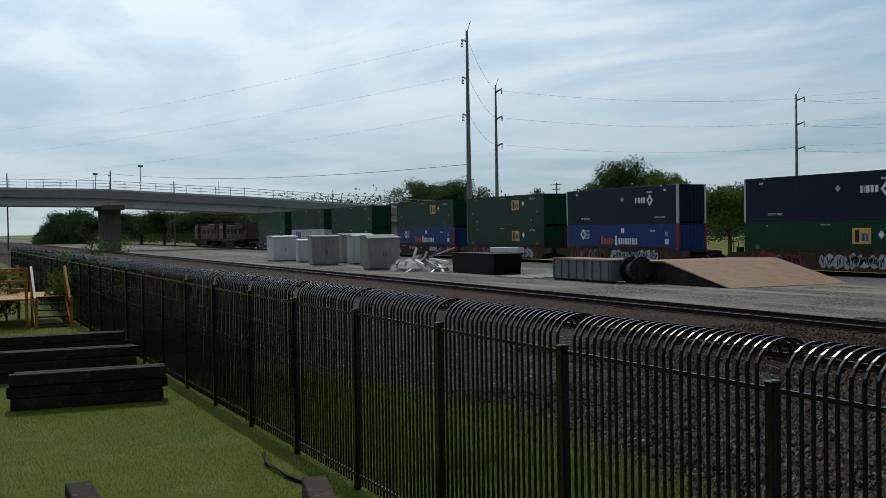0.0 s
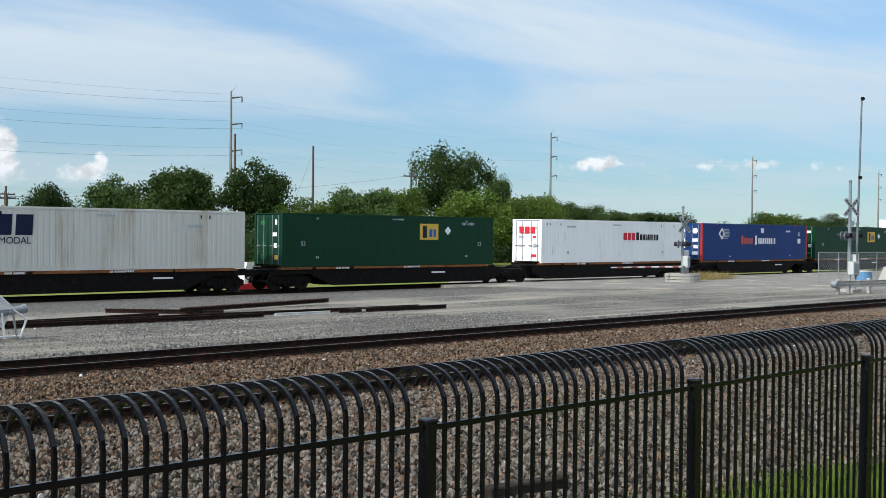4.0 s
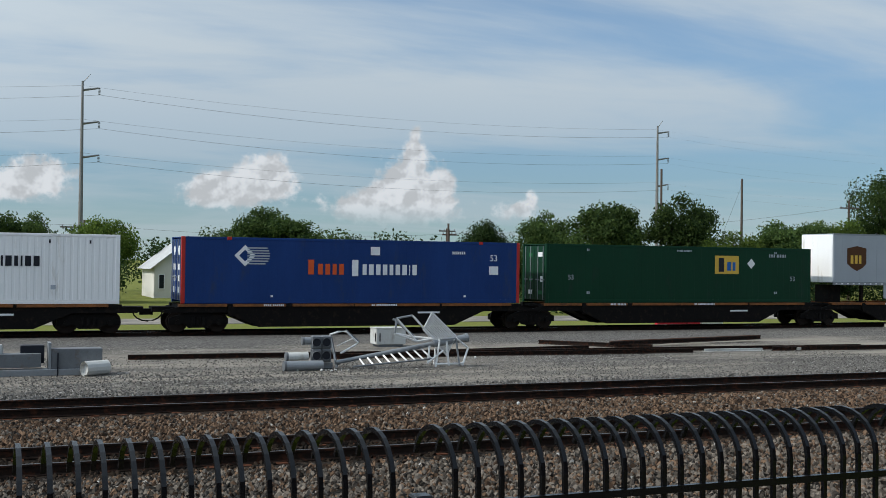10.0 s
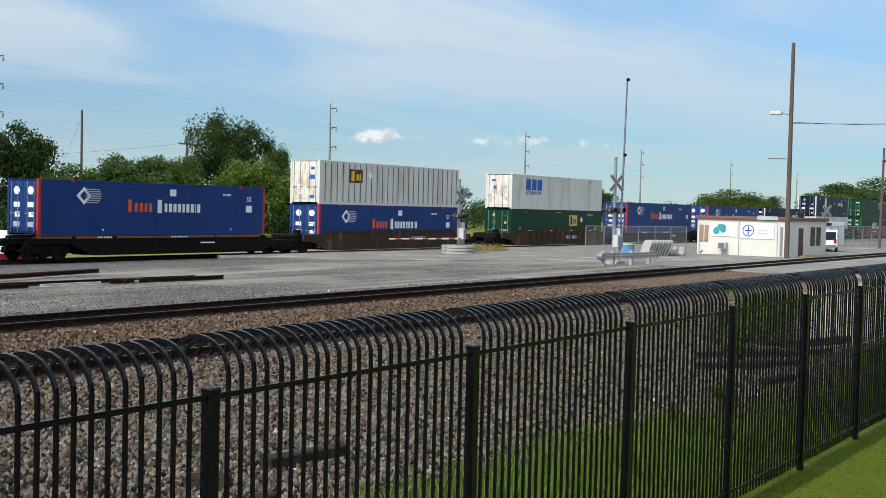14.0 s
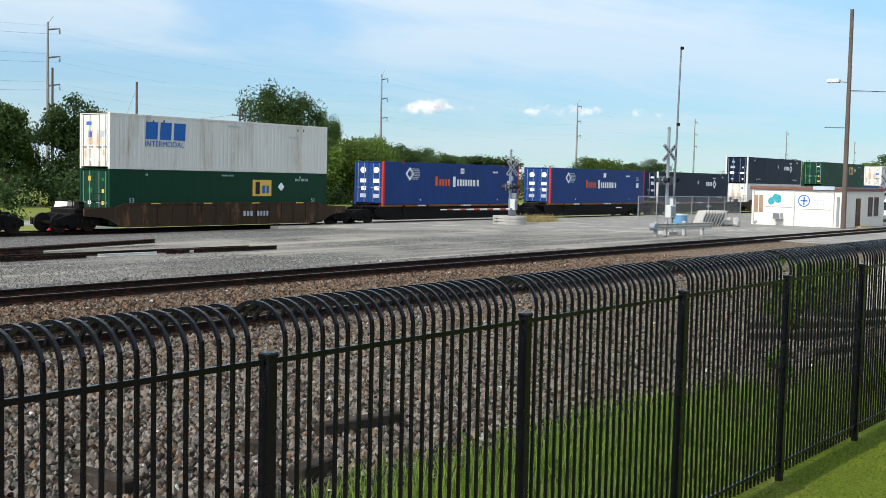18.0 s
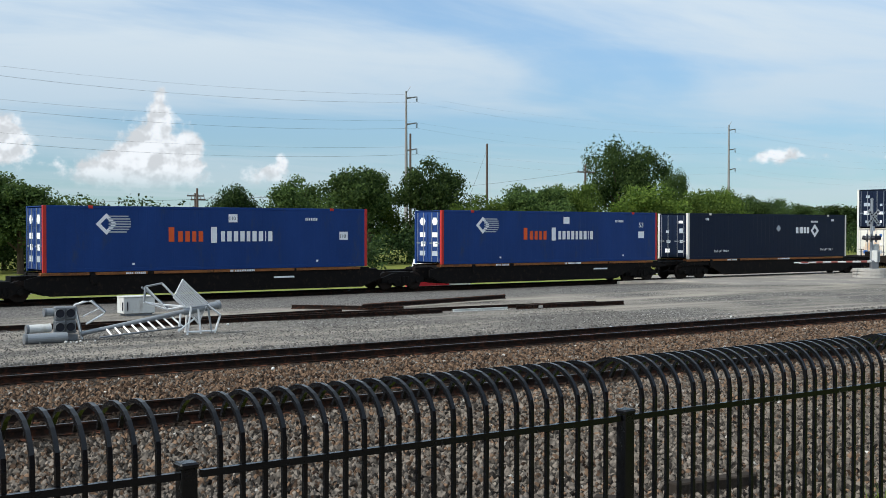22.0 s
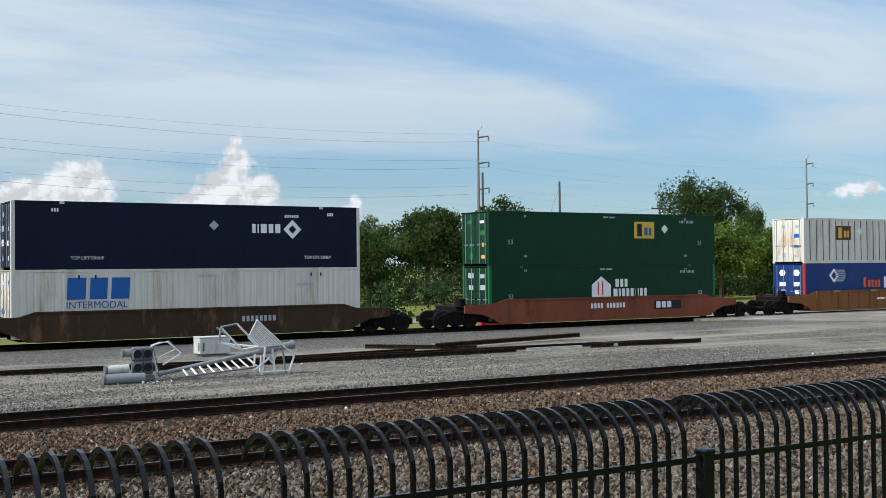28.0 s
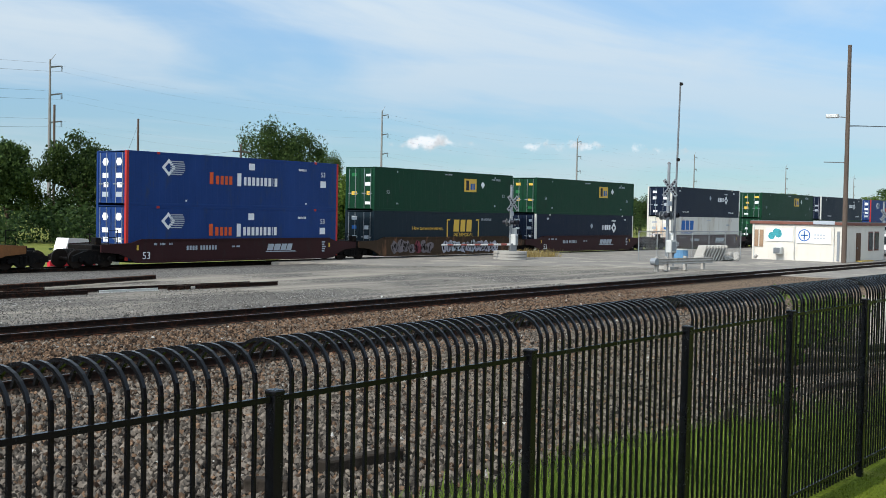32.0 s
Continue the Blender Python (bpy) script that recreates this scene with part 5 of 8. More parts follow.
def trailer(s):
    """The silver road trailer that rides on a spine car."""
    t = thing("road_trailer", "silver-grey box trailer with a brown and gold shield", "trailer", pose(s, YF, 0))
    L, z0, z1 = 13.6, 2.02, 4.84
    bm = bm_new()
    add_box(bm, 0, L, 0, CW, z0 + 0.12, z1, bevel=0.04)
    for k in range(11):
        x = 0.6 + k * 1.22
        add_box(bm, x, x + 0.03, -0.006, 0.01, z0 + 0.2, z1 - 0.12)
    part("box_body", bm, M_SILVER, t)
    box_part("front_wall", (-0.03, 0.0, 0.05, CW - 0.05, z0 + 0.15, z1 - 0.05), M_WHITE, t, "white front wall")
    box_part("side_rail", (0, L, -0.015, 0.05, z0, z0 + 0.14), M_GALV, t)
    box_part("top_rail", (0, L, -0.015, 0.05, z1 - 0.08, z1 + 0.01), M_GALV, t)
    bm = bm_new()
    for k in range(34):
        add_box(bm, 0.15 + k * 0.4, 0.27 + k * 0.4, -0.022, -0.012, z0 + 0.04, z0 + 0.10)
    part("reflective_tape", bm, M_WDECAL, t)
    bm = bm_new()
    add_prism(bm, [(0.95, 3.2), (1.3, 2.95), (1.65, 2.8), (2.0, 2.95), (2.3, 3.2), (2.3, 4.05), (1.65, 4.18), (0.95, 4.05)], "y", -0.012, -0.002)
    part("shield_logo", bm, M_BRDECAL, t)
    word(t, 1.15, 3.2, [0.55, 0.55, 0.5], 0.46, M_GOLD, y=-0.014, gap=0.15, name="logo_mark")
    for x in (10.3, 11.5):
        for y in (0.05, 1.95):
            bm = bm_new()
            add_tube(bm, (x, y, 1.58), (x, y + 0.55, 1.58), 0.5, n=20)
            wh = part("tyre", bm, M_TYRE, t)
            bm = bm_new()
            add_tube(bm, (x, y - 0.01, 1.58), (x, y + 0.02, 1.58), 0.27, n=16)
            part("rim", bm, M_GALV, wh)
    box_part("bogie_box", (9.4, 12.4, 0.5, CW - 0.5, 1.6, 2.0), M_BLACK, t)
    box_part("side_skirt", (3.6, 9.0, 0.02, 0.06, 1.28, z0), M_SILVER, t)
    bm = bm_new()
    add_box(bm, 2.4, 2.55, 0.5, 0.65, 1.1, z0)
    add_box(bm, 2.3, 2.7, 0.4, 0.75, 1.05, 1.12)
    add_box(bm, 0.3, 1.2, 0.8, 1.8, 1.05, z0)
    part("landing_leg", bm, M_BLACK, t)
    box_part("rear_lamp_bar", (L - 0.02, L + 0.04, 0.1, CW - 0.1, z0, z0 + 0.14), M_GALV, t)
    MOVERS.append((t, s))


def locomotive(s):
    lo = thing("locomotive", "grimy rose-brown diesel locomotive at the head of the train", "locomotive", pose(s, YF, 0), group="locomotives")
    zr = RAIL_FAR
    box_part("frame", (0, 22, -0.1, CW + 0.3, zr + 1.25, zr + 1.65), M_BLACK, lo, bevel=0.05)
    bm = bm_new()
    add_box(bm, 5.2, 21.0, 0.45, CW - 0.25, zr + 1.65, zr + 4.3, bevel=0.08)
    add_box(bm, 14.2, 20.2, 0.05, CW + 0.15, zr + 3.5, zr + 4.6, bevel=0.12)
    part("engine_hood", bm, M_LOCO, lo)
    bm = bm_new()
    add_prism(bm, [(1.9, zr + 1.65), (5.2, zr + 1.65), (5.2, zr + 4.65), (2.6, zr + 4.65), (1.9, zr + 4.3)], "y", -0.05, CW + 0.2)
    add_box(bm, 0.5, 2.0, 0.5, CW - 0.3, zr + 1.65, zr + 3.3, bevel=0.1)
    part("cab", bm, M_LOCO, lo)
    for x in (2.8, 3.9):
        box_part("cab_window", (x, x + 0.8, -0.07, -0.045, zr + 3.5, zr + 4.2), M_GLASS_D, lo)
    for x in (7, 9.5, 12, 16, 18):
        bm = bm_new()
        add_box(bm, x, x + 1.4, 0.40, 0.46, zr + 2.6, zr + 3.5)
        part("grille", bm, M_BLACK, lo)
    box_part("fuel_tank", (7.5, 14, -0.1, CW + 0.2, zr + 0.35, zr + 1.25), M_BLACK, lo, bevel=0.15)
    bm = bm_new()
    for k in range(18):
        x = 0.6 + k * 1.2
        add_tube(bm, (x, -0.05, zr + 1.65), (x, -0.05, zr + 2.6), 0.02, n=5)
    add_tube(bm, (0.5, -0.05, zr + 2.6), (21.5, -0.05, zr + 2.6), 0.02, n=5)
    part("handrail", bm, M_GALV_D, lo)
    for x in (3.6, 18.4):
        for dx in (-1.0, 1.0):
            add_truck(lo, x + dx)
    MOVERS.append((lo, s))


# place along the train, upper box, lower box, car
TRAIN = [
    (-189.4, "green", "green", "maroon"), (-169.6, "green", "blueletter", "maroon"), (-150.0, "green", "green", "maroon"),
    (-125.4, "gold", "stack", "maroon"), (-105.8, "gold", "gold", "dull"), (-85.6, "ring", "stack", "dull"),
    (-61.9, "ring", "gold", "dull"), (-42.0, "gold", "gold", "dull"), (-22.3, "house", "stack", "maroon"),
    (1.5, "bracket", "redblack", "maroon"), (20.95, "goldmid", "orange", "maroon"), (40.55, "ring", "blueletter", "maroon"),
    (61.5, None, "darkletter", "spine"), (80.0, None, "gold", "spine"), (100.75, None, "redblack", "spine"), (119.45, None, "stack", "spine"), (137.05, None, "gold", "spine"),
    (154.75, None, "trailer", "spine"), (171.7, None, "gold", "spine"), (190.55, None, "stack", "spine"),
    (211.75, "whitegold", "stack", "dull0"), (235.7, "blueletter", "gold", "brown"),
    (257.3, None, "stackplates", "spine"), (278.05, None, "stack", "spine"), (296.9, None, "ring", "spine"),
    (318.0, "ring", "blueletter", "dull0"), (341.7, "gold", "peak", "red"), (365.6, "whitegold", "stack", "yellow"),
    (389.2, "stack", "stack", "maroon"), (408.85, "gold", "bracket", "dull"), (428.4, "gold", "ring", "maroon"),
    (452.2, "ring", "blueletter", "maroon"), (474.5, "gold", "green", "maroon"), (493.6, "ring", "green", "maroon"), (513.5, "stack", "stack", "maroon"), (533.2, "gold", "green", "maroon"),
]
CAR_PAINT["dull0"] = (M_BROWNCAR, False, "plain weathered brown well car")


def build_train():
    for i, (s, top, low, car) in enumerate(TRAIN):
        prev = s - TRAIN[i - 1][0] if i else 30
        nxt = TRAIN[i + 1][0] - s if i + 1 < len(TRAIN) else 30
        spine = car == "spine"
        prev_same = i > 0 and (TRAIN[i - 1][3] == "spine") == spine and prev < (22 if spine else 20.3)
        next_same = i + 1 < len(TRAIN) and (TRAIN[i + 1][3] == "spine") == spine and nxt < (22 if spine else 20.3)
        lt = [-(prev - CL) / 2] if prev_same else [-1.75]
        rt = [] if next_same else [CL + 1.75]
        if car == "spine":
            left, right = prev_same and prev < 19.5, next_same and nxt < 19.5
            if prev_same and 18.3 < prev < 19.5:
                lt = [0.8]
            if next_same and 18.3 < nxt < 19.5:
                rt = [CL - 1.2]
            spine_car(s, lt, rt, left, right, nxt - CL)
            if low == "trailer":
                trailer(s)
            else:
                container(low, s, SPINE)
        else:
            well_car(car, s, lt, rt, i)
            container(low, s, SEAM - CH)
            container(top, s, SEAM)
    locomotive(-221.0)
    locomotive(-244.0)


build_train()

# ---- the fence in front ----
FY, POST_TOP, PANEL = 4.33, 2.037, 2.44
FX0 = 1.81


def picket_mesh():
    bm = bm_new()
    pts = [(0, 0, -0.06), (0, 0, 2.075)] + [(0, 0.225 - 0.225 * math.cos(a), 2.075 + 0.187 * math.sin(a)) for a in (math.pi * k / 12 for k in range(1, 12))]
    add_path(bm, pts, 0.0095 * math.sqrt(2), 4)
    return mesh_of("picket", bm, M_STEEL_BLACK)


def build_fence():
    f = thing("steel_fence", "black steel picket fence with hooped tops beside the lawn", "fence")
    pk = picket_mesh()
    bm = bm_new()
    add_box(bm, -0.035, 0.035, -0.035, 0.035, LAWN - 0.2, POST_TOP - 0.02, bevel=0.004)
    post_me = mesh_of("post", bm, M_STEEL_BLACK)
    bm = bm_new()
    add_box(bm, -0.041, 0.041, -0.041, 0.041, POST_TOP - 0.03, POST_TOP, bevel=0.008)
    cap_me = mesh_of("post_cap", bm, M_STEEL_BLACK)
    bm = bm_new()
    add_box(bm, 0.042, PANEL - 0.042, -0.013, 0.013, -0.015, 0.015)
    rail_me = mesh_of("panel_rail", bm, M_STEEL_BLACK)
    rnd = random.Random(8)
    for i in range(-31, 14):
        x = FX0 + i * PANEL
        fy, turn = FY + 0.0085 * min(0.0, x + 2.0), (math.degrees(0.0085) if x < -2.5 else 0.0)
        p = part("post", post_me, None, f, at=pose(x, fy, rnd.uniform(-0.01, 0.01), rnd.uniform(-0.4, 0.4), rnd.uniform(-0.4, 0.4), 0))
        part("post_cap", cap_me, None, p)
        if i == 13:
            break
        pan = part("panel_rail", rail_me, None, f, at=pose(x, fy, POST_TOP - 0.058, 0, 0, turn))
        part("lower_rail", rail_me, None, f, at=pose(x, fy, 0.06, 0, 0, turn))
        x0 = (PANEL - 22 * 0.0985) / 2
        for k in range(23):
            part("picket", pk, None, pan, at=pose(x0 + k * 0.0985 + rnd.uniform(-0.002, 0.002), 0.012, -(POST_TOP - 0.058), rnd.uniform(-0.15, 0.15), rnd.uniform(-0.2, 0.2), 0))


build_fence()


# ---- grass ----
def leaf_material(name, lo, hi, trans=0.35):
    m = bpy.data.materials.new(name)
    m.use_nodes = True
    t = m.node_tree
    t.nodes.clear()
    out = t.nodes.new("ShaderNodeOutputMaterial")
    geo = t.nodes.new("ShaderNodeNewGeometry")
    info = t.nodes.new("ShaderNodeObjectInfo")
    mx = t.nodes.new("ShaderNodeMix")
    mx.data_type = "RGBA"
    mx.inputs[6].default_value, mx.inputs[7].default_value = (*lo, 1), (*hi, 1)
    t.links.new(geo.outputs["Random Per Island"], mx.inputs[0])
    rr = t.nodes.new("ShaderNodeMapRange")
    rr.inputs["To Min"].default_value, rr.inputs["To Max"].default_value = 0.75, 1.3
    t.links.new(info.outputs["Random"], rr.inputs[0])
    ml = t.nodes.new("ShaderNodeMix")
    ml.data_type, ml.blend_type = "RGBA", "MULTIPLY"
    ml.inputs[0].default_value = 1
    t.links.new(mx.outputs[2], ml.inputs[6])
    t.links.new(rr.outputs[0], ml.inputs[7])
    d = t.nodes.new("ShaderNodeBsdfPrincipled")
    d.inputs["Roughness"].default_value = 0.7
    d.inputs["Specular IOR Level"].default_value = 0.12
    tr = t.nodes.new("ShaderNodeBsdfTranslucent")
    ms = t.nodes.new("ShaderNodeMixShader")
    ms.inputs[0].default_value = trans
    t.links.new(ml.outputs[2], d.inputs["Base Color"])
    t.links.new(ml.outputs[2], tr.inputs[0])
    t.links.new(d.outputs[0], ms.inputs[1])
    t.links.new(tr.outputs[0], ms.inputs[2])
    t.links.new(ms.outputs[0], out.inputs[0])
    return m


def mesh_np(name, V, F, materials):
    me = bpy.data.meshes.new(name)
    k = F.shape[1]
    me.vertices.add(len(V))
    me.vertices.foreach_set("co", np.ascontiguousarray(V, dtype=np.float32).ravel())
    me.loops.add(len(F) * k)
    me.loops.foreach_set("vertex_index", np.ascontiguousarray(F, dtype=np.int32).ravel())
    me.polygons.add(len(F))
    me.polygons.foreach_set("loop_start", np.arange(len(F), dtype=np.int32) * k)
    me.update()
    for m in materials:
        me.materials.append(m)
    return me


def blades(rnd, n, xr, yr, hr, lean=0.35, w=0.006):
    x, y = rnd.uniform(*xr, n), rnd.uniform(*yr, n)
    h = rnd.uniform(*hr, n)
    a = rnd.uniform(0, 6.28, n)
    gz = np.array([ground_height(v) for v in y])
    dx, dy = np.cos(a), np.sin(a)
    lx, ly = rnd.normal(0, lean, n) * h, rnd.normal(0, lean, n) * h
    V = np.zeros((n, 3, 3))
    ww = w * rnd.uniform(0.6, 1.5, n)
    V[:, 0] = np.c_[x - dx * ww, y - dy * ww, gz - 0.01]
    V[:, 1] = np.c_[x + dx * ww, y + dy * ww, gz - 0.01]
    V[:, 2] = np.c_[x + lx, y + ly, gz + h]
    return V.reshape(-1, 3)


def build_grass():
    rnd = np.random.RandomState(4)
    G1 = leaf_material("lawn_blade", (0.070, 0.098, 0.008), (0.120, 0.145, 0.016))
    G2 = leaf_material("tall_weed_blade", (0.07, 0.13, 0.016), (0.21, 0.28, 0.055))
    V = np.concatenate([blades(rnd, 60000, (-26, -11), (-2.0, 4.3), (0.012, 0.034), 0.6, 0.005), blades(rnd, 9000, (-40, -26), (-1, 4.2), (0.02, 0.05), 0.5, 0.008), blades(rnd, 60000, (9, 28), (-1.0, 4.3), (0.012, 0.036), 0.6, 0.005)])
    F = np.arange(len(V)).reshape(-1, 3)
    tagged(new("lawn_grass", mesh_np("lawn_grass", V, F, [G1])), "short mown green lawn grass", "grass", kind="stuff")
    parts = []
    for xr, n, h in (((3.5, 16), 30000, (0.06, 0.30)), ((16, 30), 4000, (0.08, 0.3)), ((-24, -3), 34000, (0.08, 0.32)), ((-44, -24), 6000, (0.10, 0.36)), ((22, 60), 5000, (0.15, 0.5))):
        v = blades(rnd, n, xr, (4.5, 9.0), h, 0.28, 0.009).reshape(-1, 3, 3)
        v = v[v[:, 0, 1] < grass_edge(v[:, 0, 0]) - rnd.uniform(-0.2, 1.2, len(v))].reshape(-1, 3)
        parts.append(v)
    # clumps that climb into the fence foot
    for k in range(46):
        cx = rnd.uniform(9, 26) if k % 3 else rnd.uniform(-30, -6)
        cy = rnd.uniform(4.7, 6.2)
        parts.append(blades(rnd, 130, (cx - 0.3, cx + 0.3), (cy - 0.3, cy + 0.3), (0.2, 0.6), 0.3, 0.010))
    V = np.concatenate(parts)
    F = np.arange(len(V)).reshape(-1, 3)
    tagged(new("tall_weeds", mesh_np("tall_weeds", V, F, [G2])), "tall green weeds between fence and ballast", "weeds", kind="stuff")
    D = leaf_material("dry_grass_blade", (0.22, 0.16, 0.06), (0.45, 0.36, 0.16))
    V = np.concatenate([blades(rnd, 900, (68.5, 72.5), (44.5, 47.5), (0.3, 0.7), 0.35, 0.02)])
    tagged(new("dry_grass", mesh_np("dry_grass", V, np.arange(len(V)).reshape(-1, 3), [D])), "dry straw-coloured grass tuft by the crossing", "grass", kind="stuff")


build_grass()

# ---- power line ----
POLES_AT = {}


def steel_pole(x, y, top, arms="right", arm_len=1.9):
    p = thing("transmission_pole", "tall slender grey steel power pole with side arms", "utility pole", pose(x, y, FIELD), group="transmission poles")
    h = top - FIELD
    bm = bm_new()
    add_tube(bm, (0, 0, 0), (0, 0, h * 0.985), 0.34, 0.13, 10)
    part("shaft", bm, M_STPOLE, p)
    bm = bm_new()
    add_tube(bm, (0, 0, h * 0.975), (0.9, 0, h * 1.02), 0.05, 0.03, 5)
    part("tip_rod", bm, M_STPOLE, p)
    zs = [h * 0.955, h * 0.795, h * 0.635]
    for z in zs:
        for sg in ((1,) if arms == "right" else (-1,) if arms == "left" else (-1, 1)):
            bm = bm_new()
            add_tube(bm, (0, 0, z - 0.35), (sg * arm_len, 0, z), 0.14, 0.09, 6)
            a = part("arm", bm, M_STPOLE, p)
            bm = bm_new()
            for k in range(5):
                add_tube(bm, (sg * arm_len, 0, z - 0.02 - k * 0.16), (sg * arm_len, 0, z - 0.10 - k * 0.16), 0.13, n=8)
            part("insulator", bm, M_GALV_D, a)
    return [(x, y, FIELD + z) for z in zs]


def wire(name, pts, r=0.018, label="thin overhead power cable"):
    bm = bm_new()
    add_path(bm, pts, r, 4)
    part(name, bm, M_WIRE, WIRES, label)


def span(a, b, sag, r=0.014):
    n = 14
    a, b = Vector(a), Vector(b)
    wire("cable", [a.lerp(b, k / n) - Vector((0, 0, 4 * sag * (k / n) * (1 - k / n))) for k in range(n + 1)], r)


WIRES = thing("overhead_cables", "thin dark overhead cables between the power poles", "cables")
LINE = [(-144, 126, 24.0), (-48, 145, 24.0), (11.7, 138, 24.0), (93.6, 143, 24.0), (176, 152, 24.0), (263, 158, 24.0), (352, 166, 24.5), (450, 172, 25.0), (560, 180, 25.0)]
tops = [steel_pole(x, y, t) for x, y, t in LINE]
for A, B in zip(tops, tops[1:]):
    fine = 0.014 if A[0][0] < 90 else 0.005
    for a, b in zip(A, B):
        span((a[0] + 1.9, a[1], a[2] - 0.8), (b[0] + 1.9, b[1], b[2] - 0.8), 1.6, fine)
        span((a[0], a[1] + 0.4, a[2] + 0.25), (b[0], b[1] + 0.4, b[2] + 0.25), 1.3, fine * 0.7)
q1 = steel_pole(-107.8, 50.6, 23.9, "left", 1.2)
q2 = steel_pole(-147.5, 73.8, 23.9, "right")
q3 = steel_pole(-132, 145, 24.0, "both", 3.0)
for a, b in zip(q1, q2):
    span(a, b, 0.8)
for a, b in zip(q2, tops[0]):
    span(a, b, 1.0)
for a in q1:
    span(a, (-330, -40, a[2] + 4), 4.0, 0.007)
for a, b in zip(q3, tops[0]):
    span((a[0] - 3, a[1], a[2]), b, 1.0)
    span((a[0] + 3, a[1], a[2]), (-40, 190, a[2] + 2), 2.0)


def wood_pole(x, y, z0, top, lean=0.0, cross=(), r=0.16, name="utility_pole", label="weathered wooden utility pole"):
    p = thing(name, label, "utility pole", pose(x, y, z0, 0, lean, 0), group="wooden poles")
    h = top - z0
    bm = bm_new()
    add_tube(bm, (0, 0, -0.1), (0, 0, h), r, r * 0.7, 9)
    part("shaft", bm, M_WOODPOLE, p)
    for z, w in cross:
        bm = bm_new()
        add_box(bm, -w / 2, w / 2, -0.16, -0.06, z - 0.07, z + 0.07)
        c = part("cross_arm", bm, M_WOODPOLE, p)
        for sx in (-0.45, -0.15, 0.15, 0.45):
            bm = bm_new()
            add_tube(bm, (sx * w, -0.11, z + 0.07), (sx * w, -0.11, z + 0.24), 0.05, 0.035, 6)
            part("insulator", bm, M_GALV, c)
    return p


wood_pole(77.2, 101.4, FIELD, 12.5)
wood_pole(80.5, 122.0, FIELD, 15.2, r=0.19)
wood_pole(88.0, 97.0, FIELD, 10.3, cross=((10.0, 2.6),))
wood_pole(40.5, 96.0, FIELD, 5.8, r=0.1, cross=((6.1, 1.4),))
wood_pole(49.5, 118.0, FIELD, 6.85, cross=((7.1, 2.0),))
wood_pole(-26.8, 130.0, FIELD, 7.2, cross=((7.2, 3.6), (6.6, 2.4)))
wood_pole(10.4, 118.0, FIELD, 6.8, cross=((6.6, 4.6),))
wood_pole(29.5, 70.0, FIELD, 5.6, r=0.1)
wood_pole(-60.0, 118.0, FIELD, 6.4, r=0.1)
wood_pole(-207.7, 118.0, FIELD, 12.0, r=0.2, cross=((12.2, 4.6), (11.2, 3.0)))
wood_pole(-226.0, 30.0, FIELD, 15.0, cross=((14.6, 4.0),))
wood_pole(-238.0, 12.0, FIELD, 15.0)
wood_pole(-236.0, 44.0, FIELD, 13.4)
span((-27, 130, 7.0), (10.4, 118, 6.4), 0.6)
span((-27, 130, 6.6), (-90, 140, 7.0), 0.8)
span((10.4, 118, 6.4), (40.5, 96, 5.6), 0.6)
span((40.5, 96, 5.7), (88, 97, 9.6), 0.8)
span((-226, 30, 14.4), (-107.8, 50.6, 9.6), 1.2, 0.03)
span((-226, 30, 14.4), (-420, -20, 15.4), 2.0, 0.03)
span((77.2, 101.4, 11.9), (75.6, 104, 4.5), 0.2, 0.012)


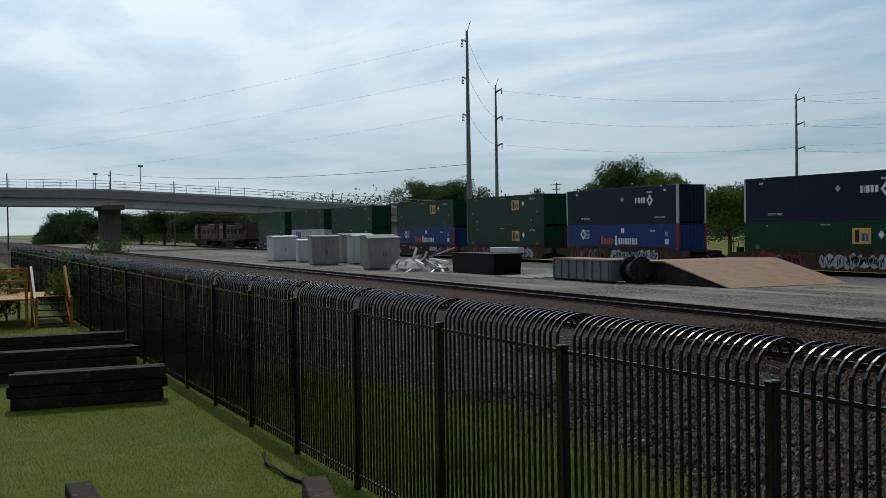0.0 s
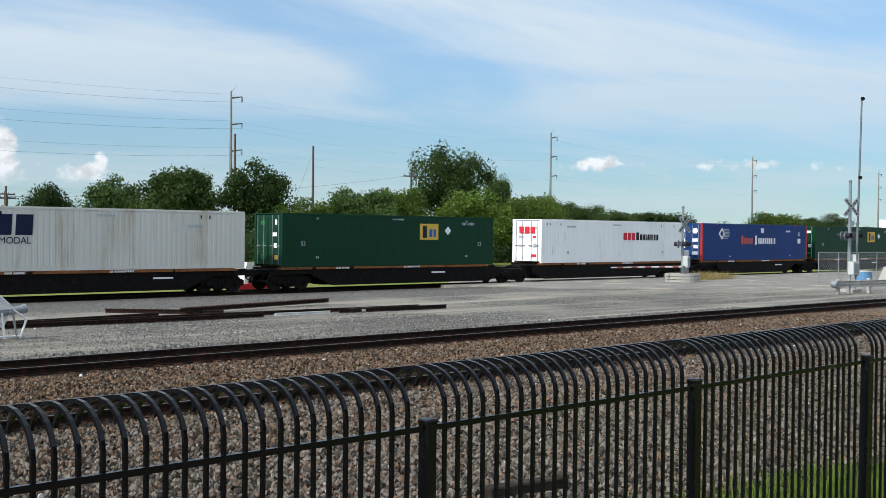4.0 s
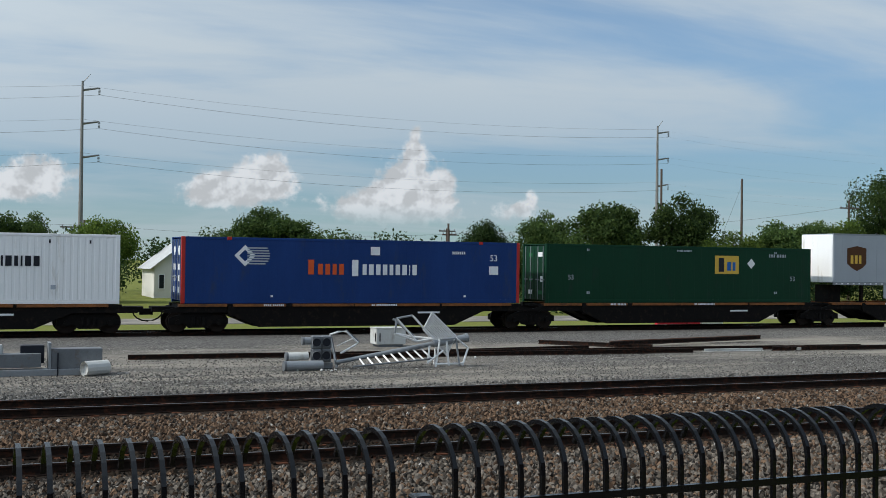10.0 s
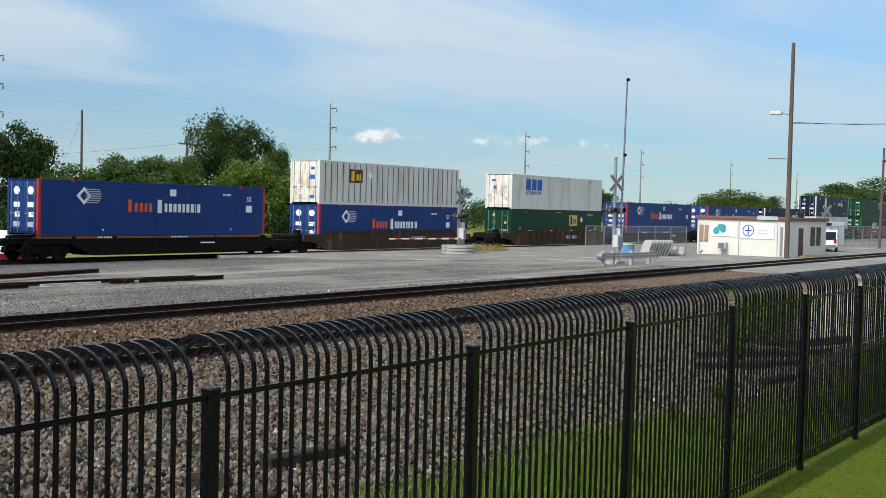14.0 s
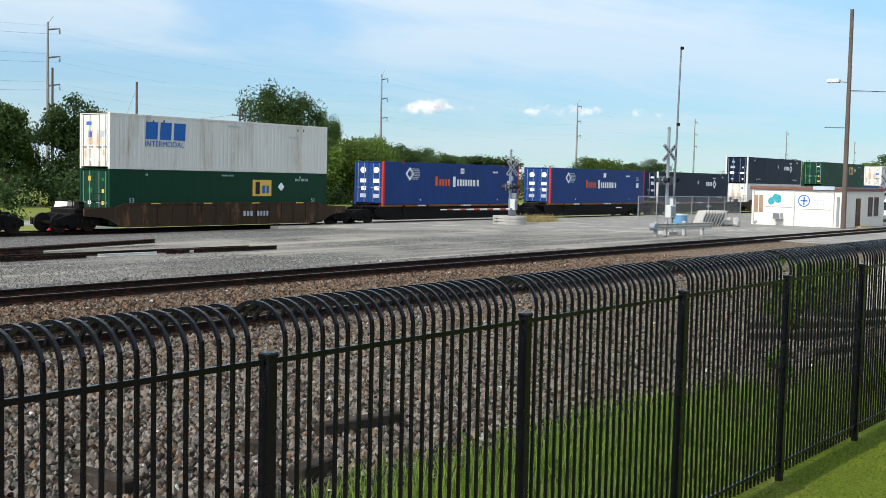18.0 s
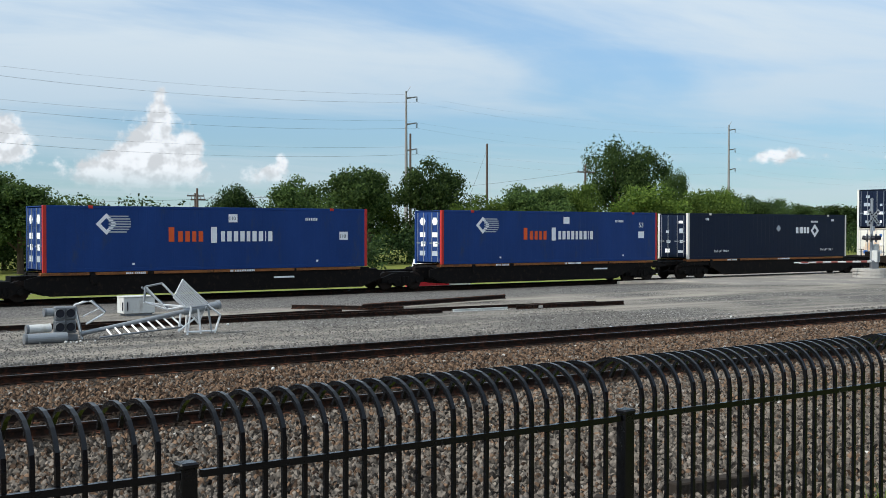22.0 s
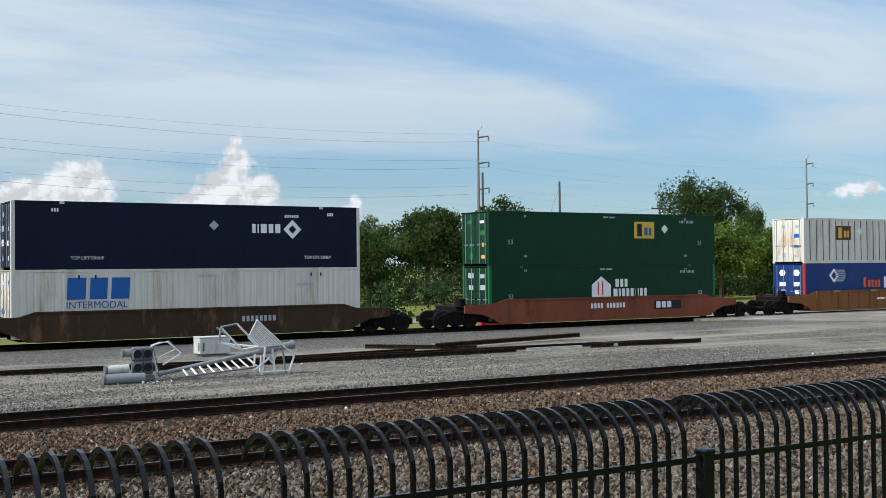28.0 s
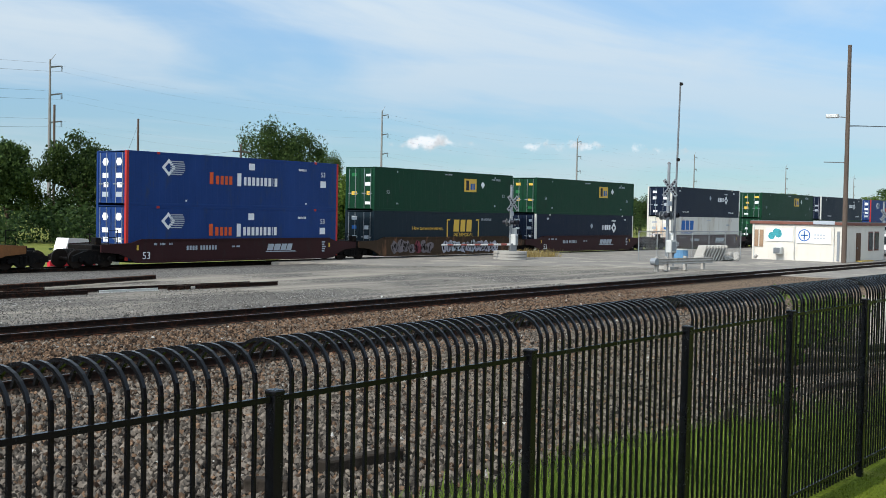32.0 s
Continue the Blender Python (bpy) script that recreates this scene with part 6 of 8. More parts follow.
# ---- overpass at the far end ----
def overpass():
    b = thing("road_overpass", "pale concrete road overpass with a railing and a pier", "bridge")
    ys = [-160, -60, 9, 25, 51, 77, 120, 220]
    zt = [13.0, 12.0, 10.4, 10.15, 8.75, 7.0, 4.4, 1.0]
    for k in range(len(ys) - 1):
        y0, y1, a, c = ys[k], ys[k + 1], zt[k], zt[k + 1]
        bm = bm_new()
        add_prism(bm, [(y0, a - 1.25), (y1, c - 1.25), (y1, c), (y0, a)], "x", -212, -199.6)
        d = part("deck", bm, M_PARAPET, b)
        bm = bm_new()
        add_prism(bm, [(y0, a - 2.6), (y1, c - 2.6), (y1, c - 1.25), (y0, a - 1.25)], "x", -211, -200.6)
        part("girder", bm, M_BRIDGE, b)
        bm = bm_new()
        add_prism(bm, [(y0, a), (y1, c), (y1, c + 0.35), (y0, a + 0.35)], "x", -200.0, -199.5)
        part("kerb", bm, M_BRIDGE, d)
        n = max(2, int((y1 - y0) / 2.4))
        for j in range(n):
            f = (j + 0.5) / n
            y, z = y0 + (y1 - y0) * f, a + (c - a) * f
            bm = bm_new()
            add_box(bm, -199.85, -199.75, y - 0.05, y + 0.05, z + 0.3, z + 1.75)
            if -20 < y < 120:
                part("railing_post", bm, M_GALV, d)
            else:
                bm.free()
        for h in (0.8, 1.28, 1.75):
            bm = bm_new()
            add_tube(bm, (-199.8, y0, a + h), (-199.8, y1, c + h), 0.045, n=5)
            part("railing_bar", bm, M_GALV, d)
    bm = bm_new()
    add_box(bm, -207, -203.8, 25.2, 28.7, -0.6, 7.6, bevel=0.15)
    add_box(bm, -211, -200.4, 25.0, 28.9, 6.9, 7.75, bevel=0.1)
    part("pier", bm, M_PIER_SHADED, b)
    bm = bm_new()
    add_box(bm, -207, -203.8, 78, 82, -0.6, 4.6, bevel=0.15)
    part("pier", bm, M_BRIDGE, b)
    for y, z in ((31.5, 11.6), (24, 10.2), (66, 7.6), (45, 9.1)):
        bm = bm_new()
        add_tube(bm, (-199.5, y, z), (-199.5, y, z + 2.7), 0.08, 0.05, 6)
        lp = part("lamp_mast", bm, M_GALV_D, b)
        if y < 32:
            bm = bm_new()
            add_box(bm, -199.7, -199.3, y - 0.4, y + 0.4, z + 2.6, z + 2.95, bevel=0.05)
            part("lamp_head", bm, M_GALV_D, lp)


overpass()


# ---- scrapped signal gear in the yard ----
def tube_part(name, p, q, r, material, parent, n=14, label="", hollow=True):
    bm = bm_new()
    add_tube(bm, p, q, r, n=n, caps=not hollow)
    if hollow:
        add_tube(bm, p, q, r * 0.86, n=n, caps=False)
        d = (Vector(q) - Vector(p)).normalized()
        add_tube(bm, Vector(p) + d * 0.1, Vector(p) + d * 0.11, r * 0.86, n=n)
        add_tube(bm, Vector(q) - d * 0.11, Vector(q) - d * 0.1, r * 0.86, n=n)
    return part(name, bm, material, parent, label)


def signal_gear():
    g = YARD
    y = 32.0
    rnd = random.Random(6)
    rack = thing("signal_bridge_frame", "dismantled galvanised signal gantry walkway lying on gravel", "scrap metal", pose(-10.6, y + 0.6, g))
    for z in (1.02, 1.5):
        tube_part("rail_tube", (0, 0, z), (6.1, 0, z + 0.02), 0.03, M_GALV, rack, 6, hollow=False)
    tube_part("rail_tube", (1.6, -0.1, 1.28), (5.6, -0.1, 1.42), 0.05, M_ALU, rack, 8, hollow=False)
    for k in range(13):
        x = k * 0.5
        tube_part("upright", (x, 0, 0.0 if k % 3 == 0 else 1.0), (x, 0, 1.5), 0.022, M_GALV, rack, 5, hollow=False)
    for k in range(3):
        tube_part("brace", (0.6 + k * 2, 0.1, 1.02), (1.4 + k * 2, 0.1, 1.48), 0.02, M_GALV, rack, 5, hollow=False)
    box_part("walkway_grating", (0, 6.1, 0.05, 0.6, 0.96, 1.0), M_GALV_D, rack)
    bm = bm_new()
    add_box(bm, 4.9, 5.5, -0.2, 0.0, 1.22, 1.30, bevel=0.01)
    part("white_bracket", bm, M_CABWHITE, rack)
    bm = bm_new()
    for k in range(7):
        add_box(bm, 1.05 + k * 0.08, 1.09 + k * 0.08, -0.3, -0.26, 1.1, 1.62)
    add_box(bm, 1.0, 1.65, -0.31, -0.25, 1.6, 1.65)
    add_box(bm, 1.0, 1.65, -0.31, -0.25, 1.06, 1.1)
    part("cage_guard", bm, M_GALV, rack)
    lamp = thing("white_lamp_case", "white lamp case lying on the walkway", "lamp", pose(-6.75, y + 0.3, g + 1.06))
    box_part("case", (0, 0.6, -0.1, 0.2, 0, 0.16), M_CABWHITE, lamp, bevel=0.03)
    box_part("hood", (-0.04, 0.64, -0.14, 0.24, 0.15, 0.2), M_CABWHITE, lamp, bevel=0.01)
    for xx in (-4.76, -5.25):
        fp = thing("frame_upright", "thin galvanised upright standing in the scrap", "scrap metal", pose(xx, y, g))
        tube_part("tube", (0, 0, 0), (0, 0, 1.46 if xx > -5 else 1.3), 0.026, M_GALV, fp, 6, hollow=False)
        tube_part("stay", (0, 0, 0.8), (0.3, 0.05, 1.2), 0.018, M_GALV, fp, 5, hollow=False)
    crate = thing("equipment_crate", "dark grey weathered steel equipment case on the ground", "crate", pose(-7.75, y - 0.35, g))
    box_part("case", (0, 2.3, 0, 1.1, 0.12, 0.98), mat("charcoal_case", (0.055, 0.056, 0.06), 0.7, 0.1, 0.25, 2, 30, 0.1, (0.11, 0.1, 0.1), 0.3), crate, bevel=0.03)
    box_part("skid", (0.1, 2.15, 0.1, 0.25, 0, 0.12), M_OLDWOOD, crate)
    box_part("skid", (0.1, 2.15, 0.85, 1.0, 0, 0.12), M_OLDWOOD, crate)
    for k, (x0, x1, yy, r, m) in enumerate(((-10.9, -6.9, 0.0, 0.12, M_ALU), (-9.4, -2.6, -0.35, 0.13, M_ALU), (-6.0, -2.0, 0.9, 0.17, M_GALV_D), (-9.2, -5.6, 1.6, 0.24, M_GALV), (-10.3, -3.6, -0.75, 0.08, M_GALV_D))):
        p = thing("steel_pipe", "galvanised steel mast pipe lying on the gravel", "pipe", pose(0, y + yy, g), group="mast pipes")
        tube_part("tube", (x0, 0, r), (x1, rnd.uniform(-0.15, 0.15), r), r, m, p)
        bm = bm_new()
        add_tube(bm, (x0 + 0.6, 0, r), (x0 + 0.75, 0, r), r * 1.25, n=14)
        part("flange", bm, M_GALV_D, p)
    mast = thing("signal_mast", "pale painted signal mast tube resting on blocks", "pipe", pose(0, y + 0.4, g), group="mast pipes")
    tube_part("tube", (-5.0, 0, 0.62), (-1.6, 0, 0.70), 0.19, M_CABWHITE, mast)
    tube_part("tube", (-1.8, 0, 0.62), (-1.3, 0, 0.62), 0.11, M_GALV, mast)
    box_part("base_plate", (-2.7, -2.62, -0.24, 0.24, 0.42, 0.88), M_GALV_D, mast)
    box_part("support_block", (-4.4, -4.1, -0.3, 0.3, 0, 0.46), M_OLDWOOD, mast)
    box_part("support_block", (-2.2, -1.9, -0.3, 0.3, 0, 0.5), M_OLDWOOD, mast)
    bm = bm_new()
    add_prism(bm, [(-1.9, 0.62), (-1.0, 0.62), (-1.05, 0.86), (-1.75, 0.86)], "y", -0.1, 0.5)
    part("hood", bm, M_CABWHITE, mast)
    jb = thing("junction_box", "grey steel junction box leaning on a pipe", "box", pose(-4.15, y - 1.15, g, 0, 0, 0))
    box_part("body", (0, 0.55, 0, 0.3, 0, 0.52), M_GALV_D, jb, bevel=0.02)
    box_part("lid", (-0.01, 0.56, -0.02, 0.0, 0.02, 0.5), M_GALV_D, jb)
    post = thing("frame_upright", "thin galvanised upright standing in the scrap", "scrap metal", pose(-6.85, y - 0.6, g))
    tube_part("tube", (0, 0, 0), (0, 0, 1.55), 0.03, M_GALV, post, 6, hollow=False)
    post = thing("frame_upright", "thin galvanised upright standing in the scrap", "scrap metal", pose(-2.55, y - 0.7, g))
    tube_part("tube", (0, 0, 0), (0, 0, 0.85), 0.035, M_GALV_D, post, 6, hollow=False)
    for k in range(5):
        hp = thing("bent_tube", "bent galvanised handrail tube in the scrap heap", "scrap metal", pose(-10.9 + k * 0.32, y + 0.2 + 0.15 * k, g, 0, 0, 20 * k), group="bent tubes")
        bm = bm_new()
        add_path(bm, [(0, 0, 0), (0.05, 0, 0.5), (0.25, 0, 0.75), (0.5, 0, 0.72)], 0.025, 6)
        part("tube", bm, M_GALV, hp)
    dr = thing("signal_door", "blue-grey steel cabinet door propped upright", "scrap metal", pose(-9.35, y - 0.1, g, 0, 0, 12))
    box_part("panel", (0, 0.75, 0, 0.05, 0, 1.0), M_GALV_D, dr, bevel=0.01)
    box_part("edge", (0.28, 0.34, -0.02, 0.0, 0.1, 0.95), M_GALV, dr)
    for k in range(60):
        x0, L = rnd.uniform(-10.9, -3.2), rnd.uniform(0.5, 2.6)
        yy, zz = y + rnd.uniform(-1.25, 1.1), rnd.choice((0.03, 0.03, 0.05, 0.3, 0.45))
        rod = thing("loose_rod", rnd.choice(("thin galvanised rod lying in the scrap heap", "dark iron rod lying in the scrap heap")), "rod", pose(x0, yy, g + zz, 0, rnd.uniform(-9, 9) if zz > 0.1 else rnd.uniform(-1, 0), rnd.uniform(-14, 14)), group="loose rods")
        m = M_BLACK if rod["label"].startswith("dark") else rnd.choice((M_GALV, M_ALU, M_GALV_D))
        tube_part("bar", (0, 0, 0), (min(L, -2.2 - x0), 0, 0), rnd.uniform(0.014, 0.035), m, rod, 6, hollow=False)
    for k in range(24):
        x0 = rnd.uniform(-10.6, -2.6)
        cl = thing("clamp_bracket", "small steel clamp bracket among the pipes", "bracket", pose(x0, y + rnd.uniform(-1.0, 0.9), g, 0, 0, rnd.uniform(-40, 40)), group="clamp brackets")
        hgt = rnd.uniform(0.18, 0.62)
        box_part("plate", (0, 0.05, 0, 0.3, 0, hgt), rnd.choice((M_GALV, M_GALV_D, M_BLACK)), cl)
        box_part("foot", (-0.12, 0.18, 0, 0.3, 0, 0.03), M_GALV_D, cl)
    # long trunking with fittings on it
    tk = thing("cable_trunking", "grey galvanised cable trunking with loose fittings beside it", "trunking", pose(-2.05, y - 0.3, g))
    box_part("channel", (0, 3.9, 0, 0.5, 0.22, 0.58), M_GALV_D, tk, bevel=0.01)
    box_part("channel", (0.1, 5.1, -0.08, 0.4, 0.0, 0.17), M_GALV, tk, bevel=0.01)
    for x in (0.7, 2.4, 4.3):
        box_part("strap", (x, x + 0.03, -0.10, 0.52, 0.0, 0.6), M_KDECAL, tk)
    box_part("end_channel", (4.15, 5.45, -0.02, 0.5, 0.06, 0.70), M_GALV_D, tk, bevel=0.01)
    box_part("end_plate", (4.08, 4.15, -0.06, 0.54, 0.0, 0.86), M_GALV, tk)
    tube_part("pipe_end", (4.95, -0.45, 0.2), (5.55, -0.1, 0.2), 0.2, M_CABWHITE, tk)
    for x, w, h in ((1.05, 0.4, 0.44), (1.55, 0.35, 0.42)):
        wb = thing("white_junction_box", "small white plastic box standing on the trunking", "box", pose(-2.05 + x, y + 0.0, g + 0.58, 0, 0, 8), group="white boxes")
        box_part("body", (0, w, -0.18, 0.18, 0, h), M_CABWHITE, wb, bevel=0.02)
    cp = thing("round_cap", "low white round cap set on the trunking", "cap", pose(0.45, y + 0.2, g + 0.3))
    bm = bm_new()
    add_tube(bm, (0, 0, 0.0), (0, 0, 0.5), 0.55, 0.46, 20)
    part("dome", bm, M_CABWHITE, cp)
    bb = thing("black_box", "small black box on the trunking", "box", pose(1.35, y + 0.2, g + 0.3))
    box_part("body", (0, 0.6, -0.2, 0.2, 0, 0.48), M_KDECAL, bb, bevel=0.02)
    # crumpled crossing-signal ladder and basket
    lad = thing("crossing_ladder", "collapsed aluminium signal ladder and maintenance basket on gravel", "ladder", pose(0, 31.6, g))
    Z = -g
    bm = bm_new()
    add_tube(bm, (9.9, 0.05, Z + 0.04), (12.9, 0.0, Z + 0.53), 0.06, 0.075, 12)
    add_tube(bm, (12.9, 0.0, Z + 0.53), (13.95, -0.02, Z + 0.70), 0.11, n=14)
    add_tube(bm, (13.93, -0.02, Z + 0.695), (14.02, -0.02, Z + 0.71), 0.135, n=14)
    part("mast", bm, M_GALV, lad)
    lo0, lo1, up0, up1 = Vector((10.3, -0.32, Z - 0.06)), Vector((12.8, -0.32, Z + 0.12)), Vector((10.35, 0.0, Z + 0.10)), Vector((12.62, 0.0, Z + 0.43))
    for p, q in ((lo0, lo1), (up0, up1)):
        tube_part("ladder_side", p, q, 0.03, M_GALV_D, lad, 6, hollow=False)
    for k in range(9):
        f = 0.14 + 0.84 * k / 8
        p, q = lo0.lerp(lo1, f), up0.lerp(up1, f - 0.03)
        tube_part("rung", p, q, 0.027, M_ALU, lad, 6, hollow=False)
    bm = bm_new()
    P = [Vector((12.76, -0.25, Z + 1.49)), Vector((13.58, -0.15, Z + 0.77)), Vector((13.38, 0.05, Z + 0.16)), Vector((12.56, -0.05, Z + 0.97))]
    for u in range(14):
        for w in range(11):
            cell = []
            for a, b in ((u + 0.06, w + 0.06), (u + 0.90, w + 0.06), (u + 0.90, w + 0.88), (u + 0.06, w + 0.88)):
                a, b = a / 14, b / 11
                cell.append(P[0].lerp(P[1], a).lerp(P[3].lerp(P[2], a), b))
            bm.faces.new([bm.verts.new(c) for c in cell])
    for a, b in ((0, 1), (1, 2), (2, 3), (3, 0)):
        add_tube(bm, P[a], P[b], 0.022, n=5)
    for u in range(1, 14):
        add_tube(bm, P[0].lerp(P[1], u / 14), P[3].lerp(P[2], u / 14), 0.006, n=3)
    bmesh.ops.solidify(bm, geom=[f for f in bm.faces if len(f.verts) == 4 and f.calc_area() > 0.002][:154], thickness=0.004)
    part("basket_floor", bm, M_MESHPANEL, lad, "perforated white grating")
    F1, F2, F3, F4, F5 = (11.63, -0.3, Z + 1.32), (12.12, -0.3, Z + 1.40), (12.8, -0.3, Z + 0.71), (12.26, -0.3, Z + 0.64), (11.58, -0.3, Z + 0.88)
    F6 = (12.10, -0.2, Z + 0.78)
    frame_pts = [(F1, F2), (F2, F3), (F1, F4), (F4, F3), (F1, F5), (F5, F4), (F5, F6), (F6, F3), ((11.7, 0.2, Z + 1.28), (12.5, 0.2, Z + 0.66)),
                 ((12.68, -0.3, Z + 0.5), (12.62, -0.3, Z - 0.02)), ((12.98, -0.35, Z + 0.68), (12.86, -0.35, Z - 0.12)), ((13.2, -0.35, Z + 0.62), (13.28, -0.35, Z - 0.1)), ((13.5, -0.35, Z + 0.72), (13.62, -0.35, Z - 0.10)),
                 ((13.5, -0.35, Z + 0.72), (13.92, -0.3, Z + 0.42)), ((13.92, -0.3, Z + 0.42), (13.72, -0.35, Z - 0.10)), ((12.62, -0.35, Z + 0.02), (13.1, -0.35, Z + 0.36)), ((12.98, -0.35, Z + 0.68), (13.5, -0.35, Z + 0.72)), ((12.86, -0.35, Z - 0.04), (13.72, -0.35, Z - 0.04)), ((13.1, 0.2, Z + 0.7), (13.05, 0.25, Z - 0.1))]
    for k, (p, q) in enumerate(frame_pts):
        tube_part("frame_tube", p, q, 0.031, M_ALU if k % 4 else M_GALV, lad, 6, hollow=False)
    bent = thing("bent_guard_hoop", "bent aluminium guard hoop leaning on the scrap", "scrap metal", pose(0, 31.75, g))
    for dy, dx in ((0.0, 0.0), (0.3, 0.12)):
        A, B, C, D = (9.74 + dx, dy, Z + 0.84), (10.22 + dx, dy, Z + 0.93), (10.6 + dx, dy, Z + 0.6), (10.07 + dx, dy, Z + 0.29)
        bm = bm_new()
        add_path(bm, [A, ((A[0] + B[0]) / 2, dy, A[2] + 0.07), B, C, (C[0] - 0.06, dy, C[2] - 0.06), D], 0.029, 6)
        add_path(bm, [(9.95 + dx, dy, Z - 0.12), A], 0.029, 6)
        part("hoop", bm, M_ALU if dy == 0 else M_GALV_D, bent)
    tube_part("cross_tube", (9.95, 0, Z + 0.5), (10.45, 0, Z + 0.72), 0.018, M_ALU, bent, 6, hollow=False)
    for k, (x, z) in enumerate(((9.31, 0.24), (9.60, 0.24), (9.31, 0.62), (9.60, 0.62))):
        sg = thing("signal_lamp_unit", "grey round signal lamp housing with a dark lens", "signal lamp", pose(x, 31.6, z - 0.18, 0, 0, -8), group="scrapped signal lamps")
        bm = bm_new()
        add_box(bm, -0.145, 0.145, 0.0, 0.28, 0.0, 0.375, bevel=0.03)
        part("housing", bm, M_GALV_D, sg)
        bm = bm_new()
        add_tube(bm, (0, -0.012, 0.19), (0, -0.004, 0.19), 0.115, n=18)
        part("lens", bm, M_KDECAL, sg)
        bm = bm_new()
        add_tube(bm, (0, -0.05, 0.19), (0, 0.0, 0.19), 0.128, n=18, caps=False)
        part("rim", bm, M_GALV, sg)
    for x0, x1, yy, z0, z1, r, m in ((8.29, 9.40, -0.3, 0.0, 0.0, 0.14, M_GALV), (8.42, 9.05, 0.0, 0.235, 0.25, 0.12, M_CABWHITE), (8.95, 9.17, 0.2, 0.66, 0.66, 0.11, M_GALV)):
        c = thing("cylinder_tank", "dull grey steel cylinder lying on its side", "cylinder", pose(0, 31.6 + yy, 0), group="scrap cylinders")
        tube_part("shell", (x0, 0, z0), (x1, 0, z1), r, m, c, 18)
        tube_part("end_ring", (x0 - 0.03, 0, z0), (x0 + 0.04, 0, z0), r * 1.08, M_GALV_D, c, 18, hollow=False)
    bz = thing("tank_bracket", "grey steel bracket plate under the lamp housings", "bracket", pose(9.0, 31.62, g))
    box_part("plate", (0, 0.8, 0, 0.3, 0, 0.17), M_GALV_D, bz, bevel=0.02)
    bm = bm_new()
    rr = random.Random(3)
    for k in range(9):
        bmesh.ops.create_icosphere(bm, subdivisions=1, radius=rr.uniform(0.02, 0.05), matrix=Matrix.Translation((9.1 + rr.uniform(-0.5, 1.0), 30.95 + rr.uniform(-0.1, 0.3), g + 0.02)))
    tagged(part("broken_plaster", bm, M_CABWHITE), "small white broken pieces on the gravel", "debris", kind="stuff")
    wb = thing("white_relay_case", "white sheet-metal relay case standing on gravel", "box", pose(13.8, 39.3, g))
    box_part("case", (0, 1.15, 0, 0.7, 0.08, 0.66), M_CABWHITE, wb, bevel=0.02)
    box_part("lid", (-0.02, 1.17, -0.02, 0.72, 0.66, 0.70), M_CABWHITE, wb, bevel=0.01)
    box_part("plinth", (0.1, 1.05, 0.05, 0.65, 0, 0.08), M_GALV_D, wb)
    for x in (-0.06, 0.12):
        box_part("handle", (x, x + 0.03, -0.04, 0.0, 0.2, 0.5), M_KDECAL, wb)


signal_gear()


# ---- loose rails and the unused siding ----
def loose_rail(x0, y0, x1, y1, z=None, material=M_RAIL, h=0.16, name="loose_rail", label="rusty length of rail lying on the gravel"):
    L = math.hypot(x1 - x0, y1 - y0)
    r = thing(name, label, "rail", pose(x0, y0, YARD if z is None else z, 0, 0, math.degrees(math.atan2(y1 - y0, x1 - x0))), group="loose rails")
    bm = bm_new()
    add_prism(bm, [(p[0], p[1] * h / 0.17 + h) for p in rail_outline(0, 0)], "x", 0, L)
    part("bar", bm, material, r)


loose_rail(4.6, 36.0, 32.0, 34.6)
loose_rail(10.5, 34.9, 24.0, 34.2)
loose_rail(13.2, 35.6, 21.0, 36.4)
loose_rail(20.5, 39.4, 23.6, 36.2)
loose_rail(22.0, 36.6, 30.4, 38.6, YARD + 0.1)
loose_rail(22.3, 37.0, 30.6, 38.9, YARD + 0.1, M_PLATE)
loose_rail(27.5, 34.2, 33.0, 34.0)
loose_rail(24.7, 34.5, 27.2, 34.4, None, M_CABWHITE, 0.1, "white_pipe", "thin white pipe lying on gravel")
frog = thing("switch_part", "rusty switch casting lying on gravel", "scrap metal", pose(28.0, 34.4, YARD))
for k in range(5):
    box_part("casting", (k * 0.28, k * 0.28 + 0.2, -0.3, 0.3, 0, 0.12 + 0.05 * (k % 2)), M_CONC if k == 2 else M_RAIL, frog, bevel=0.02)
rk = thing("white_stone", "white stone on the ballast edge", "stone", pose(11.2, 22.4, -0.09))
bm = bm_new()
bmesh.ops.create_icosphere(bm, subdivisions=2, radius=0.042)
for v in bm.verts:
    v.co *= 1 + 0.3 * noise.noise(v.co * 9)
part("stone", bm, M_CABWHITE, rk)
for x, y in ((15.2, 33.6), (-2.0, 22.0), (24.6, 25.9), (31.0, 26.6)):
    copy_thing(rk, pose(x, y, -0.08, 20, 40, x * 30))
# dark timbers that lie in the ballast behind the fence
for x, y, L, a in ((9.95, 9.4, 1.25, -8), (8.75, 9.45, 0.5, -50), (8.3, 8.15, 0.6, 12), (6.85, 9.75, 0.75, -85), (21.9, 8.9, 2.0, -32), (22.6, 8.2, 1.7, -24), (20.4, 7.05, 0.9, -18), (27.4, 8.75, 2.4, -16), (23.6, 9.6, 2.6, -38), (24.8, 8.6, 2.0, -30), (15.55, 6.65, 0.34, 20)):
    tb = thing("old_timber", "dark rotten timber lying in the ballast", "timber", pose(x, y, ground_height(y) + 0.01, 0, 0, a), group="old timbers")
    box_part("beam", (0, L, -0.1, 0.1, -0.03, 0.15 if L > 0.4 else 0.3), M_OLDWOOD, tb, bevel=0.02)

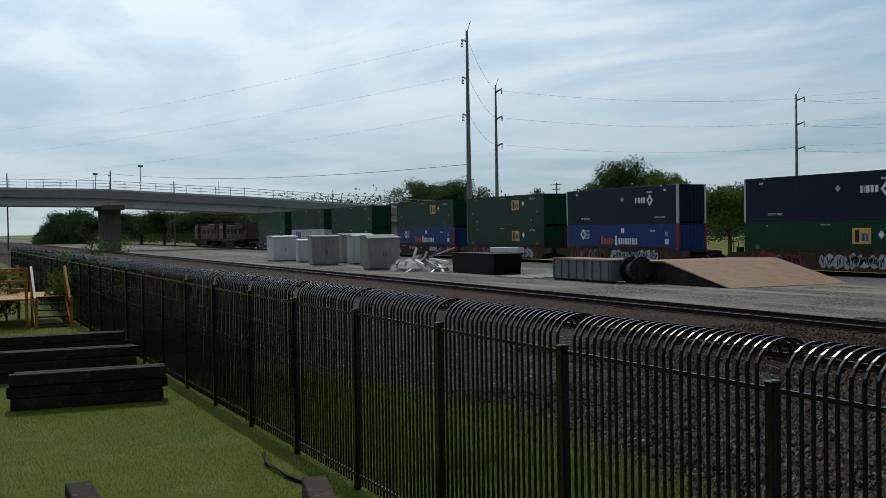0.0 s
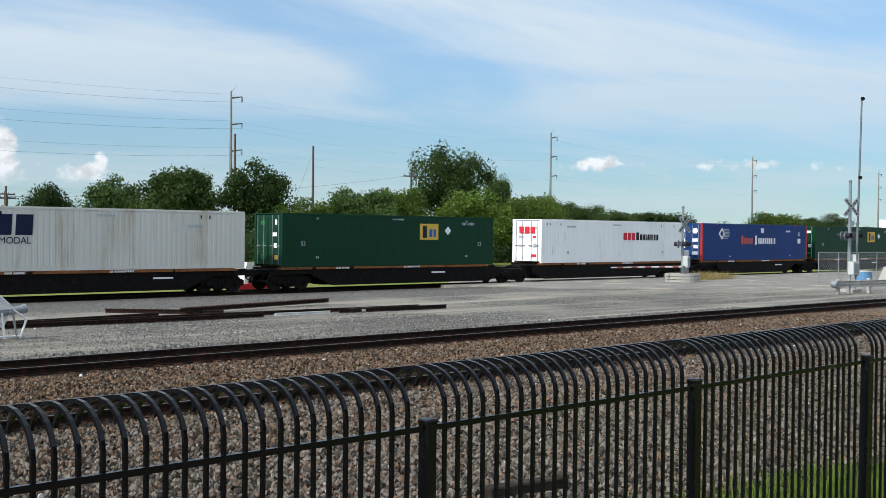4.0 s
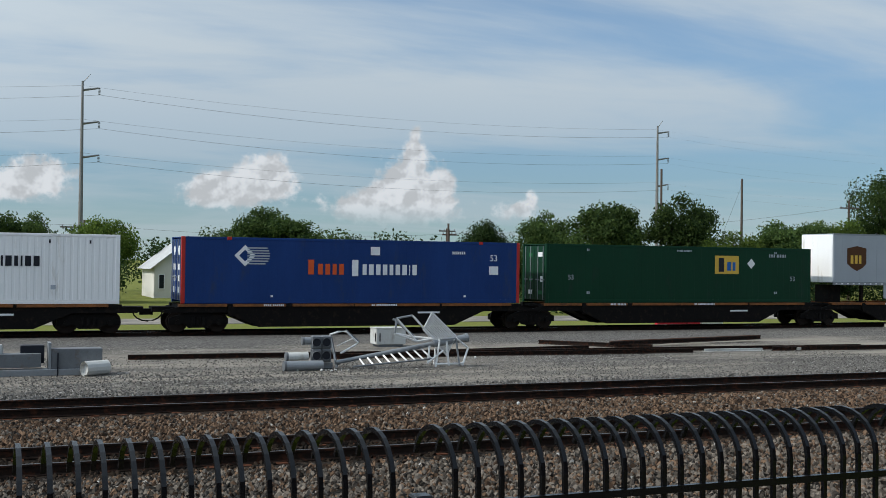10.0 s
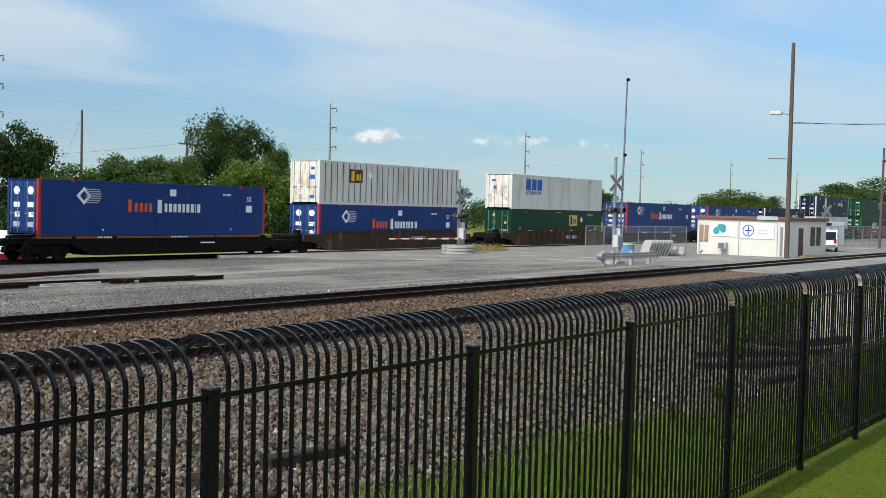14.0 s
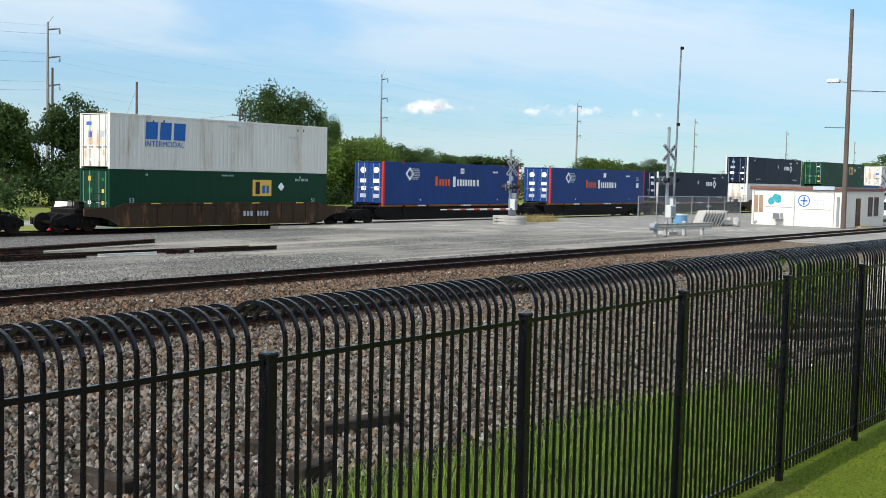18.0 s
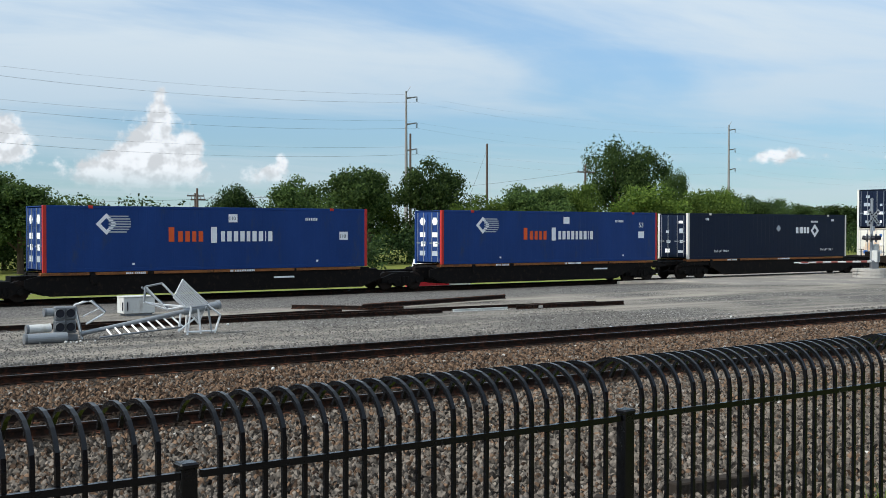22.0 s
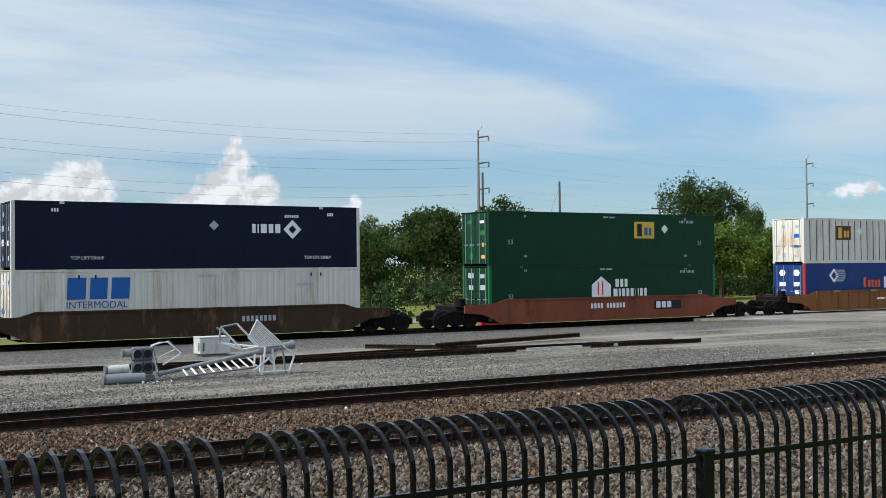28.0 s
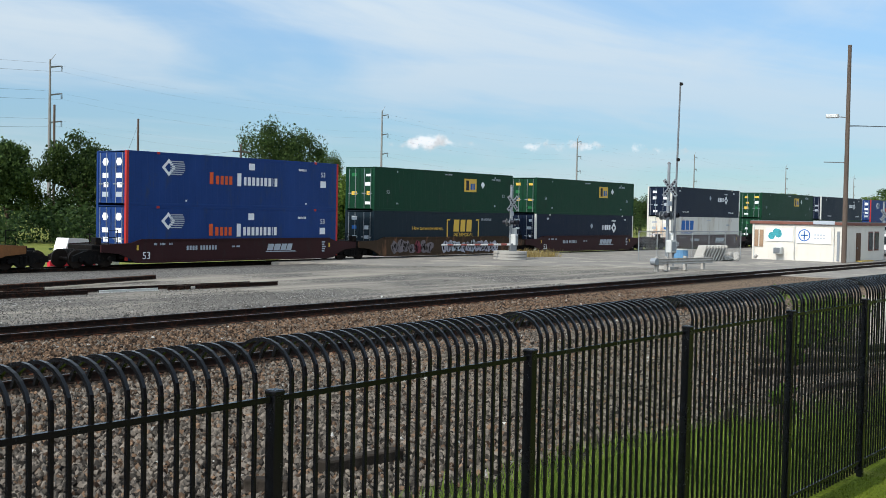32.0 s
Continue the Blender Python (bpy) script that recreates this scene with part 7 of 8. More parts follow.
# ---- cone, cabinets, trough and ramp ----
cone = thing("traffic_cone", "orange traffic cone with a pale collar on gravel", "traffic cone", pose(-13.6, 32.5, YARD))
bm = bm_new()
add_tube(bm, (0, 0, 0.03), (0, 0, 0.5), 0.115, 0.028, 16)
part("body", bm, M_CONE, cone)
box_part("base", (-0.16, 0.16, -0.16, 0.16, 0, 0.035), M_CONE, cone, bevel=0.02)
bm = bm_new()
add_tube(bm, (0, 0, 0.27), (0, 0, 0.37), 0.074, 0.055, 16, False)
part("collar", bm, M_WDECAL, cone)


def cabinet(x, y, w, d, h, turn=0, paint=M_CABWHITE, label="weathered white steel signal cabinet with a shallow peaked roof"):
    c = thing("signal_cabinet", label, "cabinet", pose(x, y, YARD, 0, 0, turn), group="signal cabinets")
    box_part("body", (0, w, 0, d, 0.1, h - 0.12), paint, c, bevel=0.02)
    box_part("plinth", (0.1, w - 0.1, 0.1, d - 0.1, 0, 0.1), M_GALV_D, c)
    bm = bm_new()
    add_prism(bm, [(-0.08, h - 0.12), (w + 0.08, h - 0.12), (w + 0.08, h - 0.06), (w / 2, h + 0.04), (-0.08, h - 0.06)], "y", -0.1, d + 0.1)
    part("roof", bm, paint, c)
    for k in range(2):
        dr = box_part("door", (w, w + 0.03, 0.08 + k * (d - 0.1) / 2, 0.02 + (k + 1) * (d - 0.1) / 2, 0.25, h - 0.3), paint, c, bevel=0.01)
        box_part("handle", (w + 0.03, w + 0.06, d / 2 - 0.12 + k * 0.2, d / 2 - 0.08 + k * 0.2, 1.0, 1.3), M_KDECAL, dr)
    box_part("side_door", (0.12, w - 0.12, -0.03, 0.0, 0.25, h - 0.3), paint, c, bevel=0.01)
    return c


cabinet(-113.5, 30.3, 2.2, 2.5, 2.55, 4)
cabinet(-106.2, 31.2, 1.2, 2.6, 2.2, -3)
cabinet(-103.0, 33.8, 3.0, 3.0, 2.7, 2, M_CABGREY, "warm grey steel signal cabinet, its doors shut")
cabinet(-97.0, 29.6, 1.8, 2.4, 2.6, -4, M_CABGREY, "warm grey steel signal cabinet, its doors shut")
cabinet(-96.8, 33.2, 1.6, 2.0, 2.6, 3)
cabinet(-91.5, 32.5, 2.0, 2.6, 2.6, 0, M_CABGREY, "warm grey steel signal cabinet, its doors shut")
cabinet(-82.6, 29.5, 1.3, 2.6, 2.5, 5, M_CABGREY, "warm grey steel signal cabinet with a wide roof")
cb = thing("concrete_block", "pale grey concrete signal foundation block standing on gravel", "concrete block", pose(-22.5, 33.6, YARD))
bm = bm_new()
add_prism(bm, [(0, 0), (1.05, 0), (1.05, 1.62), (0.06, 1.66)], "y", 0, 1.0)
part("block", bm, M_CONC, cb)
bm = bm_new()
add_prism(bm, [(0.62, 0.0), (0.82, 0.0), (0.74, 0.85)], "y", -0.03, 0.0)
part("rust_stain_plate", bm, M_PLATE, cb)
tr = thing("steel_trough", "weathered steel trough beside the plywood ramp", "trough", pose(-58.0, 32.4, YARD))
box_part("body", (0, 6.2, 0, 1.6, 0.12, 1.22), M_GALV_D, tr, bevel=0.03)
for k in range(8):
    box_part("rib", (0.1 + k * 0.84, 0.2 + k * 0.84, -0.06, 0.0, 0.12, 1.18), M_GALV_D, tr)
box_part("lip", (-0.05, 6.25, -0.08, 1.68, 1.20, 1.28), M_PLYWOOD, tr)
box_part("skid", (0, 6.2, 0.1, 0.3, 0, 0.12), M_OLDWOOD, tr)
reel = thing("cable_reel", "dark wooden cable reel standing on its rims", "cable reel", pose(-51.6, 32.9, YARD))
for xx in (0, 0.9):
    tube_part("flange", (xx, 0.7, 0.72), (xx + 0.08, 0.7, 0.72), 0.72, M_OLDWOOD, reel, 22, hollow=False)
tube_part("drum", (0.05, 0.7, 0.72), (0.95, 0.7, 0.72), 0.42, M_GALV_D, reel, 18, hollow=False)
rp = thing("loading_ramp", "tan plywood loading ramp sloping down to the gravel", "ramp", pose(-53.5, 34.2, YARD))
bm = bm_new()
add_prism(bm, [(0, 1.15), (4.0, 1.22), (9.4, 0.02), (9.4, 0.0), (4.0, 1.14), (0, 1.07)], "y", 0, 7.4)
part("deck", bm, M_PLYWOOD, rp)
bm = bm_new()
add_prism(bm, [(0.1, 0), (8.8, 0), (4.0, 1.12), (0.1, 1.05)], "y", 0.15, 0.25)
part("side_board", bm, M_OLDWOOD, rp)
for k in range(4):
    box_part("support", (0.3 + k * 1.5, 0.45 + k * 1.5, 0.3, 7.1, 0, 0.72), M_OLDWOOD, rp)
tank = thing("dark_steel_bin", "dark open steel bin on the gravel", "bin", pose(-72.5, 32.6, YARD))
bm = bm_new()
add_prism(bm, [(0, 0), (6.3, 0), (6.5, 1.3), (-0.2, 1.3)], "y", 0, 2.0)
part("body", bm, M_BLACK, tank)
box_part("rim", (-0.25, 6.55, -0.06, 2.06, 1.28, 1.38), M_BLACK, tank)
rnd = random.Random(12)
for k in range(26):
    x, y0 = -80.5 + rnd.uniform(0, 5.5), 31.0 + rnd.uniform(0, 2.2)
    L = rnd.uniform(1.2, 3.2)
    st = thing("scrap_strip", "bright scrap metal strip thrown on a heap", "scrap metal", pose(x, y0, YARD + rnd.uniform(0.1, 1.0), 0, rnd.uniform(-28, 28), rnd.uniform(-50, 50)), group="scrap heap")
    box_part("strip", (0, L, -0.08, 0.08, -0.05, 0.05), rnd.choice([M_ALU, M_GALV, M_CABWHITE, M_GALV_D]), st)
hp = thing("gravel_heap", "heap of broken concrete under the scrap strips", "rubble", pose(-78.0, 32.2, YARD))
bm = bm_new()
bmesh.ops.create_icosphere(bm, subdivisions=3, radius=1.0)
for v in bm.verts:
    v.co = Vector((v.co.x * 3.4, v.co.y * 1.8, max(-0.05, v.co.z * 0.8))) * (1 + 0.25 * noise.noise(v.co * 2.5))
part("rubble", bm, M_CONC, hp)
bt = thing("bench_plank", "pale plank bench behind the scrap heap", "plank", pose(-74.5, 36.5, YARD))
box_part("plank", (0, 4.2, 0, 0.6, 1.3, 1.65), M_CABWHITE, bt, bevel=0.02)
box_part("leg", (0.3, 0.5, 0.1, 0.5, 0, 1.3), M_GALV_D, bt)
box_part("leg", (3.6, 3.8, 0.1, 0.5, 0, 1.3), M_GALV_D, bt)
for k in range(7):
    sl = thing("metal_slat", "flat grey metal slat lying on the gravel", "scrap metal", pose(-63.6 + 0.1 * k, 31.4 + 0.5 * k, YARD + 0.02 + 0.008 * k, 0, 0, 6), group="metal slats")
    box_part("slat", (0, 4.2, 0, 0.3, 0, 0.05), M_GALV, sl)


# ---- road crossing with its signals ----
bm = bm_new()
add_prism(bm, [(47.0, 49.0), (49.5, 42.0), (61, 35.0), (63.5, 26.4), (61, 26.2), (60.5, 8.5), (110, 8.5), (128, 22), (128, 47.5), (100, 49.0)], "z", YARD - 0.3, YARD + 0.03)
tagged(part("road", bm, M_ASPHALT), "dusty grey asphalt road at the level crossing", "road", kind="structure")
bm = bm_new()
add_box(bm, 54, 84, 46.6, 55.6, FAR_BED - 0.2, RAIL_FAR - 0.035)
tagged(part("pavement", bm, M_ASPHALT), "grey crossing pavement over the main line", "pavement", kind="structure")


def crossing_signal(x, y, h, tall=0.0, turn=0, lit=False):
    s = thing("crossing_signal", "grey railroad crossing signal mast with crossbuck and lamps", "crossing signal", pose(x, y, YARD, 0, 0, turn), group="crossing signals")
    bm = bm_new()
    add_tube(bm, (0, 0, 0), (0, 0, h), 0.11, 0.085, 10)
    part("mast", bm, M_GALV, s)
    for a in (45, -45):
        bm = bm_new()
        add_box(bm, -0.62, 0.62, -0.012, 0.012, -0.11, 0.11)
        cbk = part("crossbuck_board", bm, M_GALV, s, "grey back of a crossbuck board", at=pose(-0.12, -0.14 - (0.03 if a > 0 else 0), h * 0.77, 0, a * 1.15, -48))
        bm = bm_new()
        for k in range(6):
            add_box(bm, -0.5 + k * 0.18, -0.38 + k * 0.18, -0.018, -0.012, -0.05, 0.05)
        part("lettering", bm, M_KDECAL, cbk)
    box_part("track_count_sign", (-0.26, 0.26, -0.13, -0.11, h * 0.60, h * 0.60 + 0.3), M_GDECAL, s)
    box_part("lamp_arm", (-0.75, 0.75, -0.05, 0.05, h * 0.505, h * 0.505 + 0.09), M_GALV_D, s)
    for sx in (-0.62, 0.62):
        for sy in (-1, 1):
            bm = bm_new()
            add_tube(bm, (sx, sy * 0.10, h * 0.51), (sx, sy * 0.14, h * 0.51), 0.27, n=18)
            lp = part("lamp_backplate", bm, M_GALV_D, s)
            bm = bm_new()
            add_tube(bm, (sx, sy * 0.14, h * 0.51), (sx, sy * 0.17, h * 0.51), 0.12, n=14)
            part("lens", bm, M_LENS_LIT if lit and sx > 0 else M_LENS, lp)
            bm = bm_new()
            add_tube(bm, (sx, sy * 0.14, h * 0.51), (sx, sy * 0.40, h * 0.515), 0.14, n=14, caps=False)
            part("visor", bm, M_KDECAL, lp)
    bm = bm_new()
    add_box(bm, -0.36, 0.36, -0.45, -0.1, 1.0, 1.75, bevel=0.03)
    gm = part("gate_machine", bm, M_CABWHITE, s)
    box_part("cover_plate", (-0.26, 0.26, -0.47, -0.45, 1.1, 1.65), M_GALV, gm)
    for x in (-0.3, 0.42):
        tube_part("cable_conduit", (x, -0.2, 0.0), (x, -0.2, 1.1), 0.05, M_GALV, s, 8, hollow=False)
    box_part("junction_box", (0.2, 0.62, -0.3, 0.05, 1.75, 2.15), M_CABWHITE, s, bevel=0.02)
    box_part("foot_plate", (-0.55, 0.6, -0.5, 0.4, 0.0, 0.16), M_CONC, s)
    bm = bm_new()
    add_prism(bm, [(0.1, 1.1), (0.5, 0.95), (0.62, 1.35), (0.3, 1.5)], "y", -0.35, -0.25)
    part("counterweight", bm, M_GALV, s)
    bm = bm_new()
    add_tube(bm, (0, 0, -0.02), (0, 0, 0.25), 0.16, 0.12, 12)
    part("base", bm, M_CONC, s)
    if tall:
        bm = bm_new()
        add_tube(bm, (0.25, -0.3, 0.9), (0.62, -0.3, tall), 0.075, 0.05, 8)
        gt = part("raised_gate_arm", bm, M_GALV_D, s, "slim raised crossing gate arm")
        for z in (0.55, 0.99):
            bm = bm_new()
            xx = 0.25 + 0.37 * z
            add_tube(bm, (xx - 0.06, -0.36, 0.9 + (tall - 0.9) * z), (xx + 0.06, -0.36, 0.9 + (tall - 0.9) * z), 0.1, n=10)
            part("gate_lamp", bm, M_BLACK, gt)
    bm = bm_new()
    add_tube(bm, (0.0, 0, h), (0.0, 0, h + 0.12), 0.12, 0.05, 10)
    part("bell", bm, M_GALV_D, s)
    return s


crossing_signal(62.1, 30.9, 6.3, 11.2)
crossing_signal(64.4, 43.8, 5.0, 0, 20, True)
crossing_signal(107.0, 31.6, 4.8)
ga = thing("lowered_gate_arm", "white striped crossing gate arm lowered over the road", "gate arm", pose(64.2, 43.5, YARD, 0, 0, 158))
bm = bm_new()
add_tube(bm, (0, 0, 1.05), (5.6, 0, 1.0), 0.07, 0.04, 8)
part("arm", bm, M_CABWHITE, ga)
for k in range(5):
    bm = bm_new()
    add_tube(bm, (0.5 + k * 1.05, 0, 1.046 - k * 0.009), (0.95 + k * 1.05, 0, 1.042 - k * 0.009), 0.072 - k * 0.005, n=8)
    part("red_stripe", bm, mat("faded_red_stripe", (0.22, 0.07, 0.06), 0.6, 0, 0.2, 4, 20, 0), ga)
box_part("arm_mount", (-0.3, 0.2, -0.1, 0.1, 0, 1.12), M_GALV_D, ga, bevel=0.02)
gr = thing("guard_rail", "galvanised guard rail in front of the crossing signal", "guard rail", pose(58.2, 29.6, YARD, 0, 0, -6))
bm = bm_new()
add_prism(bm, [(0, 0.42), (0.05, 0.50), (0.0, 0.58), (0.05, 0.66), (0.0, 0.74), (0.02, 0.76), (0.08, 0.66), (0.03, 0.58), (0.08, 0.50), (0.02, 0.40)], "x", 0, 6.2)
part("beam", bm, M_CONC, gr)
for x in (0.2, 1.2, 3.2, 5.2):
    box_part("post", (x, x + 0.18, 0.06, 0.26, 0, 0.86), M_CONC, gr, bevel=0.02)
tube_part("rounded_end", (0.0, -0.05, 0.58), (0.0, 0.3, 0.58), 0.2, M_GALV, gr, 14, hollow=False)
rb = thing("concrete_ring", "low ribbed concrete ring round the signal foot", "concrete ring", pose(64.4, 43.8, YARD + 0.02))
for k in range(3):
    bm = bm_new()
    add_tube(bm, (0, 0, k * 0.2), (0, 0, k * 0.2 + 0.17), 1.15, 1.15, 24)
    part("ring", bm, M_CONC, rb)
br = thing("blue_drum", "blue plastic drum beside the signal", "drum", pose(69.5, 33.6, YARD))
bm = bm_new()
add_tube(bm, (0, 0, 0), (0, 0, 0.95), 0.55, 0.5, 18)
part("body", bm, M_BARREL, br)
tube_part("lid", (0, 0, 0.95), (0, 0, 1.02), 0.53, M_CABWHITE, br, 18, hollow=False)
for k in range(8):
    tie = thing("concrete_tie", "grey concrete slab leaning in a row", "concrete tie", pose(75.0 + k * 0.33, 35.0 - 0.075 * k, YARD, 0, 24, -35), group="leaning concrete slabs")
    box_part("beam", (-0.06, 0.06, -0.55, 0.55, 0, 1.25), M_CONC, tie, bevel=0.02)
rubble = thing("stone_pile", "pile of grey broken concrete by the shed", "rubble", pose(79.0, 34.0, YARD))
for k in range(22):
    rr = random.Random(k)
    p = Vector((rr.uniform(-2, 2), rr.uniform(-1.0, 1.0), rr.uniform(0, 0.45)))
    bm = bm_new()
    bmesh.ops.create_icosphere(bm, subdivisions=1, radius=rr.uniform(0.16, 0.36), matrix=Matrix.Translation(p) @ Matrix.Rotation(k, 4, "X") @ Matrix.Diagonal((1.3, 1, 0.7, 1)))
    part("block", bm, M_CONC, rubble)


# ---- shed, white building, van, lamp pole, chain-link ----
def shed():
    s = thing("yard_office", "low off-white yard office with red-brown fascia and banners", "shed", pose(84.2, 27.6, YARD))
    W, D, Hh = 9.6, 7.1, 2.75
    box_part("wall", (0, W, 0, D, 0, Hh), M_SHED, s)
    for k in range(14):
        box_part("batten", (-0.008, 0.0, 0.25 + k * 0.5, 0.29 + k * 0.5, 0.05, Hh - 0.05), M_SHED, s)
    box_part("fascia", (-0.15, W + 0.15, -0.15, D + 0.15, Hh, Hh + 0.22), M_SHEDROOF, s, bevel=0.02)
    box_part("roof_sheet", (-0.1, W + 0.1, -0.1, D + 0.1, Hh + 0.22, Hh + 0.26), M_GALV_D, s)
    b1 = box_part("banner", (-0.06, -0.035, 3.9, 6.0, 1.45, 2.45), M_WDECAL, s, "white banner with a green-blue emblem")
    bm = bm_new()
    for k in range(5):
        cy, cz, off = 5.2 + 0.34 * math.sin(k * 1.9), 2.0 + 0.16 * math.cos(k * 2.3), 0.004 * k
        add_tube(bm, (-0.068 - off, cy, cz), (-0.062 - off, cy, cz), 0.26, n=14)
    part("emblem", bm, mat("teal_emblem", (0.05, 0.28, 0.32), 0.5, 0, 0.4, 6, 20, 0), b1)
    b2 = box_part("banner", (-0.06, -0.035, 1.0, 3.6, 1.35, 2.5), M_WDECAL, s, "white banner with a round blue emblem")
    bm = bm_new()
    for k in range(20):
        a0, a1 = 2 * math.pi * k / 20, 2 * math.pi * (k + 1) / 20
        add_prism(bm, [(3.0 + r * math.cos(a), 1.95 + r * math.sin(a)) for a, r in ((a0, 0.46), (a1, 0.46), (a1, 0.38), (a0, 0.38))], "x", -0.068, -0.062)
    add_box(bm, -0.068, -0.062, 2.95, 3.05, 1.62, 2.28)
    add_box(bm, -0.068, -0.062, 2.72, 3.28, 1.9, 2.0)
    part("emblem", bm, M_BDECAL, b2)
    for z in (1.7, 1.95):
        bm = bm_new()
        for k in range(4):
            add_box(bm, -0.068, -0.062, 2.1 - k * 0.22, 2.26 - k * 0.22, z, z + 0.09)
        part("lettering", bm, M_GDECAL, b2)
    dr = box_part("door", (-0.05, -0.0, 0.35, 0.55, 0.1, 2.3), M_GALV, s)
    for k in range(2):
        w = box_part("window", (5.6 + k * 1.5, 6.5 + k * 1.5, -0.05, -0.02, 0.9, 2.2), M_GLASS_D, s)
        box_part("window_frame", (5.5 + k * 1.5, 6.6 + k * 1.5, -0.03, -0.005, 0.8, 2.3), M_SHEDROOF, w)
    d2 = box_part("door", (2.6, 3.6, -0.05, -0.01, 0.1, 2.2), M_BRDECAL, s, "brown door")
    box_part("handle", (2.7, 2.76, -0.1, -0.05, 1.0, 1.15), M_GALV, d2)
    box_part("sign_board", (-0.21, -0.17, 0.7, 2.3, Hh + 0.04, Hh + 0.32), M_GDECAL, s)
    box_part("kerb", (2.3, 5.2, -0.55, -0.12, 0.0, 0.12), M_YELLOW, s, "worn yellow kerb")
    for k in range(3):
        box_part("downpipe", (-0.09, -0.035, (0.75, 3.72, 6.9)[k], (0.81, 3.78, 6.96)[k], 0.1, Hh), M_CABWHITE, s)
    ac = box_part("air_conditioner", (-0.6, -0.02, 4.6, 5.2, 0.5, 1.0), M_CABWHITE, s, bevel=0.02)
    box_part("grille", (-0.62, -0.6, 4.66, 5.14, 0.55, 0.95), M_GALV_D, ac)
    for y0 in (6.2, 6.6):
        box_part("window", (-0.05, -0.02, y0, y0 + 0.3, 1.0, 2.3), M_PLYWOOD, s)


shed()
wbd = thing("white_building", "small white metal building with a pale hip roof and vent", "building", pose(95.5, 9.5, YARD))
box_part("wall", (0, 11, 0, 13.4, 0, 2.35), M_WBLDG, wbd)
bm = bm_new()
v = [bm.verts.new(p) for p in ((-0.3, -0.3, 2.35), (11.3, -0.3, 2.35), (11.3, 13.7, 2.35), (-0.3, 13.7, 2.35), (5, 5, 3.7), (5, 9, 3.7))]
for q in ((0, 1, 4), (1, 2, 5, 4), (2, 3, 5), (3, 0, 4, 5), (3, 2, 1, 0)):
    bm.faces.new([v[i] for i in q])
part("roof", bm, M_ROOFGREY, wbd)
tube_part("roof_vent", (4.6, 9.4, 3.4), (4.6, 9.4, 4.3), 0.4, M_GALV, wbd, 12, hollow=False)
box_part("door", (-0.04, 0, 8.6, 10.0, 0.05, 1.9), M_WBLDG, wbd)


def van():
    v = thing("white_van", "white van parked beside the yard office", "van", pose(102.3, 29.1, YARD, 0, 0, 15))
    bm = bm_new()
    add_prism(bm, [(0, 0.45), (4.9, 0.45), (4.95, 1.0), (4.4, 1.15), (3.7, 1.95), (0.1, 2.0), (0, 1.1)], "y", 0, 1.9)
    part("body", bm, M_VAN, v)
    box_part("rear_window", (-0.03, 0.03, 0.12, 1.78, 1.1, 1.8), M_GLASS_D, v)
    box_part("side_window", (0.4, 3.4, -0.02, 0.0, 1.25, 1.75), M_GLASS_D, v)
    for y in (0.05, 1.55):
        box_part("tail_lamp", (-0.04, 0.0, y, y + 0.25, 0.8, 1.15), M_LENS, v)
    for x in (0.9, 3.9):
        for y in (0.0, 1.7):
            w = tube_part("wheel", (x, y, 0.35), (x, y + 0.2, 0.35), 0.35, M_TYRE, v, 18, hollow=False)
            tube_part("rim", (x, y - 0.01, 0.35), (x, y + 0.02, 0.35), 0.2, M_GALV, w, 12, hollow=False)
    box_part("bumper", (-0.1, 0.05, 0.05, 1.85, 0.4, 0.65), M_GALV_D, v)


van()
lp = thing("lamp_pole", "tall wooden lamp pole with a street light", "lamp pole", pose(82.9, 27.2, YARD, 0, -0.2, 0))
bm = bm_new()
add_tube(bm, (0, 0, -0.1), (0, 0, 15.75), 0.19, 0.13, 10)
part("shaft", bm, M_WOODPOLE, lp)
bm = bm_new()
add_tube(bm, (0, 0.1, 10.55), (0.5, 1.0, 10.7), 0.04, n=6)
arm = part("lamp_arm", bm, M_GALV, lp)
box_part("lamp_head", (0.35, 0.75, 0.85, 1.75, 10.6, 10.88), M_CABWHITE, arm, bevel=0.05)
bm = bm_new()
add_tube(bm, (0, 0, 7.3), (-0.3, 1.55, 7.35), 0.035, n=6)
part("bracket", bm, M_GALV_D, lp)
span((82.9, 27.2, 9.75), (140.0, 12.7, 14.6), 0.35, 0.022)
span((82.9, 27.2, 9.85), (141.0, 12.5, 15.2), 0.75, 0.022)
wood_pole(121.2, 30.2, YARD, 10.2, 2.2, cross=((9.0, 1.6),))


def chain_link(x0, y0, x1, y1, h):
    L = math.hypot(x1 - x0, y1 - y0)
    f = thing("chain_link_fence", "grey chain-link fence on thin steel posts", "fence", pose(x0, y0, YARD, 0, 0, math.degrees(math.atan2(y1 - y0, x1 - x0))), group="chain-link fences")
    n = int(L / 2.4) + 1
    for k in range(n + 1):
        tube_part("post", (k * L / n, 0, 0), (k * L / n, 0, h), 0.035, M_CHAIN, f, 6, hollow=False)
    tube_part("top_tube", (0, 0, h), (L, 0, h), 0.025, M_CHAIN, f, 6, hollow=False)
    bm = bm_new()
    d = 0.22
    k = -h
    while k < L:
        a, b = max(0, k), min(L, k + h)
        if b > a:
            add_tube(bm, (a, 0, a - k), (b, 0, b - k), 0.006, n=3, caps=False)
            add_tube(bm, (a, 0.01, h - (a - k)), (b, 0.01, h - (b - k)), 0.006, n=3, caps=False)
        k += d
    tagged(part("mesh_wire", bm, M_CHAIN, f), kind="stuff")


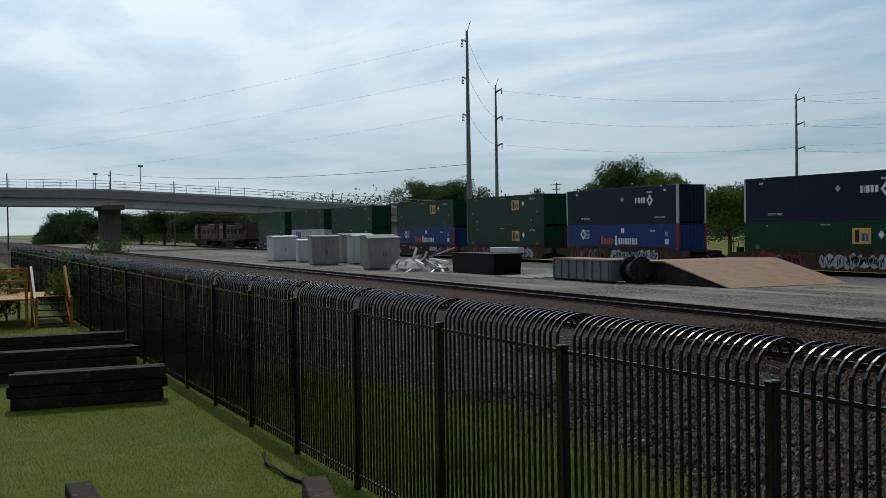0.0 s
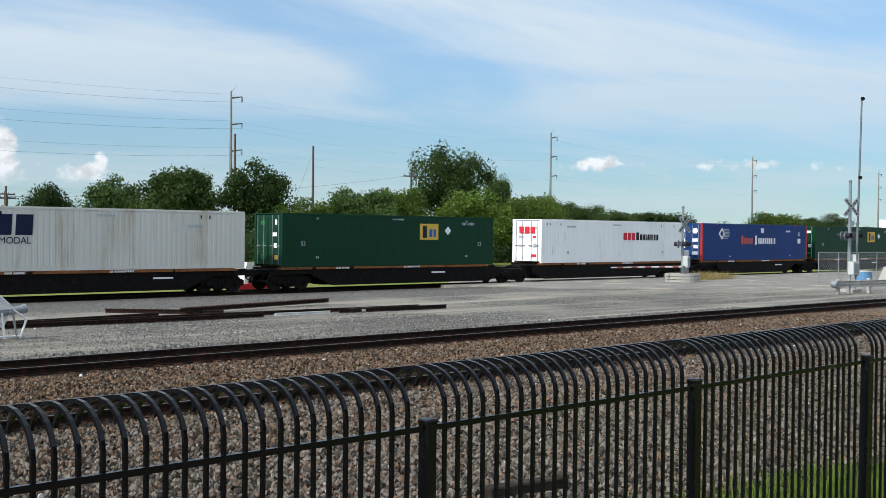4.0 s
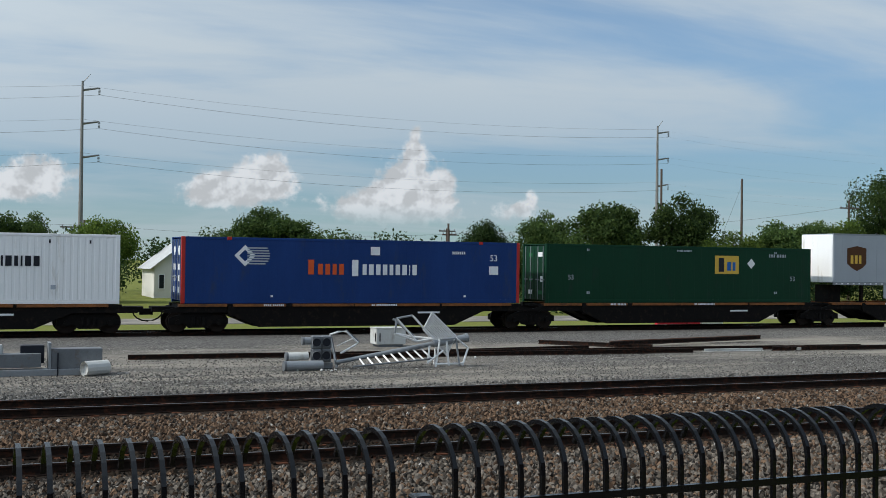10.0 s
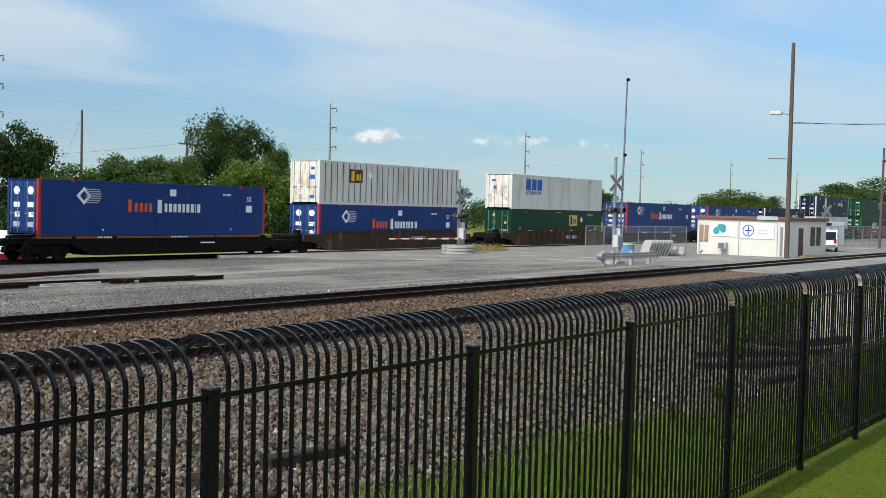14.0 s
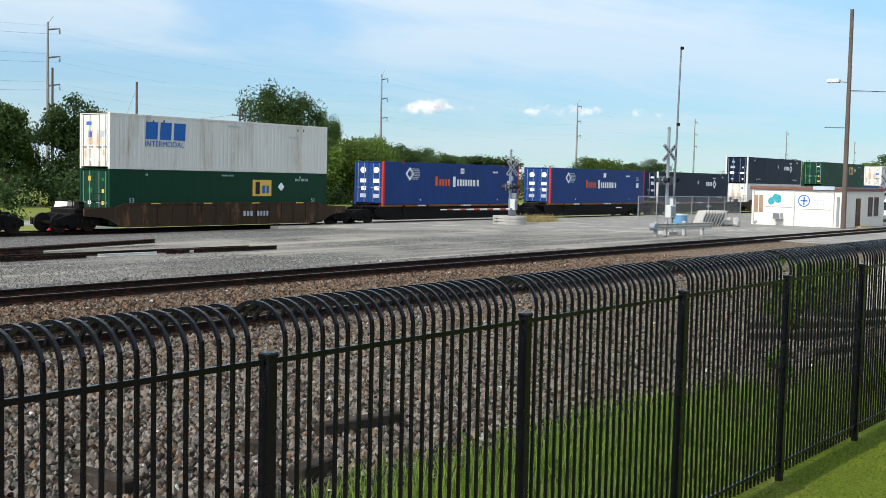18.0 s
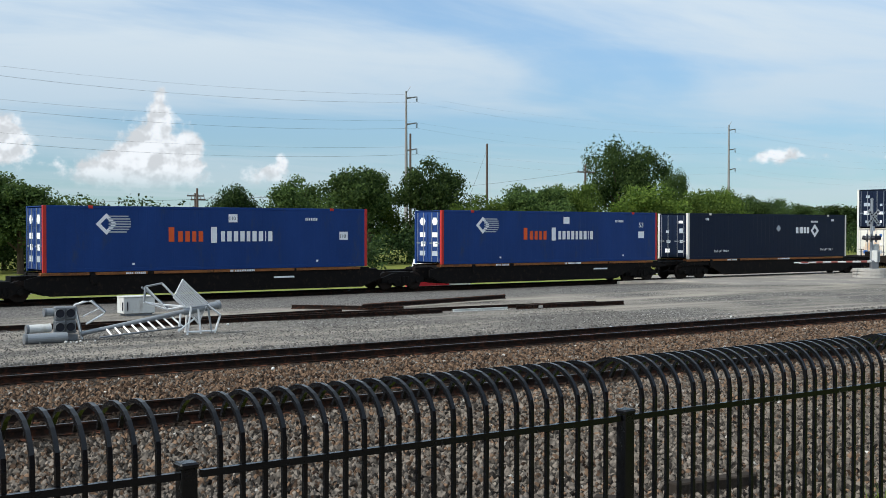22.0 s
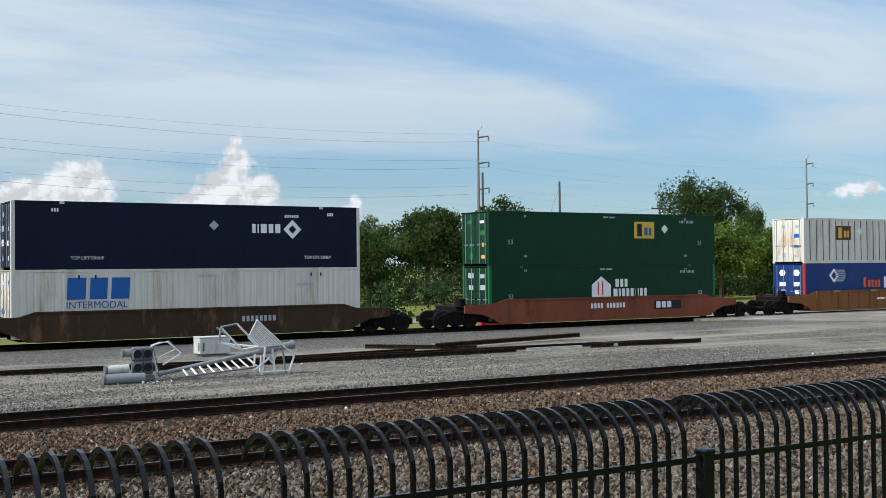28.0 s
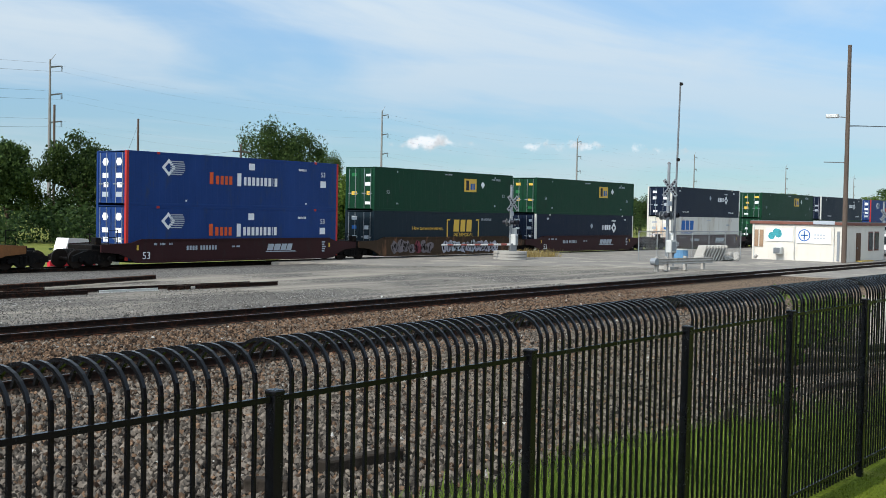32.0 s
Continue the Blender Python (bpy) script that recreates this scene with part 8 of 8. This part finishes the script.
chain_link(71.0, 37.5, 83.2, 35.2, 2.1)
chain_link(95, 34.0, 122, 34.0, 2.2)
chain_link(122, 34.0, 150, 30.0, 2.2)
store = thing("storage_container", "white storage container beyond the office", "container", pose(122.0, 36.5, YARD))
box_part("body", (0, 9, 0, 2.5, 0, 2.6), M_WHITE, store, bevel=0.03)
for k in range(12):
    box_part("rib", (0.3 + k * 0.72, 0.5 + k * 0.72, -0.03, 0.0, 0.1, 2.5), M_WHITE, store)


# ---- houses behind the train ----
def house(x, y, w, d, h, roof_h, wall, roof, label, windows=2, gable="x", ww=0.9):
    b = thing("house", label, "house", pose(x, y, FIELD))
    box_part("wall", (0, w, 0, d, 0, h), wall, b)
    bm = bm_new()
    if gable == "y":
        add_prism(bm, [(-0.3, h), (w + 0.3, h), (w / 2, h + roof_h - 0.05)], "y", 0.0, d)
        part("gable", bm, wall, b)
        bm = bm_new()
        add_prism(bm, [(-0.45, h - 0.12), (-0.3, h - 0.02), (w / 2, h + roof_h), (w + 0.3, h - 0.02), (w + 0.45, h - 0.12), (w / 2, h + roof_h + 0.16)], "y", -0.35, d + 0.35)
    else:
        add_prism(bm, [(-0.4, h - 0.1), (d + 0.4, h - 0.1), (d / 2, h + roof_h)], "x", -0.4, w + 0.4)
    part("roof", bm, roof, b)
    for f in range(max(1, int(h // 2.6))):
        for k in range(windows):
            x0 = w * (k + 0.5) / windows - ww / 2
            z0 = h * 0.32 + f * 2.7
            wn_ = box_part("window", (x0, x0 + ww, -0.04, -0.01, z0, z0 + h * 0.45), M_GLASS_D, b)
            box_part("window_frame", (x0 - 0.08, x0 + ww + 0.08, -0.025, -0.003, z0 - 0.08, z0 + h * 0.45 + 0.08), M_WDECAL, wn_)
    box_part("door", (w * 0.42, w * 0.42 + 0.9, -0.05, -0.012, 0.05, h * 0.75), M_BRDECAL, b)
    return b


h1 = house(15.4, 105, 5.2, 8, 2.75, 2.15, M_HOUSE, M_ROOFGREY, "two-storey white clapboard house with a gable", 4, "y", 0.42)
box_part("balcony_floor", (1.5, 3.7, -0.6, 0, 1.55, 1.62), M_HOUSE, h1)
for k in range(8):
    box_part("balcony_bar", (1.55 + k * 0.3, 1.6 + k * 0.3, -0.58, -0.54, 1.62, 2.2), M_KDECAL, h1)
house(-4.2, 86, 6.5, 5, 1.15, 0.65, M_TAN, M_GALV, "low tan shed with a bright metal roof", 0)
house(34.2, 84, 2.8, 4, 1.5, 0.8, M_HOUSE, M_TAN, "small white house with a tan roof", 2)
house(-96.0, 92, 6, 5, 1.8, 0.9, M_HOUSE, M_ROOFGREY, "small pale house among trees", 2)
house(29.6, 96, 4.6, 4, 2.9, 0.5, mat("faded_mauve_siding", (0.34, 0.24, 0.25), 0.7, 0, 0.12, 0.8, 20, 0.05, streak=2), M_ROOFGREY, "faded mauve wall of a low house among trees", 1)
stop = thing("stop_sign", "small red octagonal sign on a thin post", "sign", pose(33.3, 76, FIELD))
tube_part("post", (0, 0, 0), (0, 0, 0.8), 0.03, M_GALV, stop, 6, hollow=False)
bm = bm_new()
add_prism(bm, [(0.19 * math.cos(a), 0.9 + 0.19 * math.sin(a)) for a in (math.pi / 8 + k * math.pi / 4 for k in range(8))], "y", -0.05, -0.03)
part("plate", bm, M_RDECAL, stop)
bar = thing("road_barrier", "red and white plastic barrier boards lying beyond the main line", "barrier", pose(36.8, 56.0, FIELD))
box_part("red_board", (0, 2.0, 0, 0.3, 0.0, 0.42), M_RDECAL, bar, "red board", bevel=0.02)
box_part("red_board", (2.1, 3.0, 0.02, 0.3, 0.0, 0.36), M_RDECAL, bar, "red board", bevel=0.02)
box_part("white_board", (3.1, 4.6, 0, 0.3, 0.0, 0.42), M_WDECAL, bar, "white board", bevel=0.02)
cart = thing("white_cart", "small white utility cart parked beyond the main line", "cart", pose(38.6, 57.2, FIELD))
bm = bm_new()
add_prism(bm, [(0, 0.35), (2.0, 0.35), (2.1, 0.9), (1.7, 1.0), (1.5, 1.6), (0.2, 1.65), (0, 1.0)], "y", 0, 1.2)
part("body", bm, M_VAN, cart)
for x in (0.4, 1.6):
    for y in (0.02, 1.0):
        tube_part("wheel", (x, y - 0.03, 0.24), (x, y + 0.15, 0.24), 0.24, M_TYRE, cart, 14, hollow=False)
bm = bm_new()
add_box(bm, -400, 420, 62.5, 68.5, FIELD - 0.3, FIELD + 0.02)
tagged(part("road", bm, M_ASPHALT), "grey road behind the main line", "road", kind="structure")


# ---- lawn side: tie stacks and wooden deck ----
def tie_stack(x, y0, y1, rows, z0=LAWN, label="stack of dark creosoted railway ties on the lawn"):
    s = thing("tie_stack", label, "timber stack", pose(x, y0, z0), group="tie stacks")
    rr = random.Random(int(x * 10))
    for k in range(rows):
        dx = rr.uniform(-0.04, 0.04)
        box_part("tie", (dx - 0.12, dx + 0.12, rr.uniform(-0.1, 0.1), y1 - y0 + rr.uniform(-0.1, 0.1), k * 0.215, k * 0.215 + 0.205), M_OLDWOOD, s, bevel=0.012)
        box_part("tie", (dx - 0.38, dx - 0.14, rr.uniform(-0.1, 0.1), y1 - y0 + rr.uniform(-0.1, 0.1), k * 0.215, k * 0.215 + 0.205), M_OLDWOOD, s, bevel=0.012)


tie_stack(-21.4, 0.85, 3.5, 3)
tie_stack(-25.4, -0.6, 3.6, 3)
tie_stack(-29.2, -0.8, 3.95, 3)
tie_stack(17.9, 1.0, 3.45, 4)
for x, y, L, turn, z in ((-13.2, 0.95, 1.2, 0, 0.35), (-12.4, 3.42, 1.5, -12, 0.32)):
    tb = thing("sawn_timber", "grey weathered sawn timber end on the lawn", "timber", pose(x, y, LAWN, 0, 0, turn), group="sawn timbers")
    box_part("beam", (0, L, 0, 0.28, 0, z), M_TIE, tb, bevel=0.015)
hose = thing("iron_bar", "bent dark iron bar lying on the lawn", "bar", pose(-14.6, 3.6, LAWN))
bm = bm_new()
add_path(bm, [(-0.3, 0.05, 0.12), (0, 0, 0.05), (0.8, 0.05, 0.04), (1.6, 0.2, 0.03)], 0.03, 6)
part("bar", bm, M_BLACK, hose)


def wooden_deck():
    d = thing("wooden_deck", "orange-stained wooden deck with railing and steps", "deck", pose(-44.8, -2.3, LAWN))
    z = 0.95
    for k in range(32):
        box_part("board", (0, 4.6, k * 0.15, k * 0.15 + 0.138, z - 0.04, z), M_DECKWOOD, d)
    for x in (0.1, 4.4):
        for y in (0.1, 1.6, 3.1, 4.6):
            box_part("post", (x, x + 0.1, y, y + 0.1, 0, z + 1.0), M_DECKWOOD, d)
    for h in (0.35, 0.62, 0.92):
        box_part("rail", (4.4, 4.5, 0.1, 4.6, z + h - 0.07, z + h), M_DECKWOOD, d)
        box_part("rail", (0.1, 0.2, 0.1, 4.6, z + h - 0.07, z + h), M_DECKWOOD, d)
    box_part("top_rail", (4.34, 4.56, 0.0, 4.7, z + 0.98, z + 1.03), M_DECKWOOD, d)
    for y in (4.85, 5.95):
        bm = bm_new()
        add_prism(bm, [(3.4, z + 0.95), (3.4, z + 1.05), (5.2, 0.78), (5.2, 0.68)], "y", y, y + 0.07)
        part("stair_rail", bm, M_WDECAL if y < 5 else M_DECKWOOD, d)
        box_part("newel", (5.1, 5.2, y, y + 0.1, 0, 1.0), M_DECKWOOD, d)
        box_part("newel", (3.35, 3.45, y, y + 0.1, 0, z + 1.0), M_DECKWOOD, d)
        bm = bm_new()
        add_prism(bm, [(3.4, z - 0.25), (3.4, z), (5.1, 0.1), (5.1, 0.0), (4.9, 0.0)], "y", y, y + 0.06)
        part("stringer", bm, M_DECKWOOD, d)
    for k in range(5):
        box_part("tread", (3.5 + k * 0.33, 3.8 + k * 0.33, 4.9, 5.95, z - 0.2 * k - 0.04, z - 0.2 * k), M_OLDWOOD, d)
    for k in range(8):
        box_part("board", (0, 3.4, 4.8 + k * 0.15, 4.938 + k * 0.15, z - 0.04, z), M_DECKWOOD, d)


wooden_deck()


# ---- trees and woods ----
LEAF_A = leaf_material("leaf_dark", (0.016, 0.038, 0.012), (0.084, 0.130, 0.034))
LEAF_B = leaf_material("leaf_light", (0.034, 0.070, 0.012), (0.130, 0.185, 0.034))
LEAF_C = leaf_material("leaf_deep", (0.011, 0.027, 0.010), (0.054, 0.090, 0.026))


def leaf_cards(rnd, centres, radii, per, size):
    """Small bent leaf sprays set round clump centres."""
    n = len(centres) * per
    c = np.repeat(centres, per, 0)
    r = np.repeat(radii, per)
    d = rnd.normal(size=(n, 3))
    d /= np.linalg.norm(d, axis=1)[:, None]
    p = c + d * (r * 1.35 * rnd.uniform(0.04, 1.0, n) ** 0.55)[:, None] * np.array([1, 1, 0.8])
    u = rnd.normal(size=(n, 3))
    u /= np.linalg.norm(u, axis=1)[:, None]
    w = np.cross(u, rnd.normal(size=(n, 3)))
    w /= np.linalg.norm(w, axis=1)[:, None] + 1e-9
    s = size * rnd.uniform(0.5, 1.3, n)[:, None]
    V = np.stack([p - u * s, p + w * s * 0.55, p + u * s, p - w * s * 0.55], 1)
    V[:, 1, 2] -= 0.15 * size
    return V.reshape(-1, 3)


def make_tree(seed, h, w, leaf, bare=0.08, per=215):
    rnd = np.random.RandomState(seed)
    py = random.Random(seed)
    t = thing("tree", "broad green leafy tree behind the tracks", "tree", pose(0, 0, -200), group="trees behind the railway")
    bm = bm_new()
    add_tube(bm, (0, 0, -0.2), (0.1, 0.05, h * 0.38), h * 0.032, h * 0.022, 8)
    centres, radii = [], []
    nl = 9
    for k in range(nl):
        a = k * 2.4 + py.uniform(-0.4, 0.4)
        z0 = h * py.uniform(0.22, 0.42)
        f = py.uniform(0.45, 1.0)
        tip = Vector((math.cos(a) * w * 0.42 * f, math.sin(a) * w * 0.42 * f, h * py.uniform(0.5, 0.88)))
        mid = Vector((tip.x * 0.45, tip.y * 0.45, (z0 + tip.z) / 2 - 0.2))
        add_tube(bm, (0.05, 0.03, z0), mid, h * 0.012, h * 0.008, 5, False)
        add_tube(bm, mid, tip, h * 0.008, h * 0.003, 5, False)
        for j in range(4):
            q = tip + Vector((py.gauss(0, w * 0.10), py.gauss(0, w * 0.10), py.gauss(0, h * 0.06)))
            centres.append(q)
            radii.append(w * py.uniform(0.08, 0.15))
    for k in range(46):
        a, e = py.uniform(0, 6.28), py.uniform(-0.5, 1.3)
        rr = py.uniform(0.35, 1.0)
        z = h * (bare + (1 - bare) * 0.5) + math.sin(e) * h * (1 - bare) * 0.46 * rr
        centres.append((math.cos(a) * math.cos(e) * w * 0.46 * rr, math.sin(a) * math.cos(e) * w * 0.46 * rr, z))
        radii.append(w * py.uniform(0.09, 0.17))
    part("trunk", bm, M_BARK, t)
    V = leaf_cards(rnd, np.array([tuple(c) for c in centres]), np.array(radii), per, 0.155)
    me = mesh_np("crown", V, np.arange(len(V)).reshape(-1, 4), [leaf])
    tagged(part("crown", me, None, t), "leafy crown")
    return t


def build_trees():
    kinds = [make_tree(11, 9, 7.5, LEAF_A), make_tree(12, 9, 8.5, LEAF_B), make_tree(13, 9, 6.5, LEAF_A), make_tree(14, 9, 9.0, LEAF_C), make_tree(15, 13, 9.5, LEAF_A, 0.12, 260), make_tree(16, 8, 8.0, LEAF_B, 0.02)]
    spots = (
        (-26, 95, 6.7, 7.4, 3), (-20.6, 95, 6.3, 5, 3), (-12, 100, 5.7, 3, 0), (-7.6, 80, 5.9, 6.2, 1), (-3.2, 85, 7.6, 6.4, 0), (1.2, 90, 6.3, 3.4, 2), (4.1, 95, 6.1, 4.3, 0), (9.6, 95, 6.4, 5.0, 1), (21.4, 92, 6.8, 5.5, 0), (22.2, 100, 5.6, 4.2, 3),
        (24.5, 99, 6.9, 5.8, 1), (23.5, 90, 6.8, 6.9, 0), (36.1, 110, 5.4, 3, 2), (32.5, 80, 3.9, 5.3, 3), (43.6, 95, 6.8, 5, 3), (49.7, 95, 7.5, 5.4, 0), (56.1, 95, 8.8, 6.2, 2), (61, 100, 8.1, 5.5, 1), (65.8, 95, 9.5, 6.3, 0),
        (67.6, 90, 6.2, 5.5, 5), (73.2, 90, 7.1, 6.3, 0), (79, 94, 7.4, 5.5, 2), (84.7, 95, 8.3, 6.3, 1), (97.2, 100, 13.6, 8.2, 4), (109.5, 104, 11.2, 4.0, 4), (85.4, 85, 7.5, 8.0, 5), (94.2, 85, 6.6, 6.6, 5), (104, 92, 8.0, 7, 1), (113.3, 95, 6.9, 6, 0),
        (121, 100, 7.0, 6, 0), (133.3, 110, 7.5, 7, 3), (148.1, 115, 7.3, 7.5, 0), (167.9, 120, 7.0, 10.3, 2), (190.1, 110, 7.6, 9.8, 1), (217.8, 115, 7.4, 8.4, 0), (210.3, 80, 7.7, 12, 5), (240.7, 85, 7.2, 8, 3), (202.3, 60, 7.4, 9.5, 1), (231.8, 62, 10.4, 15, 0),
        (251.9, 60, 8.6, 13, 3), (301.8, 62, 7.4, 12, 0), (-65, 120, 4.7, 5.4, 0), (-48.6, 100, 6.4, 5.4, 0), (-43.9, 105, 7.0, 6, 1), (-4.2, 86, 7.2, 5.4, 1), (-39, 100, 6.8, 5, 0), (-34.8, 97, 6.5, 5.6, 2), (-88.5, 120, 9.8, 4.4, 0),
        (-30, 100, 7.0, 5.4, 3), (-173.2, 120, 12.9, 8, 1), (-261.8, 110, 15.0, 12.7, 4), (-240, 110, 14.2, 12, 4), (-130.4, 80, 9.1, 6, 1), (-125.9, 82, 11.5, 8.2, 4), (-115, 80, 9, 5.6, 1), (-89.7, 70, 7.0, 6, 1), (-204.1, 110, 10, 6, 0), (-54, 96, 5.6, 6, 3), (-71, 100, 5.8, 6, 0),
        (-293, 52, 8.5, 13, 3), (-316, 50, 8.3, 14, 3), (-271, 56, 8.0, 12, 3), (-262, 58, 8.2, 12, 3), (-340, 44, 8.0, 14, 3))
    rnd = random.Random(2)
    for x, y, top, w, k in spots:
        src = kinds[k]
        h0 = (9, 9, 9, 9, 13, 8)[k]
        w0 = (7.5, 8.5, 6.5, 9.0, 9.5, 8.0)[k]
        sz = (top - FIELD) / (h0 * 0.99)
        sx = max(w / w0 * 1.12, sz * (0.42 if k == 4 else 0.75))
        copy_thing(src, Matrix.Translation((x, y, FIELD)) @ Matrix.Rotation(rnd.uniform(0, 6.28), 4, "Z") @ Matrix.Diagonal((sx, sx, sz, 1)))
    for src in kinds:
        for o in (*src.children_recursive, src):
            bpy.data.objects.remove(o)
    # the low woods that close the view behind the trees
    nr = np.random.RandomState(9)
    n = 2600
    x = nr.uniform(-300, 360, n)
    y = nr.uniform(99, 132, n)
    top = 4.4 + 1.3 * np.sin(x * 0.07) + 0.8 * np.sin(x * 0.19 + 1)
    z = FIELD + nr.uniform(0.3, 1, n) * top
    # dense woods round the overpass and a hedge close behind the main line
    m = 1500
    xa = nr.uniform(-640, -215, m)
    ya = np.maximum(62, -0.138 * xa) + nr.uniform(0, 70, m)
    za = FIELD + nr.uniform(0.1, 1, m) * 8.2
    # a rounded copse in the open ground left of the pier
    mc = 260
    ac = nr.uniform(0.074, 0.119, mc)
    xc = nr.uniform(-420, -350, mc)
    copse = np.c_[xc, -ac * xc, FIELD + nr.uniform(0.05, 1, mc) * 9.4 * np.clip(1.25 - ((ac - 0.102) / 0.026) ** 2, 0.25, 1.0)]
    k = 900
    xb = nr.uniform(-75, 125, k)
    yb = nr.uniform(93, 100, k)
    zb = FIELD + nr.uniform(0.05, 1, k) * (2.6 + 0.8 * np.sin(xb * 0.3))
    yb = np.where((((xb < -4) & (xb > -34)) | ((xb > 37) & (xb < 60))) & (nr.uniform(0, 1, k) < 0.6), nr.uniform(69, 74, k), yb)
    keep = (xb < 11) | (xb > 20.5)
    x = np.where((y < 112) & (x > 12) & (x < 22), x + 12, x)
    V = np.concatenate([leaf_cards(nr, np.c_[x, y, z], nr.uniform(0.9, 1.9, n), 110, 0.19), leaf_cards(nr, np.c_[xa, ya, za], nr.uniform(2.5, 5, m), 150, 0.34), leaf_cards(nr, copse, nr.uniform(1.2, 2.2, mc), 160, 0.3), leaf_cards(nr, np.c_[xb, yb, zb][keep], nr.uniform(0.7, 1.4, keep.sum()), 80, 0.18)])
    tagged(new("far_woods", mesh_np("far_woods", V, np.arange(len(V)).reshape(-1, 4), [LEAF_C])), "dense dark green undergrowth behind the trees", "woods", kind="stuff")


build_trees()


def bush(x, y, w, h, seed, leaf, leaves=60):
    rnd = np.random.RandomState(seed)
    n = 16
    c = np.c_[rnd.normal(0, w * 0.25, n), rnd.normal(0, w * 0.25, n), rnd.uniform(0.15, 0.85, n) * h]
    V = leaf_cards(rnd, c, np.full(n, w * 0.2), leaves, 0.07)
    b = thing("bush", "bright green leafy bush growing by the fence", "bush", pose(x, y, LAWN), group="bushes by the fence")
    part("foliage", mesh_np("foliage", V, np.arange(len(V)).reshape(-1, 4), [leaf]), None, b)
    bm = bm_new()
    for k in range(5):
        add_tube(bm, (0, 0, -0.05), (c[k][0], c[k][1], c[k][2]), 0.02, 0.006, 5)
    part("stem", bm, M_BARK, b)


bush(-44.0, 1.9, 1.4, 2.6, 1, LEAF_B)
bush(-47.5, 5.6, 1.8, 3.2, 2, LEAF_B)
bush(-42.0, 3.7, 1.2, 3.0, 3, LEAF_B)
bush(-45.5, 5.2, 1.2, 2.6, 7, LEAF_B)
for k, (x, y, w, h) in enumerate(((25.4, 9.5, 0.8, 0.6), (27.2, 9.5, 1.5, 1.4), (29.4, 10.2, 1.5, 1.3))):
    bush(x, y, w, h, 20 + k, LEAF_B, 70)
bush(17.9, 3.5, 0.7, 0.35, 5, LEAF_B)
bush(13.3, 5.0, 0.3, 2.2, 6, LEAF_B, 34)



def motions():
    """The train runs towards -x, slowing a little."""
    for ob, s in MOVERS:
        y, z = ob.matrix_basis.translation.y, ob.matrix_basis.translation.z
        walk(ob, [(t, pose(s - SPEED * t + d, y, z)) for t, d in DRIFT])


motions()
